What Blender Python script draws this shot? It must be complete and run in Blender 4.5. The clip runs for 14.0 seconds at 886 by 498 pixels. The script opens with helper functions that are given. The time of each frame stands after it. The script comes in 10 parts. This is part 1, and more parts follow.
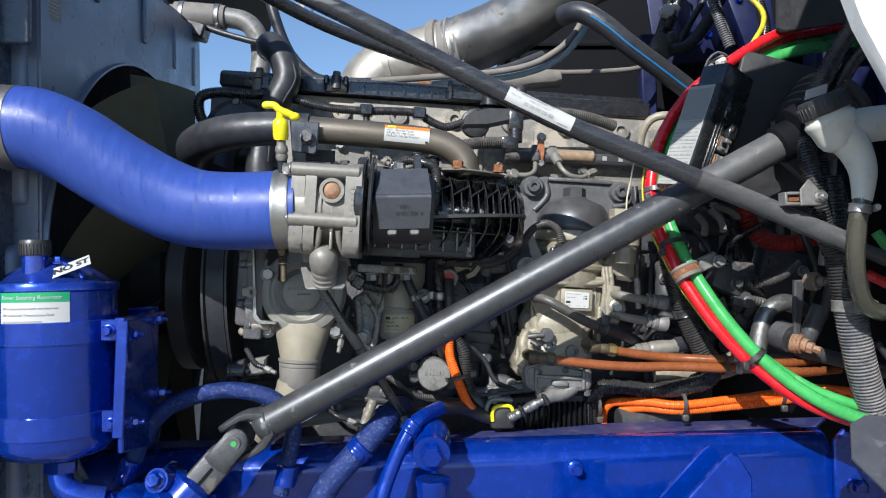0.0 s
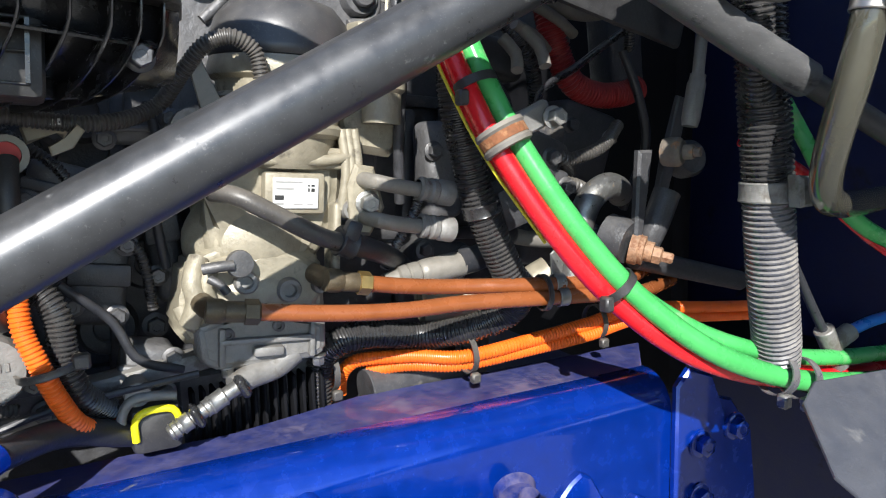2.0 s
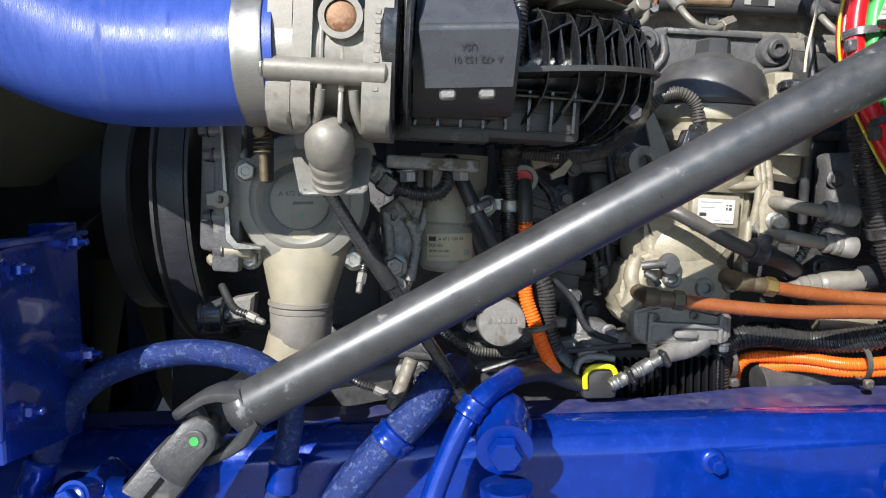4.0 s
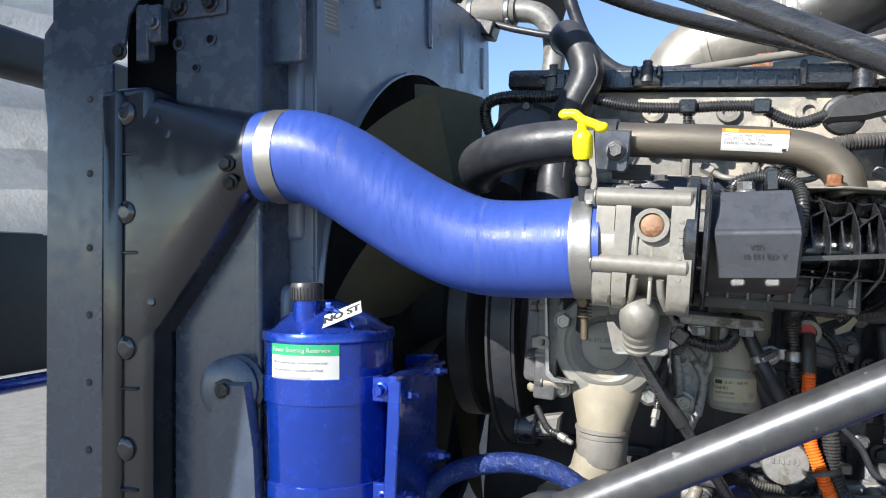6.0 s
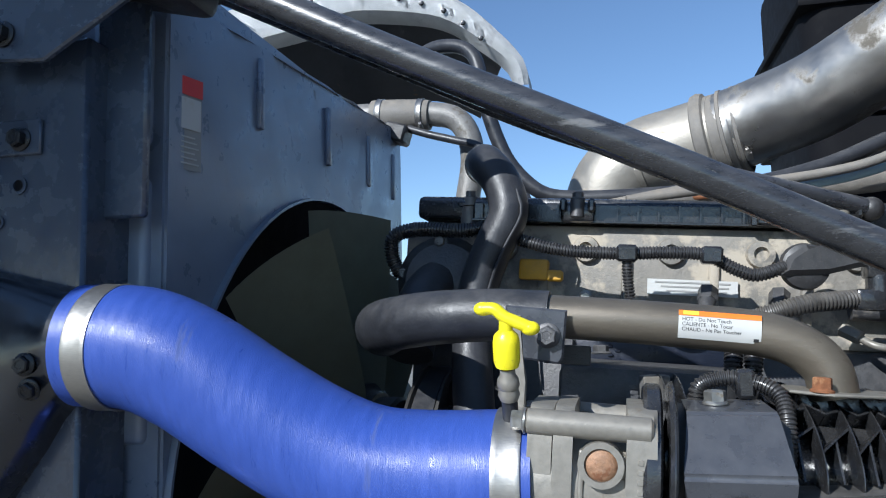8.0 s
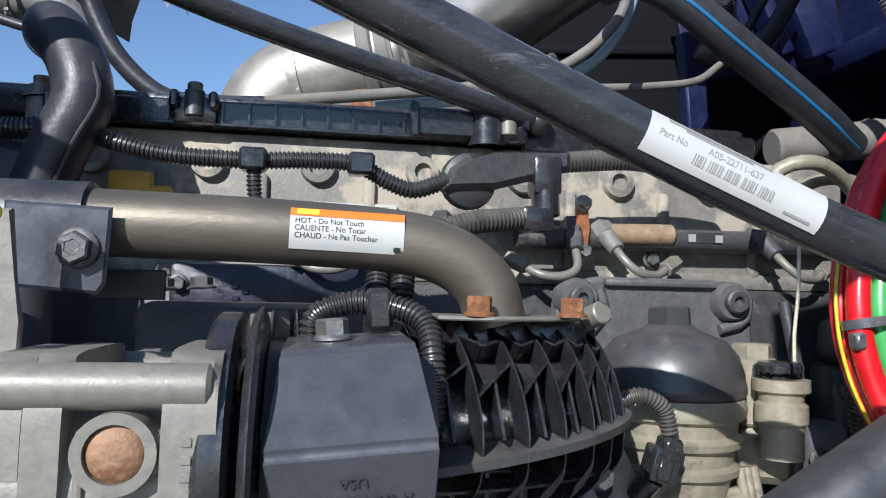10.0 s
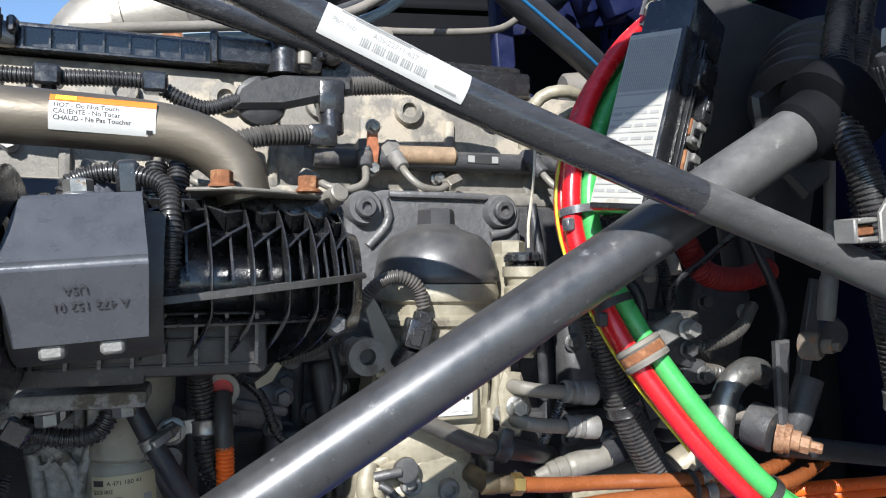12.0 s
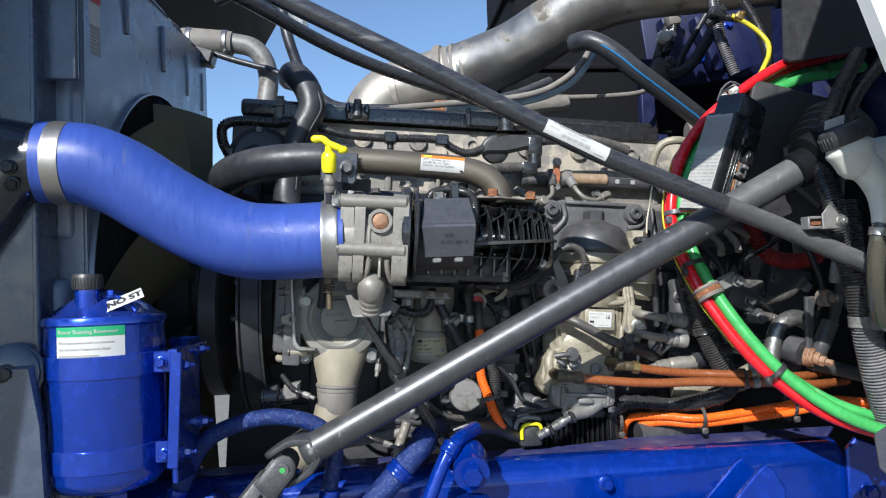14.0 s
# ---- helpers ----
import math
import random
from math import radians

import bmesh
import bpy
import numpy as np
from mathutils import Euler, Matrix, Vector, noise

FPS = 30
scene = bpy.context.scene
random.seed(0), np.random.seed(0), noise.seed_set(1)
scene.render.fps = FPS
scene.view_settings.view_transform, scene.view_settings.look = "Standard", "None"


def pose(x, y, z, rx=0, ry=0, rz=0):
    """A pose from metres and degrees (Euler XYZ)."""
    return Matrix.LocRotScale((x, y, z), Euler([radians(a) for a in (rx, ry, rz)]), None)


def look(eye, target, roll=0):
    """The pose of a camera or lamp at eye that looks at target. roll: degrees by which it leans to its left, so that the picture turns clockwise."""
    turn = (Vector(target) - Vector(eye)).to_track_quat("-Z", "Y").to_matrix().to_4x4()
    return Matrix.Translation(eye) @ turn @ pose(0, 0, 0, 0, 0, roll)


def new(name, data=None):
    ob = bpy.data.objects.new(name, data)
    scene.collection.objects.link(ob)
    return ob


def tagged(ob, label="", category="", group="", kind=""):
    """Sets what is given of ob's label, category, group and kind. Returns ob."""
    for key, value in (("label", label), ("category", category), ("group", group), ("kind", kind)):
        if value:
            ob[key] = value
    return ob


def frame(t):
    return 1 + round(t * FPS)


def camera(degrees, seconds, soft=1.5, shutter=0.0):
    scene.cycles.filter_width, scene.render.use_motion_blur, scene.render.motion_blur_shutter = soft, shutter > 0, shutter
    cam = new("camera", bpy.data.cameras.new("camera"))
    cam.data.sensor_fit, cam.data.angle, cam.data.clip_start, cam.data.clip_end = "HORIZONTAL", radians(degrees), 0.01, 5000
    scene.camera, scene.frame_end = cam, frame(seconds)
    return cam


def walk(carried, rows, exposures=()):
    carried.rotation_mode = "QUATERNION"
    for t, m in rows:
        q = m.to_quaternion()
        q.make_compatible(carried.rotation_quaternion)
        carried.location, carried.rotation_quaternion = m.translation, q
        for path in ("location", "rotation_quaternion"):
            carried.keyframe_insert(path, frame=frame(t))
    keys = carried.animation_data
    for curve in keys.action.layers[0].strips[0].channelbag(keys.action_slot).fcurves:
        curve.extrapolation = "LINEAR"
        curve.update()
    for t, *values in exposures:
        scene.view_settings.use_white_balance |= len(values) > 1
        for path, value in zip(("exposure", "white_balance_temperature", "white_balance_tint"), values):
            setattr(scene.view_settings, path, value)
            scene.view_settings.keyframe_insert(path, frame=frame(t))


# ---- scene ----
cam = camera(62.8, 14.0, 1.1)
PATH = [
    (0, (-0.086, 0.451, 1.335), (0.021, 2.448, 1.385), -1.1),
    (0.5, (-0.093, 0.764, 1.382), (0.179, 2.745, 1.396), -1.6),
    (1, (-0.038, 1.003, 1.39), (0.617, 2.892, 1.324), -2.6),
    (1.5, (0.041, 1.101, 1.343), (0.959, 2.866, 1.135), -2.5),
    (2, (0.027, 1.09, 1.319), (0.951, 2.838, 1.017), -1.4),
    (2.5, (-0.011, 1.035, 1.315), (0.735, 2.865, 1.009), -1.4),
    (3, (-0.042, 0.981, 1.31), (0.491, 2.89, 1.038), -1.5),
    (3.5, (-0.081, 0.936, 1.308), (0.215, 2.901, 1.08), -1.4),
    (4, (-0.122, 0.897, 1.32), (-0.082, 2.886, 1.119), -1.2),
    (4.2, (-0.136, 0.878, 1.321), (-0.197, 2.869, 1.138), -1.0),
    (6.3, (-0.144, 0.693, 1.446), (-0.827, 2.571, 1.534), -0.1),
    (6.5, (-0.156, 0.701, 1.473), (-0.832, 2.579, 1.601), -0.2),
    (7, (-0.161, 0.738, 1.545), (-0.824, 2.614, 1.749), -0.5),
    (7.2, (-0.17, 0.759, 1.568), (-0.81, 2.641, 1.79), -0.6),
    (9.3, (-0.145, 1.122, 1.53), (-0.107, 3.117, 1.661), -2.3),
    (9.5, (-0.135, 1.134, 1.526), (-0.004, 3.126, 1.649), -2.5),
    (10, (-0.098, 1.152, 1.511), (0.245, 3.12, 1.618), -2.9),
    (10.5, (-0.062, 1.166, 1.491), (0.47, 3.091, 1.585), -3.5),
    (11, (-0.034, 1.161, 1.473), (0.627, 3.047, 1.551), -4.1),
    (11.5, (-0.01, 1.115, 1.449), (0.687, 2.989, 1.497), -4.3),
    (12, (-0.015, 1.031, 1.427), (0.614, 2.93, 1.448), -4.2),
    (12.5, (-0.048, 0.904, 1.409), (0.451, 2.841, 1.42), -3.8),
    (13, (-0.089, 0.751, 1.387), (0.277, 2.717, 1.417), -3.1),
    (13.5, (-0.125, 0.606, 1.381), (0.141, 2.587, 1.443), -2.5),
    (14, (-0.206, 0.422, 1.36), (-0.001, 2.41, 1.44), -2.1),
]
walk(cam, [(t, look(eye, target, roll)) for t, eye, target, roll in PATH],
     [(0, 0.38, 5950, 10), (0.5, 0.5, 5900, 10), (1, 0.65, 6000, 10), (1.5, 0.88, 6150, 10), (3, 0.87, 6200, 10), (4.2, 0.72, 6250, 10), (6.3, 0.95, 6200, 10), (6.6, 0.8, 6100, 10), (7.2, 0.45, 5600, 8), (9.3, 0.30, 5850, 9), (10.5, 0.42, 5850, 10), (12, 0.8, 6050, 10), (13, 0.58, 5950, 10), (14, 0.42, 5950, 10)])

# ---- sky, sun ----
SUN_TRAVEL = Vector((0.54, 1.0, -0.68)).normalized()
world = bpy.data.worlds.new("sky")
scene.world = world
world.use_nodes = True
wn = world.node_tree.nodes
sky = wn.new("ShaderNodeTexSky")
sky.sky_type = "NISHITA"
sky.sun_disc = False
sky.sun_elevation = math.asin(-SUN_TRAVEL.z)
sky.sun_rotation = math.atan2(-SUN_TRAVEL.x, -SUN_TRAVEL.y)
sky.altitude = 600
sky.air_density, sky.dust_density, sky.ozone_density = 1.0, 0.1, 2.2
world.node_tree.links.new(sky.outputs[0], wn["Background"].inputs[0])
wn["Background"].inputs[1].default_value = 0.11
sun_data = bpy.data.lights.new("sun", "SUN")
sun_data.energy, sun_data.angle, sun_data.color = 5.0, radians(0.5), (1.0, 0.95, 0.87)
sun = new("sun", sun_data)
sun.matrix_world = look((-3, -4, 7), Vector((-3, -4, 7)) + SUN_TRAVEL)

# ---- mesh helpers: all meshes are drawn in world metres ----
TILT_ENGINE = radians(4.3)
EX = Vector((math.cos(TILT_ENGINE), 0, -math.sin(TILT_ENGINE)))
EY = Vector((0, 1, 0))
EZ = Vector((math.sin(TILT_ENGINE), 0, math.cos(TILT_ENGINE)))
ENG = Matrix((EX, EY, EZ)).transposed()
FLAT = Matrix.Identity(3)
X, Y, Z = Vector((1, 0, 0)), Vector((0, 1, 0)), Vector((0, 0, 1))


def B():
    return bmesh.new()


def frame_of(d):
    d = Vector(d).normalized()
    u = d.orthogonal().normalized() if abs(d.z) > 0.99 else d.cross(Z).normalized()
    return u, d.cross(u).normalized(), d


def add_box(bm, c, s, rot=FLAT, bevel=0.002, seg=1):
    m = Matrix.Translation(c) @ rot.to_4x4() @ Matrix.Diagonal((*s, 1))
    geo = bmesh.ops.create_cube(bm, size=1, matrix=m)["verts"]
    if bevel:
        edges = list({e for v in geo for e in v.link_edges})
        bmesh.ops.bevel(bm, geom=edges, offset=min(bevel, min(s) * 0.45), segments=seg, profile=0.5, affect="EDGES")
    return bm


def add_lathe(bm, p, d, prof, seg=28, flat=1.0, turn=0.0):
    """Turns a profile of (radius, height) round the axis through p along d."""
    u, v, d = frame_of(d)
    p = Vector(p)
    rings = []
    for r, h in prof:
        if r <= 1e-6:
            rings.append([bm.verts.new(p + d * h)])
        else:
            rings.append([bm.verts.new(p + d * h + (u * math.cos(a) + v * math.sin(a) * flat) * r)
                          for a in (turn + 2 * math.pi * i / seg for i in range(seg))])
    for a, b in zip(rings, rings[1:]):
        for i in range(seg):
            j = (i + 1) % seg
            q = [a[i % len(a)], a[j % len(a)], b[j % len(b)], b[i % len(b)]]
            q = list(dict.fromkeys(q))
            if len(q) > 2:
                bm.faces.new(q)
    return bm


def add_cyl(bm, p0, p1, r0, r1=None, seg=24, bevel=0.0012):
    p0, p1 = Vector(p0), Vector(p1)
    r1 = r0 if r1 is None else r1
    h = (p1 - p0).length
    b = min(bevel, r0 * 0.4, r1 * 0.4, h * 0.4)
    return add_lathe(bm, p0, p1 - p0, [(0, 0), (r0 - b, 0), (r0, b), (r1, h - b), (r1 - b, h), (0, h)], seg)


def add_hex(bm, p, d, r=0.009, h=0.007, flange=1.3):
    """A flanged hexagon bolt head standing on p along d."""
    if flange:
        add_lathe(bm, p, d, [(0, 0), (r * flange, 0), (r * flange, 0.0015), (r * 1.02, 0.003), (0, 0.003)], 18)
    add_lathe(bm, Vector(p) + Vector(d).normalized() * 0.002, d,
              [(0, 0), (r, 0), (r, h - 0.0012), (r * 0.86, h), (r * 0.5, h), (r * 0.45, h - 0.0006), (0, h - 0.0006)], 6, turn=0.4)
    return bm


def smooth_line(pts, step):
    """Catmull-Rom through the points, resampled at even steps."""
    pts = [Vector(p) for p in pts]
    if len(pts) > 2:
        e = [pts[0] * 2 - pts[1], *pts, pts[-1] * 2 - pts[-2]]
        fine = []
        for a, b, c, d in zip(e, e[1:], e[2:], e[3:]):
            n = 14
            for i in range(n):
                t = i / n
                fine.append(0.5 * ((2 * b) + (c - a) * t + (2 * a - 5 * b + 4 * c - d) * t * t + (3 * b - a - 3 * c + d) * t ** 3))
        fine.append(pts[-1])
    else:
        fine = pts
    lens = [0.0]
    for a, b in zip(fine, fine[1:]):
        lens.append(lens[-1] + (b - a).length)
    n = max(2, round(lens[-1] / step))
    out, k = [], 0
    for i in range(n + 1):
        s = lens[-1] * i / n
        while k < len(lens) - 2 and lens[k + 1] < s:
            k += 1
        f = (s - lens[k]) / max(1e-9, lens[k + 1] - lens[k])
        out.append(fine[k].lerp(fine[k + 1], f))
    return out, lens[-1]


def add_tube(bm, pts, r, seg=12, step=0.012, rib=None, caps=True, r_end=None, squash=1.0):
    """A tube along a smooth line; rib = (pitch, depth) makes it corrugated."""
    if rib:
        step = rib[0] / 4
    line, length = smooth_line(pts, step)
    n = len(line)
    t = (line[1] - line[0]).normalized()
    u, v, _ = frame_of(t)
    rings = []
    for i, p in enumerate(line):
        nt = (line[min(i + 1, n - 1)] - line[max(i - 1, 0)]).normalized()
        q = t.rotation_difference(nt)
        u, v, t = q @ u, q @ v, nt
        rr = r if r_end is None else r + (r_end - r) * i / (n - 1)
        if rib and i % 4 in (2, 3):
            rr -= rib[1]
        rings.append([bm.verts.new(p + (u * math.cos(a) + v * math.sin(a) * squash) * rr) for a in (2 * math.pi * k / seg for k in range(seg))])
    for a, b in zip(rings, rings[1:]):
        for i in range(seg):
            bm.faces.new((a[i], a[(i + 1) % seg], b[(i + 1) % seg], b[i]))
    if caps:
        bm.faces.new(rings[0][::-1])
        bm.faces.new(rings[-1])
    return bm


def add_prism(bm, poly, o, u, v, thick, bevel=0.0015):
    """A polygon of (a, b) in the plane o + a u + b v, thick along u x v."""
    o, u, v = Vector(o), Vector(u).normalized(), Vector(v).normalized()
    n = u.cross(v).normalized()
    lo = [bm.verts.new(o + u * a + v * b) for a, b in poly]
    hi = [bm.verts.new(o + u * a + v * b + n * thick) for a, b in poly]
    k = len(poly)
    faces = [bm.faces.new(lo[::-1]), bm.faces.new(hi)]
    for i in range(k):
        faces.append(bm.faces.new((lo[i], lo[(i + 1) % k], hi[(i + 1) % k], hi[i])))
    if bevel:
        bmesh.ops.bevel(bm, geom=list({e for f in faces[:2] for e in f.edges}), offset=bevel, segments=1, affect="EDGES")
    return bm


def add_ball(bm, c, r, scale=(1, 1, 1), seg=16, rot=FLAT):
    m = Matrix.Translation(c) @ rot.to_4x4() @ Matrix.Diagonal((*[r * k for k in scale], 1))
    bmesh.ops.create_uvsphere(bm, u_segments=seg, v_segments=max(6, seg * 2 // 3), radius=1, matrix=m)
    return bm


def add_ring(bm, c, d, r0, r1, h, seg=28):
    """A flat ring with a hole."""
    return add_lathe(bm, c, d, [(r0, 0), (r1, 0), (r1, h), (r0, h), (r0, 0)], seg)


def add_band(bm, p, d, r, w, t=0.001, screw=None):
    """A hose clamp band round the axis d, with its screw box towards screw."""
    d = Vector(d).normalized()
    p = Vector(p) - d * w / 2
    add_lathe(bm, p, d, [(r, 0), (r + t, 0), (r + t * 1.4, w * 0.08), (r + t, w * 0.2), (r + t, w * 0.8), (r + t * 1.4, w * 0.92), (r + t, w), (r, w)], 40)
    if screw is not None:
        s = Vector(screw).normalized()
        q = p + d * w / 2 + s * (r + t + 0.004)
        rot = Matrix((d, s.cross(d), s)).transposed()
        add_box(bm, q, (w * 0.8, 0.020, 0.008), rot, 0.0015)
        add_hex(bm, q + s.cross(d) * 0.010, s.cross(d), 0.0045, 0.006, 1.1)
    return bm


def grow(mesh, mat):
    mesh.materials.append(mat)
    for p in mesh.polygons:
        p.use_smooth = True
    mesh.set_sharp_from_angle(angle=radians(38))


def part(name, bm, mat, parent, label=""):
    mesh = bpy.data.meshes.new(name)
    bmesh.ops.recalc_face_normals(bm, faces=bm.faces)
    bm.to_mesh(mesh)
    bm.free()
    grow(mesh, mat)
    ob = new(name, mesh)
    if parent is not None:
        ob.parent = parent
        ob.matrix_parent_inverse = rooted(parent).inverted()
    if label:
        tagged(ob, label)
    return ob


def rooted(ob):
    """The world matrix of a thing or part, without waiting for an update."""
    if ob.parent is None:
        return ob.matrix_basis.copy()
    return rooted(ob.parent) @ ob.matrix_parent_inverse @ ob.matrix_basis


def thing(name, base, label, category, group="", kind=""):
    ob = new(name)
    ob.empty_display_size = 0.03
    ob.location = base
    return tagged(ob, label, category, group, kind)


def single(name, bm, mat, label, category, group="", kind=""):
    """A thing of one mesh."""
    ob = part(name, bm, mat, None)
    return tagged(ob, label, category, group, kind)


def lettering(name, body, size, o, u, v, mat, parent, bend=None, lift=0.0006):
    """Text in the plane o, u, v; bend = (axis point, axis direction, radius) wraps it round a cylinder whose axis runs along u or v."""
    cu = bpy.data.curves.new(name, "FONT")
    cu.body, cu.size, cu.extrude = body, size, 0.0002
    tmp = new(name + "_source", cu)
    bpy.context.view_layer.update()
    mesh = bpy.data.meshes.new_from_object(tmp.evaluated_get(bpy.context.evaluated_depsgraph_get()))
    bpy.data.objects.remove(tmp)
    o, u, v = Vector(o), Vector(u).normalized(), Vector(v).normalized()
    n = u.cross(v)
    for vert in mesh.vertices:
        p = o + u * vert.co.x + v * vert.co.y + n * (vert.co.z + lift)
        if bend:
            p = wrap(p, *bend, lift + vert.co.z)
        vert.co = p
    mesh.materials.clear()
    mesh.materials.append(mat)
    ob = new(name, mesh)
    ob.parent = parent
    ob.matrix_parent_inverse = rooted(parent).inverted()
    return ob


def wrap(p, a, d, r, lift):
    """Wraps a point of the plane that touches the cylinder (a, d, r) on its -y side round that cylinder."""
    a, d = Vector(a), Vector(d).normalized()
    side = Vector((0, 1, 0)).cross(d).normalized()
    back = d.cross(side)
    if back.y < 0:
        back = -back
    q = p - a
    s, h = q.dot(side), q.dot(d)
    ang = s / r
    return a + d * h + side * math.sin(ang) * (r + lift) - back * math.cos(ang) * (r + lift)


def add_patch(bm, o, u, v, w, h, bend=None, lift=0.0004, n=10):
    """A thin label w by h from its corner o; bent round a cylinder like lettering."""
    o, u, v = Vector(o), Vector(u).normalized(), Vector(v).normalized()
    nrm = u.cross(v)
    grids = []
    for off in (lift, lift + 0.0003):
        g = []
        for i in range(n + 1):
            row = []
            for j in range(n + 1):
                p = o + u * w * i / n + v * h * j / n + nrm * off
                row.append(bm.verts.new(wrap(p, *bend, off) if bend else p))
            g.append(row)
        grids.append(g)
    top = grids[1]
    for i in range(n):
        for j in range(n):
            bm.faces.new((top[i][j], top[i + 1][j], top[i + 1][j + 1], top[i][j + 1]))
    low = grids[0]
    rim = [(i, 0) for i in range(n)] + [(n, j) for j in range(n)] + [(i, n) for i in range(n, 0, -1)] + [(0, j) for j in range(n, 0, -1)]
    for (a, b), (c, d) in zip(rim, rim[1:] + rim[:1]):
        bm.faces.new((low[a][b], low[c][d], top[c][d], top[a][b]))
    for g in low:
        for vert in g:
            if not vert.link_faces:
                bm.verts.remove(vert)
    return bm

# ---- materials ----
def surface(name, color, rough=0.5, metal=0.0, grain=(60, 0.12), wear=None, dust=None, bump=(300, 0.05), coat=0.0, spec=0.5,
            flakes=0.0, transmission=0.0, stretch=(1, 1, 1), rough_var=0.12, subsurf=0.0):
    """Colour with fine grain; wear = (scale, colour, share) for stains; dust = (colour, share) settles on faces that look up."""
    m = bpy.data.materials.new(name)
    m.use_nodes = True
    nt = m.node_tree
    N, L = nt.nodes, nt.links
    bsdf = N["Principled BSDF"]
    co = N.new("ShaderNodeTexCoord")
    mp = N.new("ShaderNodeMapping")
    mp.inputs["Scale"].default_value = stretch
    L.new(co.outputs["Object"], mp.inputs[0])

    def noise_at(scale, detail=6.0, rough_=0.6):
        n = N.new("ShaderNodeTexNoise")
        n.inputs["Scale"].default_value, n.inputs["Detail"].default_value, n.inputs["Roughness"].default_value = scale, detail, rough_
        L.new(mp.outputs[0], n.inputs["Vector"])
        return n.outputs["Fac"]

    def ramp(src, a, b, lo=0.0, hi=1.0):
        r = N.new("ShaderNodeMapRange")
        r.inputs["From Min"].default_value, r.inputs["From Max"].default_value = a, b
        r.inputs["To Min"].default_value, r.inputs["To Max"].default_value = lo, hi
        L.new(src, r.inputs["Value"])
        return r.outputs[0]

    def mix(fac, a, b, mode="MIX"):
        x = N.new("ShaderNodeMix")
        x.data_type, x.blend_type = "RGBA", mode
        if isinstance(fac, float):
            x.inputs["Factor"].default_value = fac
        else:
            L.new(fac, x.inputs["Factor"])
        for k, val in (("A", a), ("B", b)):
            s = next(i for i in x.inputs if i.name == k and i.type == "RGBA")
            if isinstance(val, tuple):
                s.default_value = (*val, 1)
            else:
                L.new(val, s)
        return next(o for o in x.outputs if o.type == "RGBA")

    c = color
    g = noise_at(grain[0], 8.0)
    lo = tuple(max(0.0, k * (1 - grain[1])) for k in color)
    hi = tuple(min(1.0, k * (1 + grain[1])) for k in color)
    c = mix(ramp(g, 0.3, 0.7), lo, hi)
    large = noise_at(max(4.0, grain[0] * 0.12), 4.0)
    c = mix(ramp(large, 0.35, 0.65, 0.0, 0.5), c, tuple(k * (1 - 1.2 * grain[1]) for k in color))
    r_out = ramp(g, 0.3, 0.7, max(0.02, rough - rough_var), min(1.0, rough + rough_var))
    if wear:
        w = noise_at(wear[0], 9.0, 0.65)
        edge = 0.72 - 0.42 * wear[2]
        f = ramp(w, edge, edge + 0.07)
        c = mix(f, c, wear[1])
        mr = N.new("ShaderNodeMix")
        mr.data_type = "FLOAT"
        L.new(f, mr.inputs["Factor"])
        L.new(r_out, mr.inputs[2])
        mr.inputs[3].default_value = 0.85
        r_out = mr.outputs[0]
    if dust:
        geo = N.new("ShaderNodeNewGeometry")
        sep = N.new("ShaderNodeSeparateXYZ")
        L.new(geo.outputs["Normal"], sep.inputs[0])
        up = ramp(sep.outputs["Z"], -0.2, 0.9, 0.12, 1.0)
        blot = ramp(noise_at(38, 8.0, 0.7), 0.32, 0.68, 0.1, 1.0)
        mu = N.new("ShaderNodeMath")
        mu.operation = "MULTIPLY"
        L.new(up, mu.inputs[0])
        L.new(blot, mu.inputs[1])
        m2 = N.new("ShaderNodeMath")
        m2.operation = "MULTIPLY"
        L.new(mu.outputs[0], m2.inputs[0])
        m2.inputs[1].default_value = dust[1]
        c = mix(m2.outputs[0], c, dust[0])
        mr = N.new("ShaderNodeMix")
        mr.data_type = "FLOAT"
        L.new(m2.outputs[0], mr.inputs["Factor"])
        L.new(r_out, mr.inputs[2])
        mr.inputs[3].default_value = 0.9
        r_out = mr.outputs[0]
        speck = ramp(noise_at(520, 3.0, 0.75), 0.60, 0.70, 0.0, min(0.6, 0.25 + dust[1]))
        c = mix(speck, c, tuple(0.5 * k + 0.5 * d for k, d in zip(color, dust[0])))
    L.new(c, bsdf.inputs["Base Color"])
    L.new(r_out, bsdf.inputs["Roughness"])
    bsdf.inputs["Metallic"].default_value = metal
    bsdf.inputs["Specular IOR Level"].default_value = spec
    bsdf.inputs["Coat Weight"].default_value = coat
    bsdf.inputs["Coat Roughness"].default_value = 0.035
    bsdf.inputs["Transmission Weight"].default_value = transmission
    if subsurf:
        bsdf.inputs["Subsurface Weight"].default_value = subsurf
        bsdf.inputs["Subsurface Radius"].default_value = (0.01, 0.01, 0.01)
    if bump:
        b = N.new("ShaderNodeBump")
        b.inputs["Strength"].default_value = min(1.0, bump[1] * 4)
        b.inputs["Distance"].default_value = 0.0012
        L.new(noise_at(bump[0], 5.0), b.inputs["Height"])
        L.new(b.outputs[0], bsdf.inputs["Normal"])
    return m


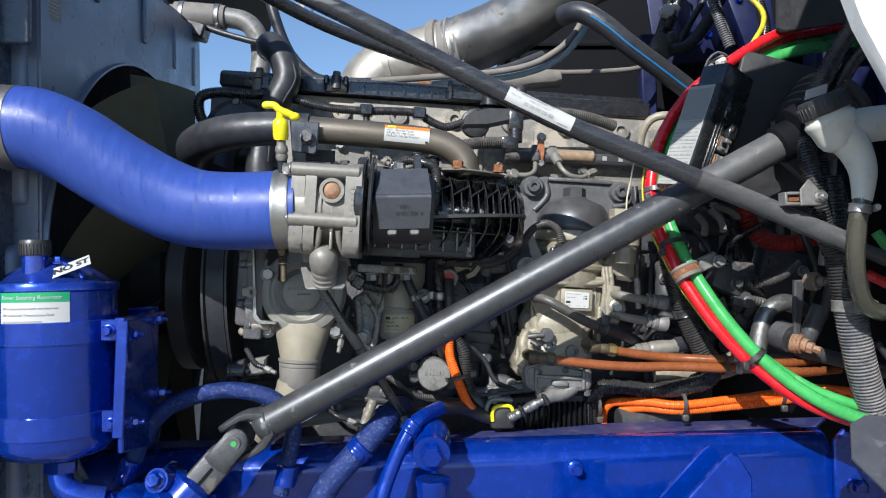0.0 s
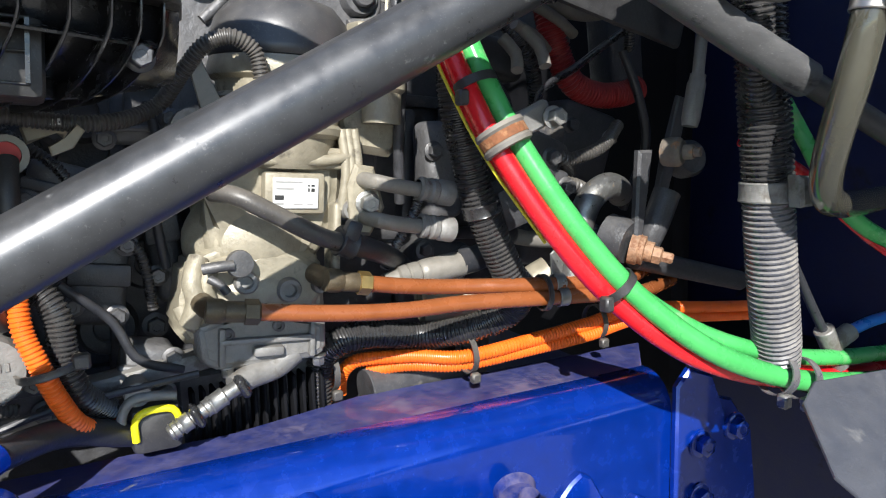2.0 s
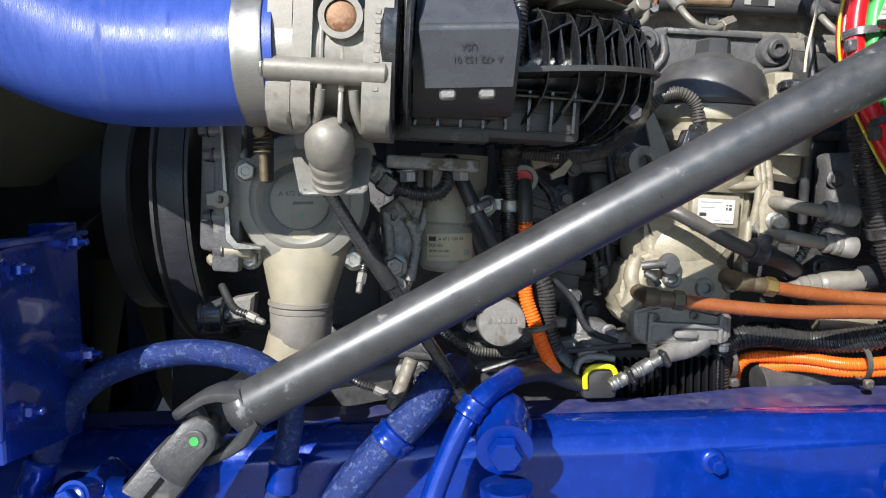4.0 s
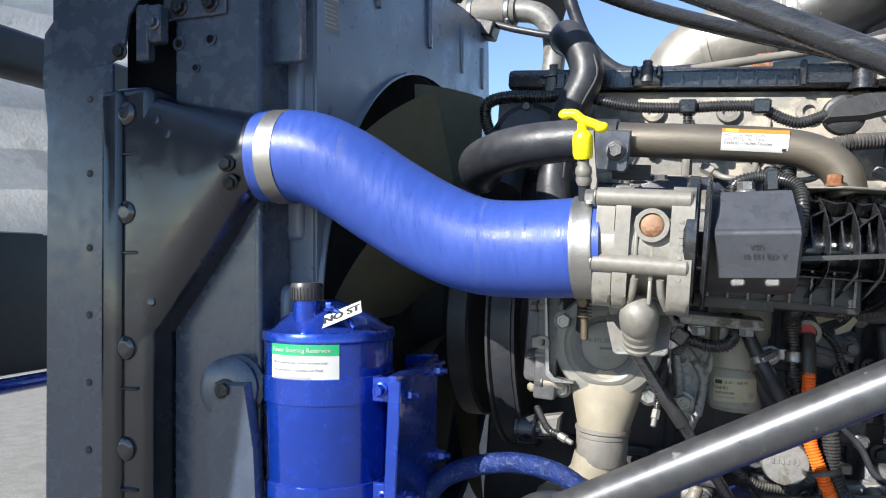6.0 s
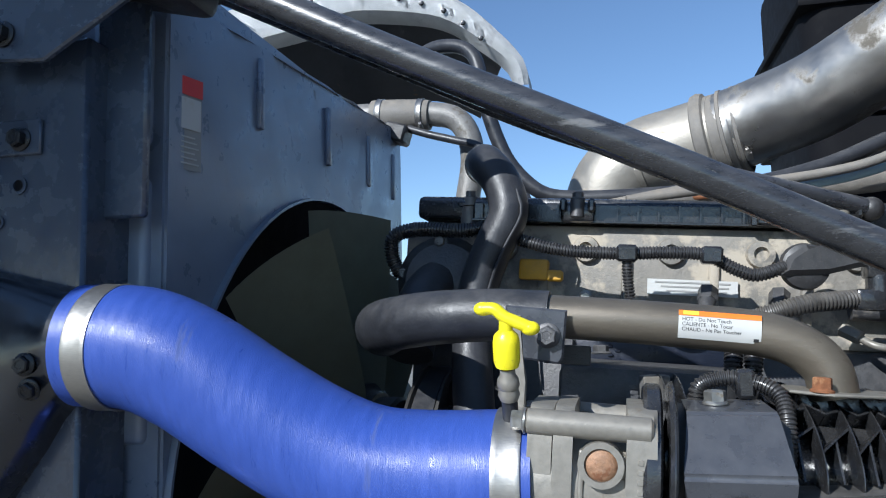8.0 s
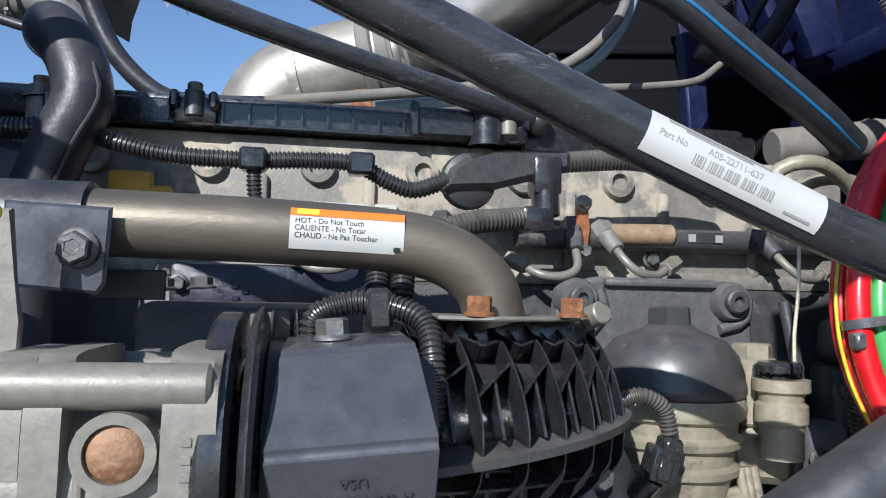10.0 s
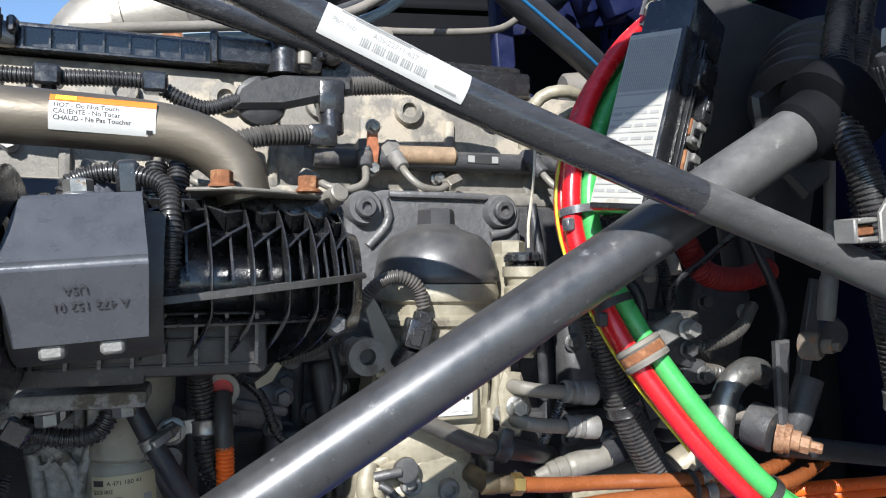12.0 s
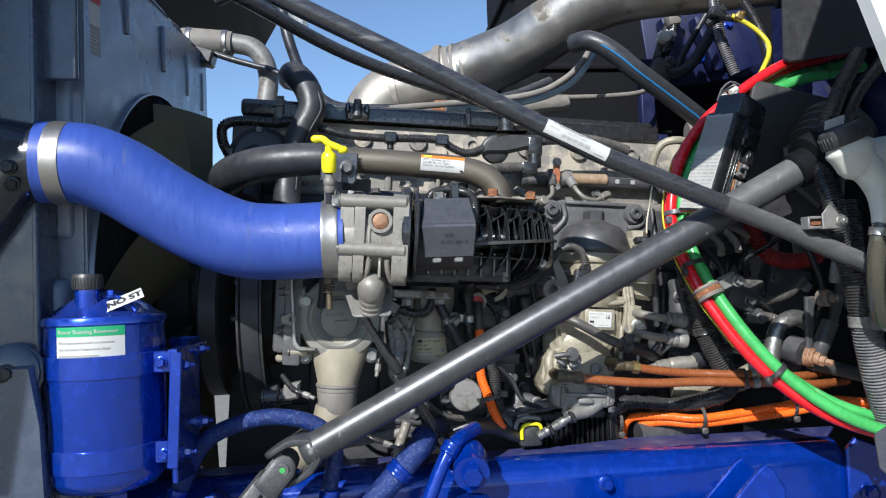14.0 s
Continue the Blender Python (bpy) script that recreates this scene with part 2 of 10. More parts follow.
TAN = (0.36, 0.30, 0.22)
GREY_DUST = (0.30, 0.28, 0.25)
M_blue = surface("blue_frame_paint", (0.001, 0.030, 0.295), 0.22, 0.3, (45, 0.2), wear=(260, (0.16, 0.20, 0.36), 0.03), dust=((0.10, 0.15, 0.45), 0.03), bump=(90, 0.05), coat=0.6)
M_silicone = surface("blue_silicone", (0.038, 0.078, 0.335), 0.38, 0, (30, 0.12), wear=(7, (0.055, 0.085, 0.25), 0.22), bump=(220, 0.06), stretch=(6, 1, 1), spec=0.45)
M_steel = surface("brushed_steel", (0.40, 0.385, 0.36), 0.40, 0.9, (180, 0.10), bump=None, stretch=(1, 1, 6), rough_var=0.06)
M_zinc = surface("zinc_bolt", (0.34, 0.335, 0.315), 0.38, 0.8, (150, 0.2), wear=(60, (0.24, 0.20, 0.15), 0.28), bump=(300, 0.08))
M_darkbolt = surface("dark_bolt", (0.11, 0.11, 0.115), 0.45, 0.6, (120, 0.25), dust=(GREY_DUST, 0.5), bump=(300, 0.1))
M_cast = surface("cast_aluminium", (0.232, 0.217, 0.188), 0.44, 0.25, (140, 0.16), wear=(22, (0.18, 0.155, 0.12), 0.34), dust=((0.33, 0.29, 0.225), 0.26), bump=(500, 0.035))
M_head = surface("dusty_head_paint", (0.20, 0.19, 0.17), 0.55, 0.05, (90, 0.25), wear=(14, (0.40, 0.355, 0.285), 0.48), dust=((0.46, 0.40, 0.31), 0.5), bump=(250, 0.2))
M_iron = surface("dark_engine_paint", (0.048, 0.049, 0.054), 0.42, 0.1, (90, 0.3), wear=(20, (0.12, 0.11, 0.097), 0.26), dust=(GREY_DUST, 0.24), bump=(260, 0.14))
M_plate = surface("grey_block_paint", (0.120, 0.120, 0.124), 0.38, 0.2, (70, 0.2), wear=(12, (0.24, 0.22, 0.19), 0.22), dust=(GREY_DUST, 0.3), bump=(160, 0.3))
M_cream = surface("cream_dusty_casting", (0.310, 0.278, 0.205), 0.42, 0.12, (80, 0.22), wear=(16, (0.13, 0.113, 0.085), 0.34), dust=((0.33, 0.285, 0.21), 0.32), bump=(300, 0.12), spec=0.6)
M_greycast = surface("grey_casting", (0.215, 0.21, 0.20), 0.46, 0.25, (100, 0.2), wear=(18, (0.13, 0.118, 0.10), 0.38), dust=((0.30, 0.26, 0.20), 0.3), bump=(330, 0.12))
M_plastic = surface("black_plastic", (0.016, 0.0165, 0.0185), 0.20, 0, (90, 0.3), wear=(120, (0.13, 0.125, 0.12), 0.05), dust=((0.26, 0.25, 0.235), 0.11), bump=(260, 0.04), spec=0.9)
M_matt = surface("matt_black", (0.026, 0.026, 0.028), 0.45, 0, (80, 0.25), dust=((0.2, 0.18, 0.15), 0.25), bump=(220, 0.08), spec=0.6)
M_gloss = surface("gloss_black_tube", (0.018, 0.019, 0.022), 0.26, 0.0, (60, 0.3), wear=(18, (0.12, 0.12, 0.12), 0.18), dust=((0.25, 0.25, 0.265), 0.30), bump=(160, 0.03), coat=0.3, stretch=(0.5, 2, 2), spec=0.7)
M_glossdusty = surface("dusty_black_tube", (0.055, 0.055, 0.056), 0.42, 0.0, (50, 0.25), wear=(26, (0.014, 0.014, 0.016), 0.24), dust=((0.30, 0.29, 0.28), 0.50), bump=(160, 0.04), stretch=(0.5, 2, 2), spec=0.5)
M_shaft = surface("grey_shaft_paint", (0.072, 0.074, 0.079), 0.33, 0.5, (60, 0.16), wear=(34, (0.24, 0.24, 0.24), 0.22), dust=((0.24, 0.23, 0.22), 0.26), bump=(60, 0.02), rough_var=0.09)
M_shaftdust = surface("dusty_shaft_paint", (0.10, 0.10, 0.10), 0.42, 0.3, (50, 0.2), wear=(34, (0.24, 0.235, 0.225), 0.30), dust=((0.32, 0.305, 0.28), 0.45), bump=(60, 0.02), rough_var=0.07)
M_chart = surface("yellowed_paper", (0.40, 0.39, 0.355), 0.5, 0, (40, 0.06), wear=(24, (0.33, 0.31, 0.26), 0.3), bump=None)
M_box = surface("dark_grey_bracket_paint", (0.056, 0.060, 0.071), 0.27, 0.1, (60, 0.12), wear=(34, (0.26, 0.24, 0.20), 0.09), dust=((0.24, 0.235, 0.235), 0.15), bump=(300, 0.03), spec=0.7)
# Black plates; the sky's bluish sheen is put into their base colour.
M_rad = surface("sky_sheen_black_paint", (0.042, 0.057, 0.088), 0.26, 0, (40, 0.10), wear=(16, (0.048, 0.062, 0.088), 0.12), bump=(45, 0.04), spec=0.9)
# Scuffed black plastic, its base paled to blue-grey as sky reflection.
M_shroud = surface("sky_sheen_scuffed_plastic", (0.165, 0.200, 0.265), 0.32, 0, (30, 0.15), wear=(9, (0.050, 0.052, 0.058), 0.16), dust=((0.22, 0.23, 0.25), 0.15), bump=(70, 0.06), spec=0.9)
M_tankgloss = surface("glossy_black_tank", (0.0100, 0.0125, 0.0190), 0.18, 0, (18, 0.3), wear=(26, (0.030, 0.032, 0.038), 0.08), dust=((0.10, 0.105, 0.12), 0.05), bump=(60, 0.05), spec=0.8)
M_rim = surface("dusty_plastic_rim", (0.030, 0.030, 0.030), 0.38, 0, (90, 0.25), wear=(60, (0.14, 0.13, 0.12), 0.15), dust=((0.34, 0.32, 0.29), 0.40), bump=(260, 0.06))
M_fan = surface("olive_fan_blade", (0.27, 0.265, 0.185), 0.5, 0, (30, 0.12), dust=((0.22, 0.20, 0.15), 0.3), bump=(160, 0.06))
M_pipe = surface("heat_tinted_pipe", (0.19, 0.165, 0.13), 0.44, 0.6, (26, 0.25), wear=(8, (0.12, 0.10, 0.075), 0.42), dust=(TAN, 0.12), bump=(250, 0.06), stretch=(0.35, 1, 1))
M_airpipe = surface("dusty_alloy_pipe", (0.38, 0.355, 0.31), 0.46, 0.6, (24, 0.15), wear=(9, (0.40, 0.35, 0.27), 0.35), dust=(TAN, 0.4), bump=(200, 0.1))
M_chrome = surface("dull_alloy_pipe", (0.40, 0.385, 0.36), 0.36, 0.9, (14, 0.2), wear=(9, (0.22, 0.20, 0.17), 0.34), dust=((0.30, 0.27, 0.22), 0.35), bump=(60, 0.06))
M_rubber = surface("black_rubber_hose", (0.022, 0.024, 0.030), 0.38, 0, (60, 0.25), dust=((0.17, 0.16, 0.15), 0.30), bump=(200, 0.08))
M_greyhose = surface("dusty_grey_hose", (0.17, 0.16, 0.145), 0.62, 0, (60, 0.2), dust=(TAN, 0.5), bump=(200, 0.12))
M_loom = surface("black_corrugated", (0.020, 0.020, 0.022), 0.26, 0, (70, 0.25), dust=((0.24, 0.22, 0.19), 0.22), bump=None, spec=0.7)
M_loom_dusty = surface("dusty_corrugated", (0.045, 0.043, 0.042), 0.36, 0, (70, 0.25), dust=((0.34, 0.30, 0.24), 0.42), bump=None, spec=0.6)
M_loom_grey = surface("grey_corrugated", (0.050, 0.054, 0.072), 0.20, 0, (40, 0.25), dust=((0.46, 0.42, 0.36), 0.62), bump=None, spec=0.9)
M_orange = surface("orange_conduit", (0.88, 0.15, 0.012), 0.36, 0, (60, 0.12), wear=(30, (0.55, 0.13, 0.03), 0.15), bump=None)
M_brown = surface("brown_nylon", (0.25, 0.075, 0.022), 0.22, 0, (50, 0.14), dust=((0.30, 0.15, 0.08), 0.12), bump=(200, 0.02))
M_red = surface("red_air_tube", (0.62, 0.012, 0.018), 0.26, 0, (40, 0.10), bump=(150, 0.02), coat=0.3)
M_green = surface("green_air_tube", (0.07, 0.40, 0.10), 0.30, 0, (40, 0.14), wear=(34, (0.16, 0.38, 0.15), 0.25), bump=(150, 0.02), coat=0.15)
M_yellow = surface("yellow_plastic", (0.86, 0.76, 0.01), 0.35, 0, (70, 0.08), wear=(45, (0.40, 0.33, 0.10), 0.16), bump=(180, 0.06))
M_amber = surface("amber_plastic", (0.62, 0.33, 0.02), 0.5, 0, (70, 0.14), dust=(TAN, 0.4), bump=(180, 0.06))
M_rust = surface("rust", (0.24, 0.095, 0.040), 0.8, 0.1, (160, 0.35), wear=(70, (0.34, 0.17, 0.08), 0.45), bump=(300, 0.3))
M_copper = surface("copper_strip", (0.45, 0.17, 0.085), 0.5, 0.6, (120, 0.25), wear=(50, (0.30, 0.14, 0.07), 0.3), bump=(200, 0.1))
M_rustgrey = surface("rust_tinged_steel", (0.19, 0.16, 0.13), 0.6, 0.3, (120, 0.3), wear=(45, (0.36, 0.17, 0.07), 0.36), dust=(TAN, 0.25), bump=(260, 0.2))
M_rusttan = surface("tan_rusty_plug", (0.33, 0.18, 0.10), 0.6, 0.15, (160, 0.35), wear=(90, (0.20, 0.085, 0.04), 0.42), dust=(TAN, 0.25), bump=(260, 0.2))
M_blackbolt = surface("black_bolt", (0.012, 0.013, 0.016), 0.30, 0.2, (120, 0.25), dust=((0.13, 0.13, 0.13), 0.10), bump=(300, 0.08))
M_can = surface("grey_cream_canister", (0.285, 0.270, 0.222), 0.42, 0.1, (60, 0.15), wear=(20, (0.20, 0.18, 0.14), 0.3), dust=(TAN, 0.3), bump=(250, 0.1))
M_brass = surface("brass", (0.62, 0.43, 0.16), 0.36, 0.9, (120, 0.15), bump=(200, 0.06))
M_dirtybrass = surface("tarnished_fitting", (0.11, 0.085, 0.05), 0.5, 0.5, (90, 0.3), dust=(TAN, 0.3), bump=(200, 0.1))
M_white = surface("white_label", (0.52, 0.52, 0.50), 0.5, 0, (40, 0.05), wear=(24, (0.45, 0.43, 0.38), 0.24), bump=None)
M_ink = surface("black_ink", (0.03, 0.03, 0.03), 0.6, 0, (40, 0.1), bump=None)
M_greyink = surface("grey_ink", (0.30, 0.30, 0.29), 0.6, 0, (40, 0.1), bump=None)
M_orangeink = surface("orange_ink", (0.80, 0.20, 0.02), 0.5, 0, (40, 0.08), bump=None)
M_greenink = surface("green_ink", (0.02, 0.33, 0.13), 0.5, 0, (40, 0.08), bump=None)
M_redink = surface("red_ink", (0.62, 0.05, 0.05), 0.5, 0, (40, 0.08), bump=None)
M_yellowink = surface("yellow_ink", (0.75, 0.60, 0.05), 0.5, 0, (40, 0.08), bump=None)
M_gold = surface("gold_label", (0.46, 0.40, 0.26), 0.5, 0.1, (60, 0.12), wear=(40, (0.33, 0.28, 0.18), 0.3), bump=None)
M_cap = surface("dusty_black_cap", (0.036, 0.036, 0.039), 0.36, 0, (30, 0.2), wear=(40, (0.12, 0.115, 0.105), 0.24), dust=((0.24, 0.22, 0.19), 0.28), bump=(300, 0.02), spec=0.8, rough_var=0.05)
M_tank = surface("translucent_white_plastic", (0.66, 0.66, 0.585), 0.32, 0, (30, 0.08), wear=(14, (0.52, 0.50, 0.42), 0.3), dust=(TAN, 0.12), bump=(150, 0.03), subsurf=0.4)
M_clear = surface("clear_yellowed_tube", (0.11, 0.105, 0.078), 0.08, 0, (30, 0.15), bump=None, transmission=0.35, spec=0.9)
M_flange = surface("dust_dulled_blue_paint", (0.010, 0.030, 0.20), 0.36, 0.2, (40, 0.3), wear=(9, (0.10, 0.09, 0.19), 0.40), dust=((0.22, 0.19, 0.27), 0.45), bump=(140, 0.08), coat=0.25)
M_navy = surface("dark_navy_paint", (0.008, 0.012, 0.026), 0.34, 0.1, (60, 0.2), wear=(24, (0.03, 0.035, 0.05), 0.2), dust=((0.12, 0.12, 0.13), 0.15), bump=(240, 0.08))
M_hood = surface("grey_fibreglass", (0.66, 0.67, 0.67), 0.5, 0, (22, 0.12), wear=(6, (0.48, 0.49, 0.50), 0.42), dust=((0.55, 0.5, 0.44), 0.3), bump=(90, 0.2))
M_hoodtrim = surface("hood_black_trim", (0.045, 0.047, 0.052), 0.5, 0, (30, 0.25), wear=(12, (0.18, 0.12, 0.07), 0.2), dust=((0.2, 0.2, 0.2), 0.2), bump=(150, 0.08))
M_cab = surface("white_cab_paint", (0.80, 0.80, 0.78), 0.28, 0, (12, 0.03), bump=None, coat=0.5)
# Blue paint whose colour already holds the shade at the firewall.
M_firewall = surface("shade_darkened_blue_paint", (0.003, 0.008, 0.055), 0.5, 0.1, (30, 0.2), wear=(12, (0.012, 0.012, 0.02), 0.3), dust=((0.08, 0.078, 0.08), 0.2), bump=(150, 0.08))
# Near-black; in holes, slots and sockets it stands for their shade.
M_dark = surface("near_black", (0.006, 0.0062, 0.008), 0.8, 0, (30, 0.3), bump=(120, 0.1), spec=0.15)
M_ground = surface("pale_gravel_concrete", (0.26, 0.24, 0.205), 0.9, 0, (70, 0.35), wear=(3, (0.20, 0.185, 0.16), 0.4), bump=(140, 0.8))
M_string = surface("cream_string", (0.62, 0.56, 0.42), 0.9, 0, (200, 0.2), bump=(500, 0.2))

# ---- ground ----
bm = B()
bmesh.ops.create_grid(bm, x_segments=60, y_segments=60, size=6, matrix=Matrix.Translation((0, 2, 0)))
for vert in bm.verts:
    vert.co.z += 0.006 * noise.noise(vert.co * 1.7) if max(abs(vert.co.x), abs(vert.co.y - 2)) < 5.9 else 0
rim = [vert for vert in bm.verts if max(abs(vert.co.x), abs(vert.co.y - 2)) > 5.99]
far = bmesh.ops.extrude_edge_only(bm, edges=[e for e in bm.edges if e.is_boundary])
for vert in far["geom"]:
    if isinstance(vert, bmesh.types.BMVert):
        vert.co.x, vert.co.y = vert.co.x * 400, (vert.co.y - 2) * 400 + 2
ground = part("ground", bm, M_ground, None)
tagged(ground, "pale compacted gravel and concrete yard", "ground", kind="structure")

# ---- frame rail ----
rail = thing("frame_rail", (0, 1.75, 0.75), "glossy blue painted steel truck frame rail", "frame rail")
bm = B()
prof = [(1.710, 0.760), (1.710, 0.985)]
prof += [(1.752 - 0.042 * math.cos(a), 0.985 + 0.042 * math.sin(a)) for a in (math.pi / 2 * k / 8 for k in range(1, 9))]
prof += [(1.760, 1.027), (1.760, 1.018), (1.752, 1.018)]
prof += [(1.752 - 0.033 * math.cos(a), 0.985 + 0.033 * math.sin(a)) for a in (math.pi / 2 * k / 8 for k in range(7, -1, -1))]
prof += [(1.719, 0.770), (1.80, 0.770), (1.80, 0.760)]
add_prism(bm, prof, (-1.25, 0, 0), Y, Z, 1.915, 0.001)
part("web", bm, M_blue, rail)
bm = B()
add_prism(bm, [(-1.25, 1.759), (0.662, 1.759), (0.735, 1.843), (0.31, 1.849), (0.165, 1.812), (-1.25, 1.812)], (0, 0, 1.0178), X, Y, 0.009, 0.002)
part("top_flange", bm, M_flange, rail, "dust-dulled blue top flange")
for x, z in ((0.205, 0.981), (-0.62, 0.90), (0.55, 0.83)):
    bm = B()
    add_lathe(bm, (x, 1.712, z), -Y, [(0, 0), (0.016, 0), (0.014, 0.004), (0.011, 0.006), (0, 0.006)], 20)
    add_hex(bm, (x, 1.706, z), -Y, 0.009, 0.016, 0)
    part("bolt", bm, M_blue, rail)

# splice bracket at the rail's rear end
brk = thing("rail_bracket", (0.71, 1.70, 0.8), "blue painted steel bracket bolted to the frame rail", "bracket")
bm = B()
add_prism(bm, [(0, -0.20), (0.075, -0.20), (0.085, -0.02), (0.06, 0.035), (0.02, 0.05), (0, 0.03)], (0.665, 1.712, 0.985), X, Z, 0.012, 0.003)
part("plate", bm, M_blue, brk)
bm = B()
add_prism(bm, [(0, -0.2), (0.09, -0.2), (0.07, -0.06), (0.03, -0.01), (0, 0.0)], (0.748, 1.725, 0.985), X, Z, 0.010, 0.003)
part("gusset", bm, M_blue, brk)
for x, z in ((0.705, 0.935), (0.705, 0.865), (0.765, 0.945)):
    bm = B()
    add_ring(bm, (x, 1.701, z), -Y, 0.0, 0.019, 0.003)
    add_hex(bm, (x, 1.699, z), -Y, 0.013, 0.012)
    part("bolt", bm, M_blue, brk)

# stub bracket with gussets in front of the rail
stub = thing("spring_hanger", (0.36, 1.6, 0.8), "blue steel hanger bracket with two gusset plates", "bracket")
bm = B()
add_box(bm, (0.365, 1.610, 0.860), (0.160, 0.20, 0.115), FLAT, 0.005, 2)
part("body", bm, M_blue, stub)
for y, dx in ((1.505, -0.012), (1.458, 0.0)):
    bm = B()
    add_prism(bm, [(0.285 + dx, 0.80), (0.392 + dx, 0.80), (0.394 + dx, 1.033), (0.376 + dx, 1.063), (0.366 + dx, 1.068), (0.356 + dx, 1.062), (0.290 + dx, 0.995), (0.283 + dx, 0.98)], (0, y, 0), X, Z, 0.010, 0.002)
    part("gusset", bm, M_blue, stub)
bm = B()
add_box(bm, (0.335, 1.545, 0.90), (0.10, 0.08, 0.012), FLAT, 0.003)
add_box(bm, (0.335, 1.475, 0.86), (0.09, 0.05, 0.012), FLAT, 0.003)
part("tie_plate", bm, M_blue, stub)
bm = B()
add_cyl(bm, (0.440, 1.69, 0.945), (0.385, 1.60, 0.905), 0.012, None, 20, 0.004)
add_lathe(bm, (0.430, 1.702, 0.945), (-0.3, -1, -0.3), [(0, 0), (0.024, 0), (0.020, 0.012), (0, 0.012)], 22)
part("pin", bm, M_flange, stub, "dusty blue-grey pin")

# ---- radiator stack ----
rad = thing("radiator", (-0.85, 2.0, 0.45), "black painted radiator and cooler stack with side support", "radiator")
bm = B()
add_box(bm, (-0.84, 1.99, 1.20), (0.14, 0.94, 1.42), FLAT, 0.006)
add_box(bm, (-0.84, 1.99, 0.25), (0.10, 0.5, 0.52), FLAT, 0.006)
part("core", bm, M_dark, rad)
bm = B()
add_box(bm, (-0.735, 1.502, 1.20), (0.135, 0.012, 1.30), FLAT, 0.003)
add_box(bm, (-0.673, 1.53, 1.20), (0.010, 0.07, 1.30), FLAT, 0.003)
part("side_channel", bm, M_rad, rad)
bm = B()
add_box(bm, (-0.652, 1.528, 1.80), (0.060, 0.010, 0.26), FLAT, 0.003)
part("corner_strip", bm, M_rad, rad)
for i, (x, z, r) in enumerate(((-0.768, 1.668, 0.006), (-0.795, 1.703, 0.008), (-0.745, 1.704, 0.008))):
    bm = B()
    add_ring(bm, (x, 1.4955, z), -Y, r * 0.72, r * 1.2, 0.0015, 20)
    part("hole_rim", bm, M_rad, rad)
    # Flat dark disc laid on as the shade inside the hole.
    bm = B()
    add_lathe(bm, (x, 1.4958, z), -Y, [(0, 0), (r * 0.72, 0), (r * 0.72, 0.0004), (0, 0.0004)], 18)
    part("hole", bm, M_dark, rad)
bm = B()
add_box(bm, (-0.768, 1.4935, 1.752), (0.100, 0.005, 0.036), FLAT, 0.0015)
part("clip_plate", bm, M_rad, rad)
for x in (-0.741, -0.790):
    bm = B()
    add_hex(bm, (x, 1.491, 1.750), -Y, 0.0095, 0.009)
    part("bolt", bm, M_blackbolt, rad)
# outer side plate with its riveted edge
bm = B()
add_prism(bm, [(-0.995, 0.90), (-0.995, 1.60), (-1.005, 1.67), (-1.002, 1.73), (-0.985, 1.745), (-0.985, 1.79), (-1.07, 1.80), (-1.07, 1.95),
               (-0.80, 1.93), (-0.80, 1.80), (-0.855, 1.74), (-0.86, 1.70), (-0.875, 1.682), (-0.905, 1.675), (-0.91, 1.66), (-0.895, 0.90)],
          (0, 1.472, 0), X, Z, 0.004, 0.001)
part("side_plate", bm, M_rad, rad)
bm = B()
add_box(bm, (-0.900, 1.464, 1.28), (0.050, 0.006, 0.79), FLAT, 0.0015)
part("edge_strip", bm, M_rad, rad)
for z in (1.63, 1.53, 1.43, 1.34, 1.25, 1.16):
    bm = B()
    add_lathe(bm, (-0.912, 1.461, z), -Y, [(0.005, 0), (0.005, 0.001), (0.003, 0.003), (0, 0.0035)], 14)
    part("rivet", bm, M_matt, rad)
bm = B()
add_hex(bm, (-0.868, 1.468, 1.692), -Y, 0.009, 0.006)
part("bolt", bm, M_blackbolt, rad)
# upper stay bracket and hood strut mount
bm = B()
add_prism(bm, [(-0.868, 1.962), (-0.868, 1.915), (-0.85, 1.885), (-0.80, 1.872), (-0.785, 1.823), (-0.69, 1.815), (-0.60, 1.865), (-0.58, 1.945), (-0.67, 1.935), (-0.80, 1.945)],
          (0, 1.468, 0), X, Z, 0.008, 0.002)
part("upper_bracket", bm, M_rad, rad)
for x, z in ((-0.785, 1.845), (-0.735, 1.845)):
    bm = B()
    add_hex(bm, (x, 1.459, z), -Y, 0.010, 0.010)
    part("bolt", bm, M_blackbolt, rad)
bm = B()
add_box(bm, (-0.61, 1.50, 1.925), (0.12, 0.11, 0.075), Matrix.Rotation(0.25, 3, "Y"), 0.012, 2)
part("strut_mount", bm, M_matt, rad)
bm = B()
add_cyl(bm, (-0.60, 1.43, 1.93), (-0.56, 1.55, 1.93), 0.034, 0.030, 28, 0.006)
part("mount_bushing", bm, M_rubber, rad)
# latch block in the notch of the side plate
bm = B()
add_box(bm, (-0.835, 1.478, 1.715), (0.020, 0.016, 0.075), FLAT, 0.002)
add_box(bm, (-0.815, 1.478, 1.725), (0.022, 0.02, 0.05), FLAT, 0.003)
add_hex(bm, (-0.812, 1.467, 1.725), -Y, 0.008, 0.008)
part("latch", bm, M_rad, rad)

# charge air cooler side tank with its outlet neck
tank = thing("cooler_tank", (-0.78, 1.46, 0.9), "glossy black charge air cooler end tank with outlet neck", "cooler tank")


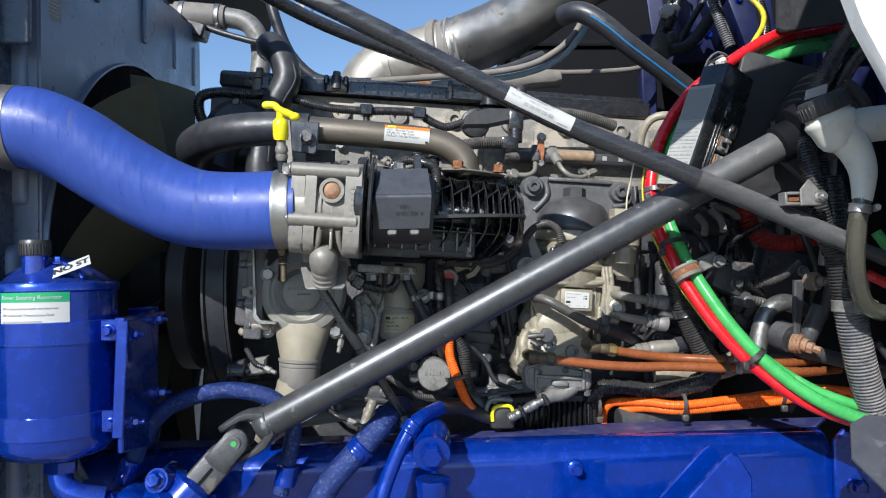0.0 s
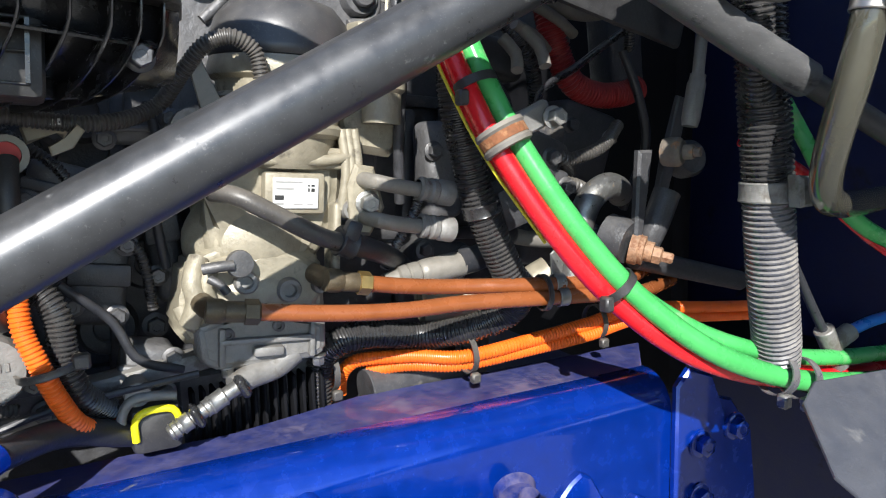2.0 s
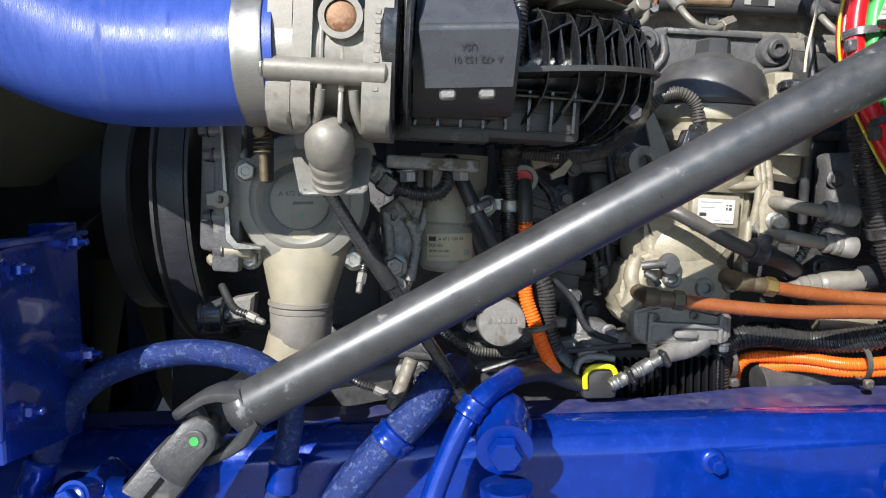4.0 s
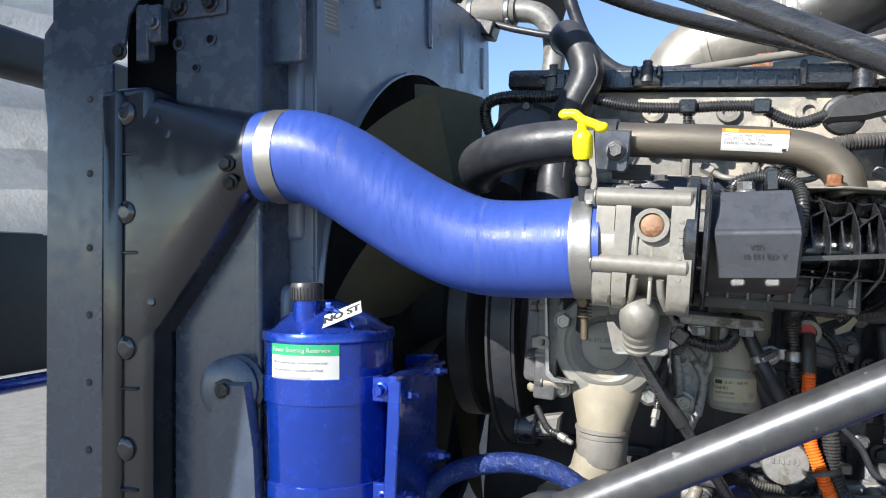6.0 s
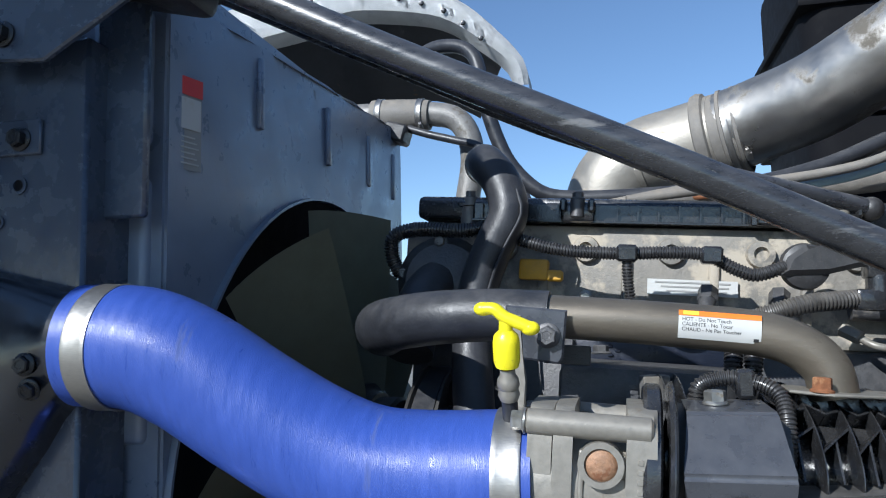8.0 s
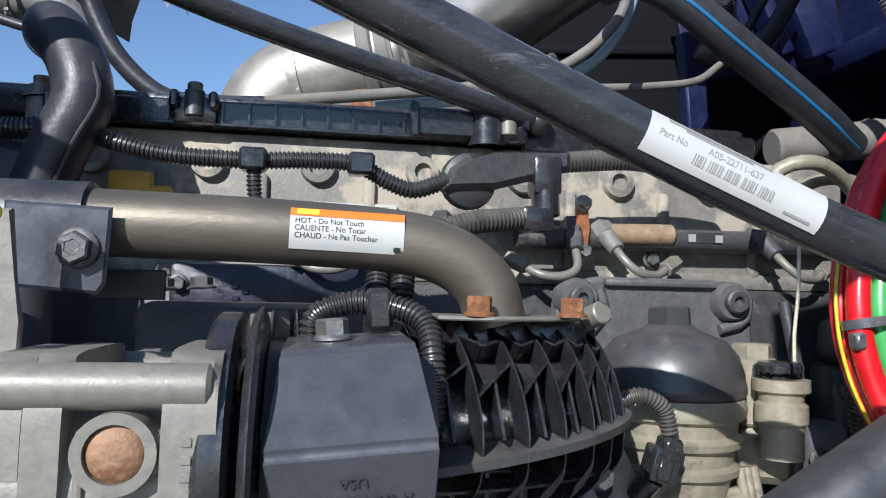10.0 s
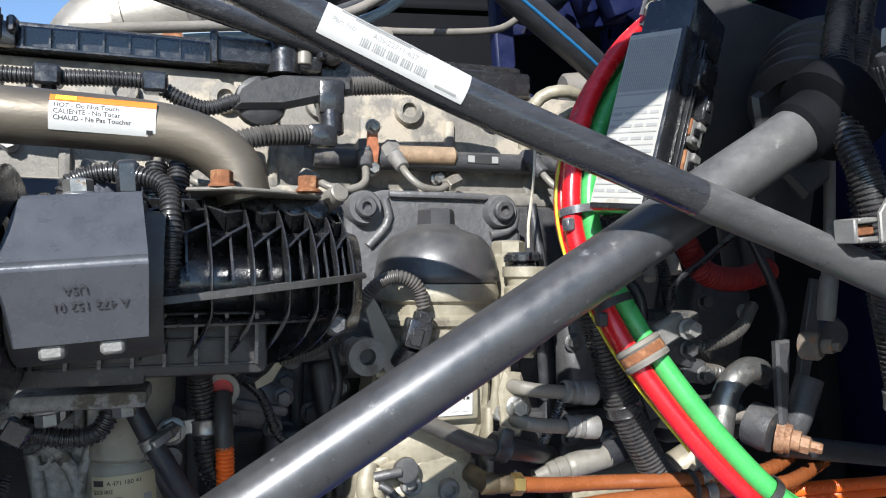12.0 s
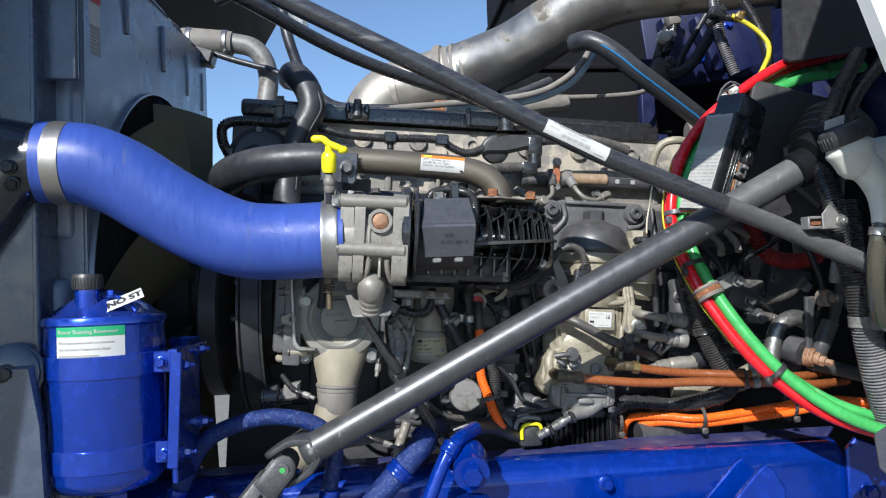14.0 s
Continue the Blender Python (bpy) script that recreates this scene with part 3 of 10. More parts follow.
def tank_low(x):
    """The height of the funnel's lower edge at x."""
    pts = ((-0.84, 1.235), (-0.815, 1.275), (-0.802, 1.317), (-0.773, 1.354), (-0.734, 1.403), (-0.700, 1.448), (-0.682, 1.476), (-0.668, 1.489), (-0.64, 1.491))
    for (xa, za), (xb, zb) in zip(pts, pts[1:]):
        if xa <= x <= xb:
            return za + (zb - za) * (x - xa) / (xb - xa)
    return 1.235


def tank_top(x):
    """The height of the tank's upper edge at x."""
    f = max(0.0, min(1.0, (x + 0.84) / 0.175))
    return 1.640 - 0.041 * f ** 0.8


bm = B()
rings = []
for i in range(37):
    x = -0.84 + 0.195 * i / 36
    f = min(1.0, i / 33)
    zt, zb = tank_top(x), tank_low(x)
    power = 2.0 + 4.5 * (1 - f) ** 1.5
    half, cz = (zt - zb) / 2, (zt + zb) / 2
    deep = 0.050 + 0.0045 * f
    ring = []
    for k in range(48):
        a = 2 * math.pi * k / 48
        ca, sa = math.cos(a), math.sin(a)
        ring.append(bm.verts.new((x, 1.499 - math.copysign(abs(ca) ** (2 / power), ca) * deep, cz + math.copysign(abs(sa) ** (2 / power), sa) * half)))
    rings.append(ring)
for a, b in zip(rings, rings[1:]):
    for k in range(48):
        bm.faces.new((a[k], a[(k + 1) % 48], b[(k + 1) % 48], b[k]))
part("funnel", bm, M_tankgloss, tank)
bm = B()
add_box(bm, (-0.842, 1.497, 1.245), (0.078, 0.092, 0.79), FLAT, 0.014, 4)
part("shell", bm, M_tankgloss, tank)
bm = B()
add_box(bm, (-0.862, 1.455, 1.255), (0.034, 0.024, 0.76), FLAT, 0.009, 3)
part("flange", bm, M_tankgloss, tank)
for z in (1.603, 1.475, 1.30, 1.17):
    bm = B()
    add_lathe(bm, (-0.840, 1.451, z), -Y, [(0.016, 0), (0.0145, 0.004), (0.010, 0.0065), (0.006, 0.007), (0, 0.0055)], 22)
    part("boss", bm, M_tankgloss, tank)
    bm = B()
    add_box(bm, (-0.842, 1.450, z - 0.052), (0.044, 0.008, 0.0045), FLAT, 0.002)
    part("step", bm, M_tankgloss, tank)
for x, z in ((-0.793, 1.592), (-0.775, 1.573), (-0.752, 1.520), (-0.742, 1.470), (-0.800, 1.36)):
    bm = B()
    add_lathe(bm, (x, 1.4500, z), (0.15, -1, 0.1), [(0.0065, -0.002), (0.005, 0.0012), (0, 0.0018)], 12)
    part("mould_mark", bm, M_tankgloss, tank)
bm = B()
add_lathe(bm, (-0.664, 1.499, 1.545), X, [(0.0545, 0), (0.0575, 0.001), (0.0575, 0.010), (0.0545, 0.012)], 48)
part("outlet_bead", bm, M_tankgloss, tank)
bm = B()
add_hex(bm, (-0.682, 1.444, 1.530), (0.1, -1, 0), 0.008, 0.006)
add_hex(bm, (-0.680, 1.449, 1.508), (0.1, -1, -0.3), 0.008, 0.006)
part("stud", bm, M_blackbolt, tank)
# round ribbed horn in front of the shroud's foot
horn = thing("horn", (-0.70, 1.49, 1.20), "black round ribbed horn on a cast arm", "horn")
bm = B()
add_lathe(bm, (-0.702, 1.505, 1.250), (0.12, -1, 0.06), [(0, 0), (0.040, 0), (0.041, 0.004), (0.036, 0.007), (0.036, 0.012), (0.041, 0.015), (0.041, 0.020), (0.035, 0.023), (0.035, 0.028), (0.039, 0.031), (0.039, 0.037), (0.032, 0.041), (0.016, 0.043), (0, 0.043)], 40)
part("disc", bm, M_rad, horn)
bm = B()
add_hex(bm, (-0.697, 1.461, 1.252), (0.12, -1, 0.06), 0.009, 0.006, 1.5)
part("nut", bm, M_blackbolt, horn)
bm = B()
add_prism(bm, [(-0.022, 0.03), (0.026, 0.03), (0.036, -0.05), (0.05, -0.25), (-0.03, -0.25), (-0.03, -0.04)], (-0.690, 1.478, 1.232), X, Z, 0.020, 0.004)
part("arm", bm, M_rad, horn)

# fan shroud: a deep box with a round opening towards the engine
shroud = thing("fan_shroud", (-0.70, 2.0, 0.85), "scuffed black plastic radiator fan shroud with warning label", "fan shroud")
SX0, SX1, SY0, SY1, SZ0, SZ1 = -0.770, -0.635, 1.575, 2.44, 0.85, 1.925
FC = Vector((SX1, 2.02, 1.315))
FR = 0.445
bm = B()


def shroud_rim(u):
    """A point of the shroud's rear outline, by an angle round the fan."""
    dy, dz = math.cos(u), math.sin(u)
    k = min(((SY1 if dy > 0 else SY0) - FC.y) / dy if abs(dy) > 1e-6 else 9, ((SZ1 if dz > 0 else SZ0) - FC.z) / dz if abs(dz) > 1e-6 else 9)
    return Vector((SX1, FC.y + dy * k, FC.z + dz * k))


n = 96
corners = [math.atan2(z - FC.z, y - FC.y) for y in (SY0, SY1) for z in (SZ0, SZ1)]
angles = sorted([2 * math.pi * i / n - math.pi for i in range(n)] + corners)
inner, mid, outer, front = [], [], [], []
for a in angles:
    p = shroud_rim(a)
    r_here = min(FR, (p - FC).length - 0.004)
    inner.append(bm.verts.new(FC + Vector((0.012, math.cos(a) * r_here, math.sin(a) * r_here))))
    mid.append(bm.verts.new(FC + Vector((0.0, math.cos(a) * r_here, math.sin(a) * r_here))))
    slope = 0.03 * max(0.0, (p.z - 1.6) / 0.33) * (p.y - SY0) / (SY1 - SY0)
    q = p + Vector((0.0, 0, slope * 2.2))
    outer.append(bm.verts.new(q))
    front.append(bm.verts.new(Vector((SX0, q.y, q.z))))
k = len(angles)
for i in range(k):
    j = (i + 1) % k
    for a, b in ((inner, mid), (mid, outer), (outer, front)):
        bm.faces.new((a[i], a[j], b[j], b[i]))
edges = [e for e in bm.edges if e.verts[0] in outer and e.verts[1] in outer]
bmesh.ops.bevel(bm, geom=edges, offset=0.022, segments=3, profile=0.5, affect="EDGES", clamp_overlap=True)
geo = bmesh.ops.solidify(bm, geom=bm.faces[:], thickness=0.004)
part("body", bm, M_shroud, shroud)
# ribs and steps moulded on the side and rear faces
bm = B()
for y in (1.78, 2.02, 2.22, 2.38):
    bm = B()
    add_box(bm, (SX1 + 0.004, y, 1.875), (0.010, 0.014, 0.10), FLAT, 0.004, 2)
    part("rib", bm, M_shroud, shroud)
bm = B()
add_box(bm, (-0.685, SY0 - 0.003, 1.83), (0.075, 0.016, 0.15), FLAT, 0.010, 3)
add_box(bm, (-0.685, SY0 - 0.003, 1.58), (0.075, 0.020, 0.28), FLAT, 0.012, 3)
add_box(bm, (-0.690, SY0 - 0.010, 1.17), (0.080, 0.045, 0.42), FLAT, 0.016, 3)
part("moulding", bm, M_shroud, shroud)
bm = B()
add_box(bm, (-0.70, 2.0, 1.985), (0.012, 0.84, 0.055), FLAT, 0.003)
part("top_strip", bm, M_shroud, shroud)
for y in (1.66, 1.72, 2.1, 2.3):
    bm = B()
    add_hex(bm, (-0.693, y, 1.985), X, 0.009, 0.007)
    part("bolt", bm, M_blackbolt, shroud)
label_o = Vector((SX1 + 0.0005, 1.593, 1.735))
bm = B()
add_patch(bm, label_o, Vector((0.25, 1, 0)), Z, 0.036, 0.106, None, 0.0006, 2)
part("warning_label", bm, M_greyink, shroud, "faded grey warning label with a red header")
bm = B()
add_patch(bm, label_o + Vector((0.0013, 0, 0.085)), Vector((0.25, 1, 0)), Z, 0.036, 0.021, None, 0.0006, 2)
part("label_header", bm, M_redink, shroud)
bm = B()
add_patch(bm, label_o + Vector((0.0022, 0.003, 0.046)), Vector((0.25, 1, 0)), Z, 0.030, 0.036, None, 0.0006, 2)
part("label_panel", bm, M_white, shroud)
for i in range(6):
    bm = B()
    add_patch(bm, label_o + Vector((0.0022, 0.003, 0.006 + i * 0.006)), Vector((0.25, 1, 0)), Z, 0.028 - 0.003 * (i % 3), 0.0018, None, 0.0006, 2)
    part("print_line", bm, M_white, shroud)

# fan
fan = thing("radiator_fan", (-0.58, 2.02, 1.33), "olive grey plastic engine cooling fan with broad blades", "fan")
bm = B()
add_lathe(bm, (-0.62, 2.02, 1.33), X, [(0, 0), (0.13, 0), (0.135, 0.06), (0.12, 0.075), (0.06, 0.08), (0.06, 0.10), (0, 0.10)], 36)
part("hub", bm, M_matt, fan)
for i in range(9):
    a0 = radians(90 + 40 * i)
    bm = B()
    rows = []
    for j in range(11):
        r = 0.12 + 0.295 * j / 10
        w = radians(16.5 - 0.5 * j)
        row = []
        for kk in range(9):
            s = kk / 8 - 0.5
            a = a0 + s * 2 * w * (0.9 if j else 0.7)
            row.append(bm.verts.new((-0.598 - s * 0.088 + 0.03 * s * s, 2.02 + math.cos(a) * r, 1.33 + math.sin(a) * r)))
        rows.append(row)
    for a, b in zip(rows, rows[1:]):
        for kk in range(8):
            bm.faces.new((a[kk], a[kk + 1], b[kk + 1], b[kk]))
    bmesh.ops.solidify(bm, geom=bm.faces[:], thickness=0.004)
    part("blade", bm, M_fan, fan)

# ---- hood, tipped forward ----
hood = thing("hood", (-1.6, 1.9, 0.0), "tipped-open truck hood with silver-grey fibreglass inside", "hood")
bm = B()
rows = []
for i in range(21):
    y = 1.1 + 2.3 * i / 20
    rows.append([bm.verts.new((-1.58 - 0.085 * j - 0.10 * math.sin(math.pi * i / 20) + 0.03 * math.sin(2.2 * j) + 0.30 * (y - 1.7), y, 1.48 + 0.11 * j + 0.02 * math.sin(3 * y))) for j in range(9)])
for a, b in zip(rows, rows[1:]):
    for j in range(8):
        bm.faces.new((a[j], a[j + 1], b[j + 1], b[j]))
bmesh.ops.solidify(bm, geom=bm.faces[:], thickness=0.012)
part("inner_panel", bm, M_hood, hood)
bm = B()
add_box(bm, (-1.57, 2.2, 1.87), (0.08, 2.2, 0.11), FLAT, 0.03, 3)
part("crossbeam", bm, M_hoodtrim, hood, "dark dusty crossbeam")
bm = B()
add_box(bm, (-1.60, 2.2, 1.32), (0.03, 2.2, 0.32), FLAT, 0.01, 2)
part("splash_panel", bm, M_hoodtrim, hood, "black inner splash panel")
bm = B()
add_tube(bm, [(-1.59, 1.1, 1.13), (-1.58, 2.0, 1.14), (-1.59, 3.3, 1.13)], 0.018, 10, 0.05)
part("lower_edge", bm, M_blue, hood, "blue painted lower edge")
for y in (1.15, 3.25):
    bm = B()
    add_box(bm, (-1.72, y, 0.78), (0.05, 0.06, 1.56), FLAT, 0.01)
    part("stay_leg", bm, M_hoodtrim, hood)
# Panel out of view, added with its brace to shade the radiator side.
bm = B()
add_prism(bm, [(-1.83, 1.66), (-1.16, 1.68), (-1.133, 1.86), (-1.133, 2.34), (-1.04, 2.42), (-1.02, 2.64), (-1.10, 2.74), (-1.83, 2.78)], (0, 0.60, 0), X, Z, 0.014, 0.004)
part("radiator_shade_panel", bm, M_hood, hood, "unseen grey panel added to shade the radiator side")
bm = B()
add_box(bm, (-1.70, 0.86, 2.0), (0.05, 0.52, 0.30), FLAT, 0.01)
part("shade_panel_brace", bm, M_hoodtrim, hood)
# far wheel arch of the hood
ARCH = [(-1.70, 2.42), (-1.637, 2.458), (-1.524, 2.512), (-1.30, 2.565), (-1.038, 2.600), (-0.885, 2.605), (-0.703, 2.553), (-0.580, 2.495), (-0.480, 2.401), (-0.400, 2.300), (-0.388, 2.225)]
arch_line, _ = smooth_line([(x, 2.9, z) for x, z in ARCH], 0.04)
bm = B()
rows = []
for i, p in enumerate(arch_line):
    f = i / (len(arch_line) - 1)
    inw = (Vector((-0.98, 2.9, 2.10)) - p).normalized()
    w = 0.15 - 0.125 * f ** 1.6
    lip = 0.010 + 0.004 * noise.noise(p * 6)
    rows.append([bm.verts.new(q) for q in (p + Vector((0, 0.10, -0.01)), p, p + inw * 0.012 - Y * lip, p + inw * w * 0.5 - Y * 0.012, p + inw * w, p + inw * (w + 0.02) + Y * 0.06)])
for a, b in zip(rows, rows[1:]):
    for j in range(5):
        bm.faces.new((a[j], a[j + 1], b[j + 1], b[j]))
bmesh.ops.solidify(bm, geom=bm.faces[:], thickness=0.01)
part("wheel_arch", bm, M_hood, hood, "grey fibreglass wheel arch")
bm = B()
rows = []
for i, p in enumerate(arch_line[4:-3]):
    f = i / (len(arch_line) - 8)
    inw = (Vector((-0.98, 2.9, 2.10)) - p).normalized()
    w = 0.135 - 0.10 * f
    q = p + inw * w
    deep = 0.16 + 0.10 * (1 - f)
    rows.append([bm.verts.new(v) for v in (q + Y * 0.03, q + inw * deep * 0.35 + Y * 0.16, q + inw * deep * 0.75 + Y * 0.30, q + inw * deep + Y * 0.42)])
for a, b in zip(rows, rows[1:]):
    for j in range(3):
        bm.faces.new((a[j], a[j + 1], b[j + 1], b[j]))
bmesh.ops.solidify(bm, geom=bm.faces[:], thickness=0.01)
part("arch_liner", bm, M_hoodtrim, hood, "dark brown-stained arch liner")
for i in range(9):
    bm = B()
    p = arch_line[int(len(arch_line) * (0.45 + 0.05 * i))]
    inw = (Vector((-0.98, 2.9, 2.10)) - p).normalized()
    add_lathe(bm, p + inw * 0.05 - Y * 0.012, -Y, [(0.008, 0), (0.006, 0.005), (0, 0.006)], 12)
    part("rivet", bm, M_blackbolt, hood)
# dark side frame of the hood beside the spring
bm = B()
add_prism(bm, [(-1.20, 1.90), (-0.935, 1.925), (-1.02, 2.01), (-1.07, 2.10), (-1.20, 2.12)], (0, 1.60, 0), X, Z, 0.012, 0.003)
part("side_frame", bm, M_firewall, hood, "dark blue hood side frame")
bm = B()
add_box(bm, (-1.045, 1.590, 1.985), (0.040, 0.006, 0.034), Matrix.Rotation(0.4, 3, "Y"), 0.002)
part("hinge_tab", bm, M_zinc, hood)

# ---- cab and firewall ----
cab = thing("cab", (1.2, 2.2, 0.0), "truck cab front with blue firewall and white side panel", "cab")
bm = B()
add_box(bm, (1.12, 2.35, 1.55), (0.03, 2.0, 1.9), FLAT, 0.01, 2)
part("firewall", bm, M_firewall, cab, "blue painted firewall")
# Left arm above z 1.84 is unseen, added to shade the fuse box.
bm = B()
add_prism(bm, [(0.03, 1.842), (0.20, 1.850), (0.332, 1.868), (0.346, 1.80), (0.342, 1.74), (0.368, 1.666), (0.398, 1.582), (0.434, 1.513), (0.56, 1.30), (0.75, 1.15), (1.6, 1.10), (1.6, 2.6), (0.60, 2.6), (0.42, 2.25), (0.33, 2.02), (0.20, 1.985), (0.03, 1.975)], (0, 1.20, 0), X, Z, 0.02, 0.006)
part("side_panel", bm, M_cab, cab, "white painted side panel with an added unseen shading arm")
bm = B()
add_box(bm, (1.25, 2.25, 0.95), (0.5, 1.9, 0.06), FLAT, 0.01)
add_box(bm, (1.3, 2.25, 0.47), (0.12, 0.9, 0.95), FLAT, 0.01)
# Near-black cover put where the firewall lies in shade.
add_box(bm, (0.93, 2.40, 1.25), (0.05, 0.9, 0.75), FLAT, 0.02, 2)
part("toe_board_and_shade", bm, M_dark, cab)
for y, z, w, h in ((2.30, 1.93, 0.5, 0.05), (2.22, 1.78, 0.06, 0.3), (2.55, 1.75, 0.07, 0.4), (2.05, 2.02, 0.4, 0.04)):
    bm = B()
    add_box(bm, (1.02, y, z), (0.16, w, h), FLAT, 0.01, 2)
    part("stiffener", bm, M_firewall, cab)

# ---- near-black backdrop box added behind the engine ----
acl = thing("dark_backdrop", (0.7, 2.85, 1.5), "near-black backdrop box added behind the engine", "air cleaner")
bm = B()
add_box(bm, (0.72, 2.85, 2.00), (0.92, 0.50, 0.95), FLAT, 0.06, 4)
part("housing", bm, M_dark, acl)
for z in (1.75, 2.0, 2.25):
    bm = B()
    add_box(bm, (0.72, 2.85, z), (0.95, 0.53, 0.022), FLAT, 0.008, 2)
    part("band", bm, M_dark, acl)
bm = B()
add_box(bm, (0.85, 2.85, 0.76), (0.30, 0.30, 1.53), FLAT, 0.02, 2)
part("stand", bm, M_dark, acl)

# ---- engine ----
def eng(x, y, z):
    """A point on the engine: x along it, z up from the crank line's datum, leaning with the engine."""
    return Vector((0, 0, 1.5)) + EX * x + EY * y + EZ * z


block = thing("engine_block", (0.0, 2.2, 0.7), "dark grey painted diesel engine block", "engine block")
bm = B()
add_box(bm, eng(0.06, 2.20, -0.33), (1.06, 0.50, 0.70), ENG, 0.01, 2)
part("casting", bm, M_iron, block)
# cast ribs, pads and bosses of the block's side
bm = B()
for x in (-0.30, -0.16, -0.02, 0.10, 0.20, 0.44):
    add_box(bm, eng(x, 1.945, -0.28), (0.016, 0.03, 0.34), ENG, 0.006, 2)
for z in (-0.10, -0.27, -0.42):
    add_box(bm, eng(0.06, 1.948, z), (1.0, 0.022, 0.016), ENG, 0.005, 2)
for x, z, r in ((0.13, -0.30, 0.028), (0.02, -0.18, 0.024), (0.07, -0.14, 0.03), (-0.05, -0.25, 0.03), (0.09, -0.37, 0.03), (0.47, -0.2, 0.03)):
    add_lathe(bm, eng(x, 1.96, z), -Y, [(r * 1.2, 0), (r, 0.02), (r * 0.9, 0.026), (r * 0.5, 0.026), (r * 0.45, 0.018), (0, 0.018)], 20)
part("side_ribs", bm, M_iron, block)
for x, z in ((0.109, 1.124), (0.115, 1.325), (0.07, 1.29), (0.098, 1.25), (0.03, 1.335), (0.065, 1.23), (-0.02, 1.13)):
    bm = B()
    add_hex(bm, (x, 1.925, z), -Y, 0.010, 0.012, 1.4)
    part("bolt", bm, M_darkbolt, block)
bm = B()
add_ring(bm, (0.137, 1.775, 1.331), -Y, 0.0085, 0.0195, 0.018, 26)
add_cyl(bm, (0.137, 1.95, 1.331), (0.137, 1.776, 1.331), 0.014, None, 18)
part("lifting_boss", bm, M_greycast, block)

# side cover plate with bosses
plate = thing("cooler_cover", (0.27, 1.9, 1.35), "grey painted oil cooler cover casting", "cover plate")
bm = B()
add_prism(bm, [(0.15, -0.20), (0.385, -0.20), (0.385, -0.02), (0.36, 0.022), (0.335, 0.03), (0.20, 0.03), (0.17, 0.022), (0.155, 0.0)],
          (0, 1.93, 1.5), EX, EZ, 0.030, 0.006)
for x, z in ((0.174, 0.006), (0.352, 0.006)):
    add_lathe(bm, eng(x, 1.91, z), -Y, [(0.023, 0), (0.021, 0.022), (0.019, 0.025), (0, 0.025)], 28)
add_tube(bm, [eng(0.20, 1.898, 0.018), eng(0.205, 1.898, -0.01), eng(0.18, 1.898, -0.04)], 0.006, 10)
add_tube(bm, [eng(0.375, 1.898, 0.01), eng(0.37, 1.896, -0.015), eng(0.34, 1.896, -0.025)], 0.006, 10)
add_box(bm, eng(0.27, 1.897, 0.024), (0.13, 0.012, 0.008), ENG, 0.003, 2)
part("casting", bm, M_plate, plate)
for x, z in ((0.174, 0.006), (0.352, 0.006)):
    bm = B()
    add_lathe(bm, eng(x, 1.885, z), -Y, [(0.013, 0), (0.013, 0.008), (0.011, 0.010), (0.006, 0.010), (0.0055, 0.004), (0, 0.004)], 24)
    part("socket_bolt", bm, M_darkbolt, plate)

head = thing("cylinder_head", (0.0, 2.2, 1.52), "dusty grey cylinder head casting", "cylinder head")
bm = B()
add_box(bm, eng(0.03, 2.20, 0.094), (1.05, 0.46, 0.172), ENG, 0.008, 2)
part("casting", bm, M_head, head)
bm = B()
for i in range(8):
    x = -0.40 + i * 0.118
    add_box(bm, eng(x, 1.968, 0.085), (0.014, 0.014, 0.10), ENG, 0.005, 2)
    add_lathe(bm, eng(x + 0.06, 1.972, 0.145), -Y, [(0.020, 0), (0.018, 0.012), (0.010, 0.013), (0.009, 0.006), (0, 0.006)], 20)
add_box(bm, eng(0.03, 1.972, 0.030), (1.03, 0.020, 0.020), ENG, 0.006, 2)
part("ribs", bm, M_head, head)
for i, x in enumerate((-0.34, -0.22, 0.05, 0.165, 0.29, 0.40)):
    bm = B()
    add_hex(bm, eng(x, 1.962, 0.055 + 0.02 * (i % 2)), -Y, 0.008, 0.008)
    part("bolt", bm, M_zinc, head)

cover = thing("valve_cover", (-0.1, 2.15, 1.69), "glossy black plastic valve cover with ribbed rim", "valve cover")
bm = B()
add_box(bm, eng(-0.03, 2.19, 0.203), (0.90, 0.44, 0.035), ENG, 0.008, 2)
part("lid", bm, M_plastic, cover)
bm = B()
add_box(bm, eng(-0.155, 1.968, 0.196), (0.47, 0.020, 0.030), ENG, 0.003)
add_box(bm, eng(0.045, 1.958, 0.199), (0.10, 0.030, 0.034), ENG, 0.004)
add_box(bm, eng(0.28, 1.972, 0.192), (0.30, 0.018, 0.036), ENG, 0.004)
for i in range(17):
    add_box(bm, eng(-0.375 + i * 0.028, 1.955, 0.196), (0.0022, 0.008, 0.024), ENG, 0)
add_box(bm, eng(-0.155, 1.956, 0.183), (0.47, 0.012, 0.004), ENG, 0.001)
for x in (0.0, 0.092):
    add_box(bm, eng(x, 1.945, 0.200), (0.010, 0.02, 0.040), ENG, 0.002)
add_lathe(bm, eng(0.085, 1.955, 0.176), EZ, [(0.022, 0), (0.022, 0.04), (0.019, 0.043), (0, 0.043)], 20)
part("rim", bm, M_plastic, cover)
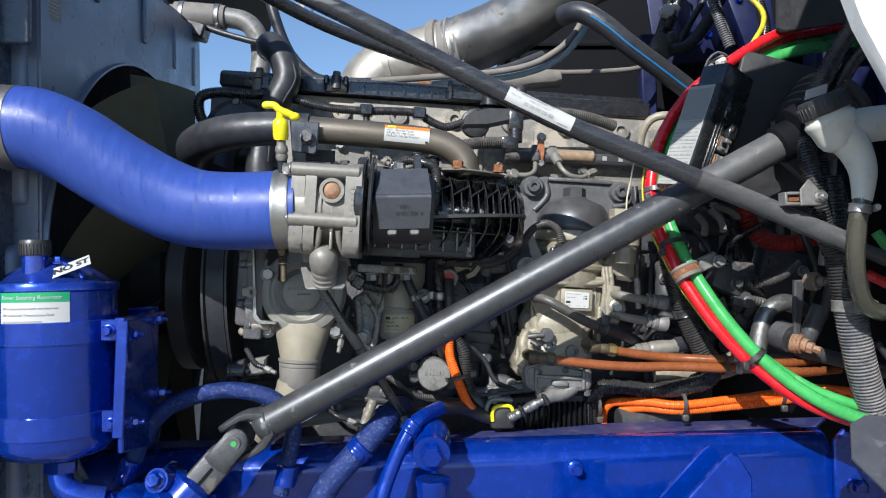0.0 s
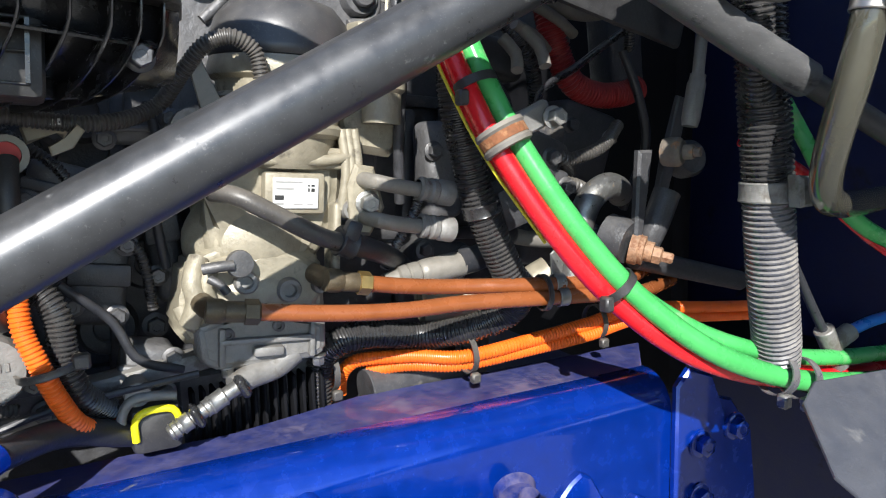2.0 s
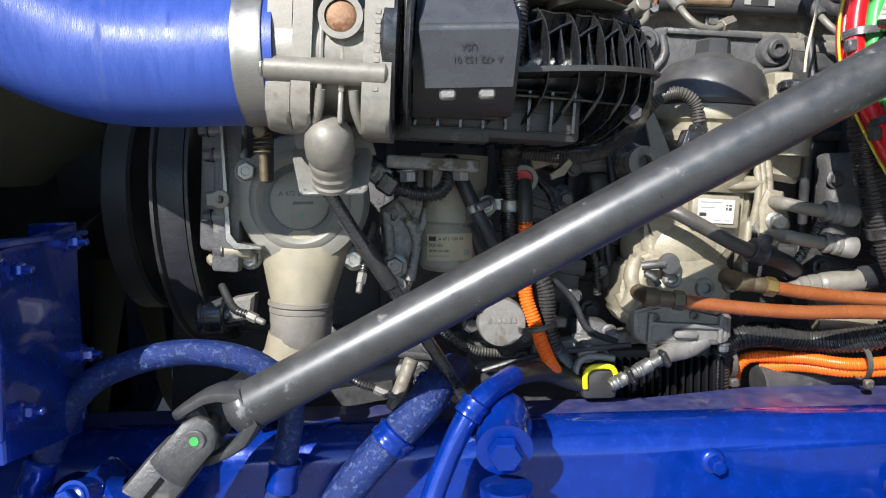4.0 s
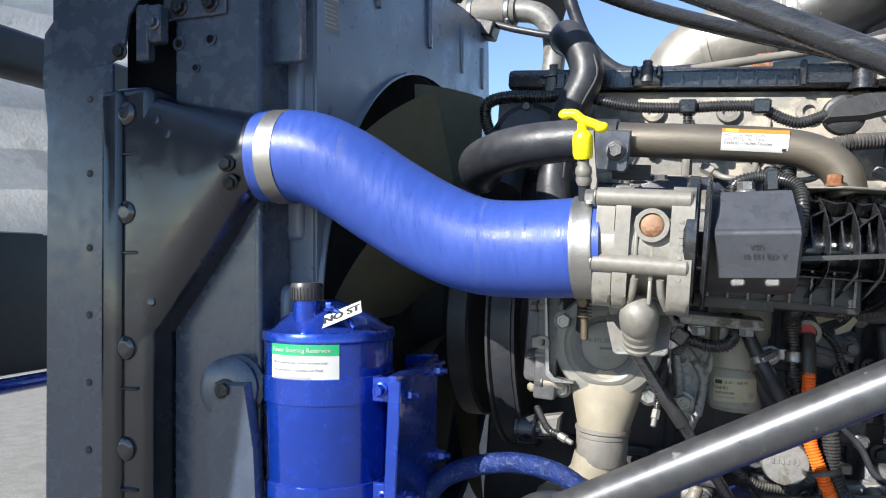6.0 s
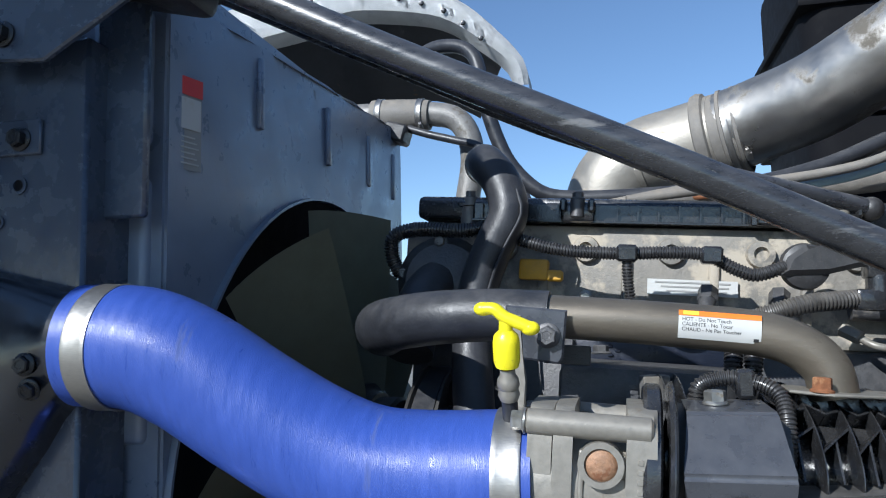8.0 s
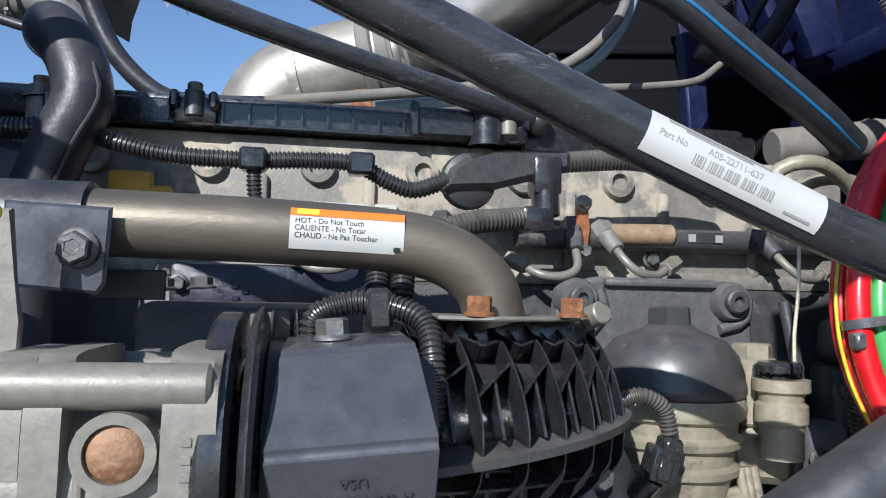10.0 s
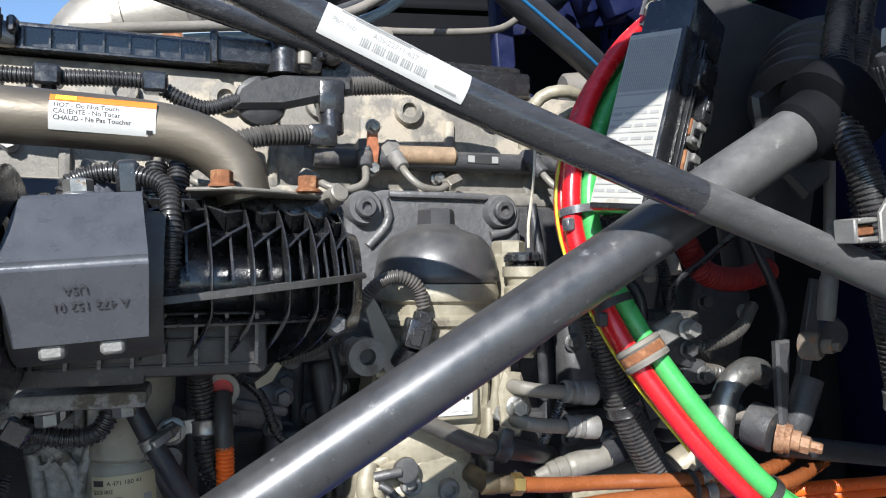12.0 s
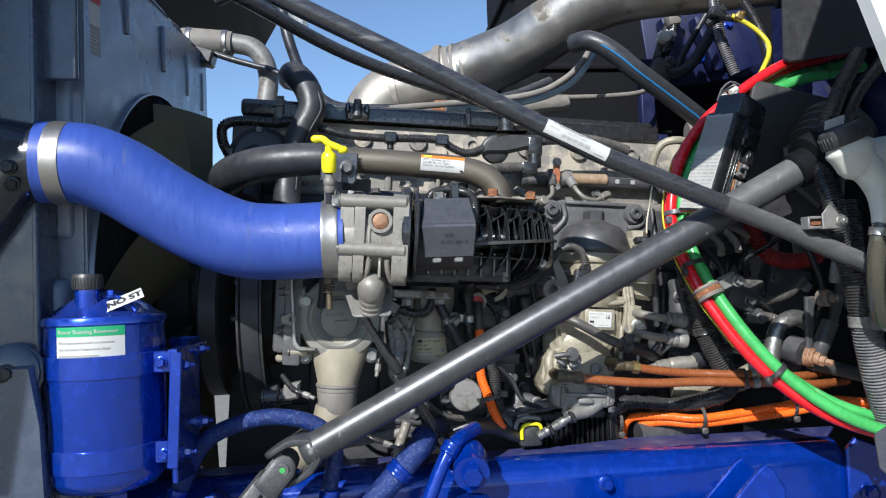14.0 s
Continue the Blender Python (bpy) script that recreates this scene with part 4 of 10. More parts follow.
for x in (-0.235, 0.108):
    bm = B()
    add_box(bm, eng(x, 1.955, 0.196), (0.048, 0.026, 0.030), ENG, 0.006, 2)
    add_box(bm, eng(x - 0.02, 1.945, 0.205), (0.010, 0.02, 0.02), ENG, 0.003)
    add_box(bm, eng(x + 0.02, 1.945, 0.205), (0.010, 0.02, 0.02), ENG, 0.003)
    part("bolt_pocket", bm, M_plastic, cover)
    bm = B()
    add_cyl(bm, eng(x, 1.945, 0.188), eng(x, 1.945, 0.214), 0.0105, None, 18)
    add_hex(bm, eng(x, 1.945, 0.214), EZ, 0.008, 0.009)
    part("cover_bolt", bm, M_cast if x > 0 else M_darkbolt, cover)

# fuel rail and injector pipes
fr = thing("fuel_rail", (0.25, 1.95, 1.55), "dusty grey fuel rail with rusted pipe nuts", "fuel rail")
bm = B()
add_cyl(bm, eng(0.12, 1.948, 0.074), eng(0.62, 1.948, 0.080), 0.0135, None, 20)
part("tube", bm, M_iron, fr)
bm = B()
add_box(bm, eng(0.345, 1.936, 0.079), (0.046, 0.004, 0.014), ENG, 0.003)
part("data_plate", bm, M_ink, fr)
for x in (0.328, 0.362):
    bm = B()
    add_box(bm, eng(x, 1.9335, 0.079), (0.009, 0.001, 0.009), ENG, 0)
    part("print_block", bm, M_greyink, fr)
bm = B()
add_cyl(bm, eng(0.222, 1.940, 0.080), eng(0.308, 1.940, 0.082), 0.0125, None, 18, 0.004)
part("sleeve", bm, surface("tan_sleeve", (0.34, 0.235, 0.145), 0.55, 0.1, (120, 0.3), wear=(50, (0.22, 0.10, 0.05), 0.3), dust=(TAN, 0.3), bump=(260, 0.1)), fr, "tan rusty sleeve")


def injector_pipe(pts, nut_at):
    bm = B()
    add_tube(bm, pts, 0.0048, 10, 0.006)
    part("pipe", bm, M_cast, fr)
    bm = B()
    a, b = Vector(pts[0]), Vector(pts[1])
    add_cyl(bm, a - (b - a).normalized() * 0.02, a + (b - a).normalized() * 0.008, 0.0115, 0.0095, 12)
    add_cyl(bm, a - (b - a).normalized() * 0.038, a - (b - a).normalized() * 0.016, 0.0135, None, 6)
    part("nut", bm, M_greycast if nut_at else M_iron, fr)
    bm = B()
    a, b = Vector(pts[-1]), Vector(pts[-2])
    add_cyl(bm, a + (a - b).normalized() * 0.022, a - (a - b).normalized() * 0.004, 0.0095, 0.009, 6)
    part("end_nut", bm, M_cast, fr)


for x0, tan in ((0.228, True), (0.425, False)):
    injector_pipe([eng(x0, 1.925, 0.066), eng(x0 + 0.006, 1.910, 0.050), eng(x0 + 0.022, 1.905, 0.036), eng(x0 + 0.048, 1.915, 0.034), eng(x0 + 0.064, 1.925, 0.042)], tan)
for x0 in (0.182, 0.03, -0.06):
    injector_pipe([eng(x0, 1.925, 0.064), eng(x0 - 0.004, 1.905, 0.040), eng(x0 - 0.020, 1.90, 0.030), eng(x0 - 0.045, 1.90, 0.030), eng(x0 - 0.062, 1.915, 0.040)], False)
bm = B()
add_prism(bm, [(-0.006, -0.032), (0.006, -0.032), (0.008, 0.0), (0.006, 0.034), (-0.006, 0.034), (-0.008, 0.0)], eng(0.193, 1.935, 0.085), EX, EZ, 0.006, 0.002)
part("copper_strap", bm, M_copper, fr, "rusty copper-coloured strap")
for dz in (-0.026, 0.028):
    bm = B()
    add_hex(bm, eng(0.193, 1.930, 0.085 + dz), -Y, 0.0075, 0.010)
    part("strap_bolt", bm, M_zinc, fr)

# ---- charge air hose ----
hose = thing("charge_air_hose", (-0.45, 1.52, 1.36), "blue silicone charge air hose with steel band clamps", "hose")
HP = [(-0.664, 1.498, 1.545), (-0.642, 1.50, 1.544), (-0.598, 1.50, 1.540), (-0.552, 1.508, 1.519), (-0.498, 1.52, 1.482), (-0.443, 1.53, 1.449),
      (-0.392, 1.536, 1.429), (-0.338, 1.540, 1.424), (-0.274, 1.54, 1.425), (-0.242, 1.54, 1.425)]
bm = B()
add_tube(bm, HP, 0.0575, 48, 0.004)
for vert in bm.verts:
    s = vert.co.x * 1000
    n_ = Vector((vert.co.x, 1.52, 1.48)) - vert.co
    vert.co += n_.normalized() * (0.00010 * math.sin(s * 1.6) + 0.0006 * noise.noise(vert.co * 14))
part("sleeve", bm, M_silicone, hose)
for p, d, s in (((-0.632, 1.50, 1.543), (1, 0, -0.03), (0.2, 0.75, 0.6)), ((-0.262, 1.54, 1.425), (1, 0, 0.0), (-0.1, 0.3, -1))):
    bm = B()
    add_band(bm, p, d, 0.0580, 0.024, 0.0012)
    clamp = part("band_clamp", bm, M_steel, hose, "bright steel band clamp")
    u = Vector(s).normalized()
    q = Vector(p) + u * 0.066
    bm = B()
    add_cyl(bm, q - Vector((0, 0.016, 0)), q + Vector((0, 0.012, 0)), 0.006, None, 14)
    for i in range(5):
        add_lathe(bm, q - Z * (0.004 * i), -Z, [(0.004, 0), (0.009, 0.0008), (0.009, 0.0016), (0.004, 0.0024)], 16)
    add_cyl(bm, q - Z * 0.012, q - Z * 0.045, 0.0045, None, 12)
    part("clamp_screw", bm, M_dirtybrass, clamp)

# ---- throttle body ----
thr = thing("throttle_body", (-0.20, 1.55, 1.35), "cast aluminium throttle housing with rusty plug", "throttle body")
TC = Vector((-0.202, 1.545, 1.423))


def slab_outline(ry, rz, n=48, power=5.5):
    """A rounded square outline."""
    out = []
    for k in range(n):
        a = 2 * math.pi * k / n
        ca, sa = math.cos(a), math.sin(a)
        out.append((math.copysign(abs(ca) ** (2 / power), ca) * ry, math.copysign(abs(sa) ** (2 / power), sa) * rz))
    return out


bm = B()
add_lathe(bm, TC - EX * 0.046, EX, [(0.046, 0), (0.0565, 0), (0.0575, 0.003), (0.0575, 0.030), (0.0535, 0.034), (0.0525, 0.078), (0.058, 0.082), (0.046, 0.104)], 56)
part("bore", bm, M_cast, thr)
for x0, w, ry, rz in ((-0.045, 0.0195, 0.056, 0.066), (-0.0245, 0.0155, 0.058, 0.067), (0.032, 0.023, 0.060, 0.069)):
    bm = B()
    add_prism(bm, slab_outline(ry, rz), TC + EX * x0, EY, EZ, w, 0.003)
    part("flange", bm, M_cast, thr)
for sy, sz in ((-0.0505, 0.053), (-0.0530, -0.0175), (0.050, 0.050), (0.050, -0.050)):
    c = TC + EY * sy + EZ * sz
    bm = B()
    add_cyl(bm, c - EX * 0.047, c + EX * 0.052, 0.0105, None, 20, 0.002)
    part("bolt_sleeve", bm, M_cast, thr)
    bm = B()
    add_hex(bm, c - EX * 0.047, -EX, 0.0080, 0.010)
    part("bolt", bm, M_zinc, thr)
PL = TC + Vector((0.015, -0.054, 0.024))
bm = B()
add_box(bm, TC + EX * 0.015 + EY * -0.0440 + EZ * 0.006, (0.0055, 0.018, 0.080), ENG, 0.002, 2)
add_box(bm, TC + EX * 0.015 + EY * -0.0460 - EZ * 0.046, (0.0045, 0.016, 0.026), ENG, 0.002, 2)
add_box(bm, TC + EX * 0.022 + EY * -0.0490 + EZ * 0.024, (0.022, 0.012, 0.020), ENG, 0.004, 2)
add_box(bm, TC + EX * -0.002 + EY * -0.0485 + EZ * 0.0, (0.0045, 0.014, 0.070), ENG, 0.002, 2)
add_ring(bm, PL + Y * 0.012, -Y, 0.0128, 0.0178, 0.018, 36)
part("ribs", bm, M_cast, thr)
bm = B()
for k in (-1, 1):
    add_tube(bm, [TC + EX * (0.012 + 0.013 * k) + EY * -0.055 - EZ * 0.032, TC + EX * (0.012 + 0.015 * k) + EY * -0.050 - EZ * 0.048, TC + EX * (0.012 + 0.021 * k) + EY * -0.038 - EZ * 0.063], 0.0040, 10, 0.005)
part("belly_ribs", bm, M_cast, thr)
bm = B()
add_lathe(bm, PL - Y * 0.002, -Y, [(0, 0), (0.0129, 0), (0.0122, 0.001), (0.0100, 0.0030), (0.004, 0.0036), (0, 0.0036)], 28)
part("plug", bm, M_rusttan, thr, "rusty core plug")
for i in range(9):
    bm = B()
    add_box(bm, TC + EX * 0.0430 + EY * -0.0600 + EZ * (-0.030 + 0.0075 * i), (0.0045, 0.0012, 0.0042), ENG, 0.0004)
    part("cast_mark", bm, M_cast, thr)

# bracket of the cross pipe
pb = thing("pipe_bracket", (-0.25, 1.56, 1.472), "bent steel bracket bolted to the throttle housing", "bracket")
bm = B()
add_prism(bm, [(-0.009, 0.0), (0.008, 0.0), (0.009, 0.035), (0.004, 0.060), (0.001, 0.095), (-0.008, 0.095), (-0.010, 0.050)], (-0.2640, 1.572, 1.470), EX, EZ, 0.005, 0.0015)
add_box(bm, (-0.2635, 1.552, 1.472), (0.018, 0.036, 0.006), ENG, 0.002)
part("strap", bm, M_cast, pb)
bm = B()
add_hex(bm, (-0.262, 1.530, 1.474), (0.0, -1, 0.1), 0.0085, 0.010)
part("bolt", bm, M_zinc, pb)

# ---- cross pipe with hot-surface label ----
PA = [eng(-0.245, 1.64, 0.046), eng(-0.12, 1.64, 0.044), eng(-0.045, 1.64, 0.040), eng(-0.010, 1.64, 0.031), eng(0.014, 1.64, 0.012), eng(0.022, 1.64, -0.014)]
pipe = thing("crossover_pipe", (-0.1, 1.64, 1.49), "heat-tinted steel air pipe with hot-surface warning label", "pipe")
bm = B()
add_tube(bm, PA, 0.0215, 32, 0.005)
part("tube", bm, M_pipe, pipe)
bm = B()
add_prism(bm, [(-0.045, -0.030), (-0.012, -0.046), (0.03, -0.030), (0.062, 0.0), (0.06, 0.03), (-0.04, 0.03)], eng(0.022, 1.64, -0.011), EX, EY, 0.003, 0.001)
part("flange", bm, M_cast, pipe)
for x, y, m in ((0.003, 1.606, M_rust), (0.070, 1.62, M_rust)):
    bm = B()
    add_hex(bm, eng(x, y, -0.008), EZ, 0.0085, 0.011, 1.2)
    part("flange_bolt", bm, m, pipe, "rusty hexagon bolt")
bm = B()
add_prism(bm, [(-0.046, -0.026), (0.008, -0.030), (0.012, -0.024), (0.014, 0.022), (-0.046, 0.024)], (-0.232, 1.612, 1.548), EX, EZ, 0.004, 0.002)
part("clip_plate", bm, M_box, pipe)
bm = B()
add_hex(bm, (-0.236, 1.607, 1.545), -Y, 0.0098, 0.009, 1.25)
part("clip_bolt", bm, M_darkbolt, pipe)
bm = B()
add_tube(bm, [eng(-0.240, 1.64, 0.046), eng(-0.30, 1.643, 0.044), eng(-0.36, 1.655, 0.038), eng(-0.41, 1.685, 0.030), eng(-0.45, 1.74, 0.022), eng(-0.47, 1.81, 0.016)], 0.0255, 24, 0.008, r_end=0.034)
part("rubber_elbow", bm, M_rubber, pipe, "black rubber elbow hose")
AX = (eng(-0.1, 1.64, 0.0435), (eng(-0.05, 1.64, 0.0418) - eng(-0.15, 1.64, 0.0445)).normalized(), 0.0215)
lab_u = AX[1]
lab_v = Vector((0, -1, 0)).cross(lab_u) * -1
lab_v = lab_v if lab_v.z > 0 else -lab_v
lab_o = AX[0] - Y * 0.0215 - lab_u * 0.018 - lab_v * 0.012
bm = B()
add_patch(bm, lab_o, lab_u, lab_v, 0.073, 0.027, AX)
lab = part("warning_label", bm, M_white, pipe, "white hot-surface label with orange header")
bm = B()
add_patch(bm, lab_o + lab_v * 0.0215, lab_u, lab_v, 0.073, 0.0055, AX, 0.0009)
part("label_header", bm, M_orangeink, lab)
bm = B()
add_patch(bm, lab_o + lab_v * 0.0222 + lab_u * 0.004, lab_u, lab_v, 0.014, 0.004, AX, 0.0014)
part("label_symbol", bm, M_yellowink, lab)
for i, words in enumerate(("HOT - Do Not Touch", "CALIENTE - No Tocar", "CHAUD - Ne Pas Toucher")):
    lettering("text_line", words, 0.0048, lab_o + lab_u * 0.003 + lab_v * (0.0168 - 0.0046 * i), lab_u, lab_v, M_ink, lab, AX, 0.0008)
bm = B()
add_patch(bm, lab_o + lab_u * 0.0665 + lab_v * 0.0018, lab_u, lab_v, 0.0045, 0.003, AX, 0.0009, 3)
part("label_mark", bm, M_ink, lab)

# ---- intake manifold: black ribbed plastic ----
man = thing("intake_manifold", (-0.0, 1.64, 1.34), "black ribbed plastic intake manifold", "intake manifold")
MC = Vector((0.0, 1.700, 1.418))


def man_front(x):
    """How far the manifold stands out towards the viewer at x: full at its inlet, falling away to its rounded rear end."""
    f = max(0.0, min(1.0, (x + 0.06) / 0.188))
    return 0.146 * math.sqrt(max(0.0, 1 - f ** 2.3))


def man_tall(x):
    return 0.074 - 0.016 * max(0.0, (x - 0.06) / 0.06) ** 2


bm = B()
rings = []
for i in range(25):
    x = -0.135 + 0.252 * i / 24
    fy, fz = max(0.004, man_front(x) * 0.76), max(0.02, man_tall(x) * 0.74)
    rings.append([bm.verts.new(MC + EX * x + EY * (math.cos(a) * (fy if math.cos(a) < 0 else 0.07)) + EZ * math.sin(a) * fz) for a in (2 * math.pi * k / 36 for k in range(36))])
for a, b in zip(rings, rings[1:]):
    for k in range(36):
        bm.faces.new((a[k], a[(k + 1) % 36], b[(k + 1) % 36], b[k]))
bm.faces.new(rings[0][::-1])
bm.faces.new(rings[-1])
part("barrel", bm, M_plastic, man)
RIB_X = (-0.042, -0.010, 0.019, 0.045, 0.068, 0.086, 0.102)


def man_point(x, ang, share):
    """A point on the manifold at x, at an angle round it, at a share of its full section."""
    lean = -0.018 * max(0.0, 1 - ang / 170) - 0.055 * max(0.0, (ang - 195) / 75) ** 1.4 * min(1.0, max(0.0, (x + 0.11) / 0.06))
    ang = radians(ang)
    fy = man_front(x) if math.cos(ang) < 0 else 0.05
    return MC + EX * (x + lean) + (EY * math.cos(ang) * fy + EZ * math.sin(ang) * man_tall(x)) * share


for x in (-0.128, -0.112, *RIB_X):
    bm = B()
    ring = [[bm.verts.new(man_point(x, 70 + 204 * i / 34, k) + EX * e) for k, e in ((0.70, -0.0014), (0.985, -0.0011), (1.0, -0.0005), (1.0, 0.0005), (0.985, 0.0011), (0.70, 0.0014))] for i in range(35)]
    for a, b in zip(ring, ring[1:]):
        for k in range(5):
            bm.faces.new((a[k], a[k + 1], b[k + 1], b[k]))
    bm.faces.new(ring[0])
    bm.faces.new(ring[-1][::-1])
    part("rib", bm, M_plastic, man)


def man_web(xa, ang_a, xb, ang_b, share):
    """A thin plate standing between two ribs."""
    bm = B()
    quad = [man_point(x, ang, k) for x, ang, k in ((xa, ang_a, 0.72), (xb, ang_b, 0.72), (xb, ang_b, share), (xa, ang_a, share))]
    n = (quad[1] - quad[0]).cross(quad[3] - quad[0]).normalized() * 0.0009
    lo, hi = [bm.verts.new(p - n) for p in quad], [bm.verts.new(p + n) for p in quad]
    bm.faces.new(lo)
    bm.faces.new(hi[::-1])
    for k in range(4):
        bm.faces.new((lo[k], lo[(k + 1) % 4], hi[(k + 1) % 4], hi[k]))
    return bm


# horizontal rim
bm = B()
outline = [(x, -man_front(x) - 0.010) for x in (-0.135 + 0.0125 * i for i in range(21))] + [(0.125, 0.0), (-0.135, 0.0)]
add_prism(bm, outline, MC + Z * -0.008, Vector((1, 0, 0.03)), EY, 0.005, 0.0012)
part("rim", bm, M_rim, man)
# slanted webs and posts above the rim, level webs below it
for i, (xa, xb) in enumerate(zip((-0.066,) + RIB_X, RIB_X)):
    mid = (xa + xb) / 2
    for (x0, a0), (x1, a1) in (((xa, 158), (mid, 149)), ((mid, 149), (xb, 141)), ((xa, 122), (mid, 131)), ((mid, 131), (xb, 127)), ((xa, 104), (xb, 112))):
        part("web", man_web(x0, a0, x1, a1, 0.985), M_plastic, man)
    for a0, a1 in ((177, 149), (131, 108)):
        part("post", man_web(mid, a0, mid, a1, 0.965), M_plastic, man)
    for ang in (204, 246):
        part("lower_web", man_web(xa, ang, xb, ang, 0.95), M_plastic, man)

# port tower under the pipe flange
bm = B()
add_box(bm, eng(0.040, 1.672, -0.034), (0.105, 0.050, 0.048), ENG, 0.006, 2)
add_box(bm, eng(0.096, 1.70, -0.035), (0.03, 0.05, 0.05), ENG, 0.008, 2)
part("port_tower", bm, M_plastic, man)
bm = B()
add_cyl(bm, eng(0.088, 1.672, -0.016), eng(0.100, 1.640, -0.004), 0.0085, None, 16)
part("sensor_tip", bm, M_cast, man)
M_dustplastic = surface("dust_caked_plastic", (0.034, 0.034, 0.035), 0.42, 0, (60, 0.25), wear=(18, (0.13, 0.12, 0.105), 0.30), dust=((0.26, 0.24, 0.21), 0.35), bump=(220, 0.10))
# lower skirt
bm = B()
add_box(bm, eng(-0.045, 1.645, -0.125), (0.165, 0.085, 0.050), ENG, 0.006, 2)
part("skirt", bm, M_dustplastic, man, "dusty stepped skirt")
for c, sz in (((-0.108, 1.605, 1.384), (0.112, 0.040, 0.018)), ((-0.112, 1.622, 1.363), (0.104, 0.040, 0.018))):
    bm = B()
    add_box(bm, c, sz, ENG, 0.003, 2)
    part("skirt_step", bm, M_dustplastic, man)
for z, d in ((-0.103, 0.112), (-0.122, 0.104), (-0.141, 0.100)):
    bm = B()
    add_box(bm, eng(-0.050, 1.645, z), (0.160, d - 0.012, 0.0022), ENG, 0.0008)
    part("skirt_rib", bm, M_dustplastic, man)
for i in range(8):
    bm = B()
    add_box(bm, eng(-0.122 + 0.0215 * i, 1.640, -0.122), (0.0026, 0.094, 0.038), ENG, 0)
    part("skirt_web", bm, M_plastic, man)
bm = B()
add_hex(bm, eng(0.094, 1.635, -0.115), -Y, 0.008, 0.014)
part("bolt", bm, M_darkbolt, man)
# mating flange rings towards the throttle
for x, r, w in ((-0.157, 0.0730, 0.015), (-0.137, 0.076, 0.006)):
    bm = B()
    add_lathe(bm, Vector((0, 1.555, 1.420)) + EX * x, EX, [(0.045, 0), (r - 0.003, 0), (r, 0.003), (r, w - 0.002), (r - 0.004, w), (0.045, w)], 44)
    part("coupling_ring", bm, M_plastic, man)
bm = B()
add_lathe(bm, Vector((0, 1.580, 1.420)) - EX * 0.13, EX, [(0.056, 0), (0.054, 0.03), (0.052, 0.06), (0.05, 0.09)], 36, flat=1.0)
part("inlet_collar", bm, M_dustplastic, man)

# ---- bent steel cover over the actuator ----
cov = thing("actuator_cover", (-0.085, 1.53, 1.39), "dark grey painted bent steel cover with stamped marks", "cover")
sec = [(1.600, 1.486, -0.117, -0.050), (1.530, 1.483, -0.118, -0.049), (1.490, 1.439, -0.126, -0.045), (1.506, 1.392, -0.122, -0.049)]
bm = B()
outer = [[bm.verts.new((x0 + (x1 - x0) * k / 6, y, z)) for k in range(7)] for y, z, x0, x1 in sec]
for a, b in zip(outer, outer[1:]):
    for k in range(6):
        bm.faces.new((a[k], a[k + 1], b[k + 1], b[k]))
bmesh.ops.recalc_face_normals(bm, faces=bm.faces)
bends = [e for e in bm.edges if any(all(v in row for v in e.verts) for row in outer[1:3])]
bmesh.ops.bevel(bm, geom=bends, offset=0.0035, segments=3, affect="EDGES")
bmesh.ops.solidify(bm, geom=bm.faces[:], thickness=0.0028)
part("sheet", bm, M_box, cov)
for side in (-0.1165, -0.052):
    bm = B()
    add_prism(bm, [(1.600, 1.481), (1.533, 1.478), (1.500, 1.439), (1.512, 1.402), (1.53, 1.395), (1.60, 1.395)], (side, 0, 0), Y, Z, 0.002, 0)
    part("cheek", bm, M_box, cov)
bm = B()
add_hex(bm, (-0.091, 1.570, 1.485), Z, 0.0095, 0.010, 1.15)
part("top_bolt", bm, M_zinc, cov)
for x in (-0.103, -0.070):
    bm = B()
    add_box(bm, (x, 1.516, 1.388), (0.014, 0.014, 0.010), FLAT, 0.002)
    part("lower_nut", bm, M_greycast, cov)
for words, x, z in (("USA", -0.079, 1.426), ("A 472 152 01", -0.058, 1.4165)):
    lettering("stamped_mark", words, 0.0075, Vector((x, 1.490 + (1.439 - z) * 0.34, z)), -X, Vector((0, 0.34, -1)), M_shaft, cov, None, 0.0012)

# ---- dipstick handle ----
dip = thing("dipstick", (-0.2600, 1.50, 1.42), "yellow plastic dipstick handle on a black tube", "dipstick")
bm = B()
add_tube(bm, [(-0.2770, 1.489, 1.570), (-0.2670, 1.488, 1.5695), (-0.2590, 1.488, 1.563), (-0.2490, 1.489, 1.5585), (-0.2390, 1.490, 1.554)], 0.0062, 16, 0.0025, squash=0.85)
add_ball(bm, (-0.2770, 1.489, 1.570), 0.0064, (1.2, 1, 0.9))
add_ball(bm, (-0.2385, 1.490, 1.5535), 0.0066, (1.2, 1, 0.9))
add_lathe(bm, (-0.2585, 1.489, 1.562), (-0.03, 0.25, -1), [(0.0052, 0), (0.0058, 0.010), (0.0100, 0.014), (0.0112, 0.020), (0.0110, 0.036), (0.0095, 0.041), (0, 0.041)], 22)
part("handle", bm, M_yellow, dip)
bm = B()
add_lathe(bm, (-0.2595, 1.499, 1.521), (-0.02, 0.35, -1), [(0.0065, 0), (0.0065, 0.006), (0.0088, 0.009), (0.0095, 0.015), (0.0080, 0.018), (0.0092, 0.023), (0.0075, 0.028), (0, 0.028)], 20)
part("ferrule", bm, M_cast, dip)
bm = B()
add_tube(bm, [(-0.2600, 1.509, 1.496), (-0.2610, 1.520, 1.470), (-0.2650, 1.545, 1.44), (-0.2730, 1.60, 1.40), (-0.2880, 1.66, 1.32)], 0.0068, 14)
part("tube", bm, M_rubber, dip)

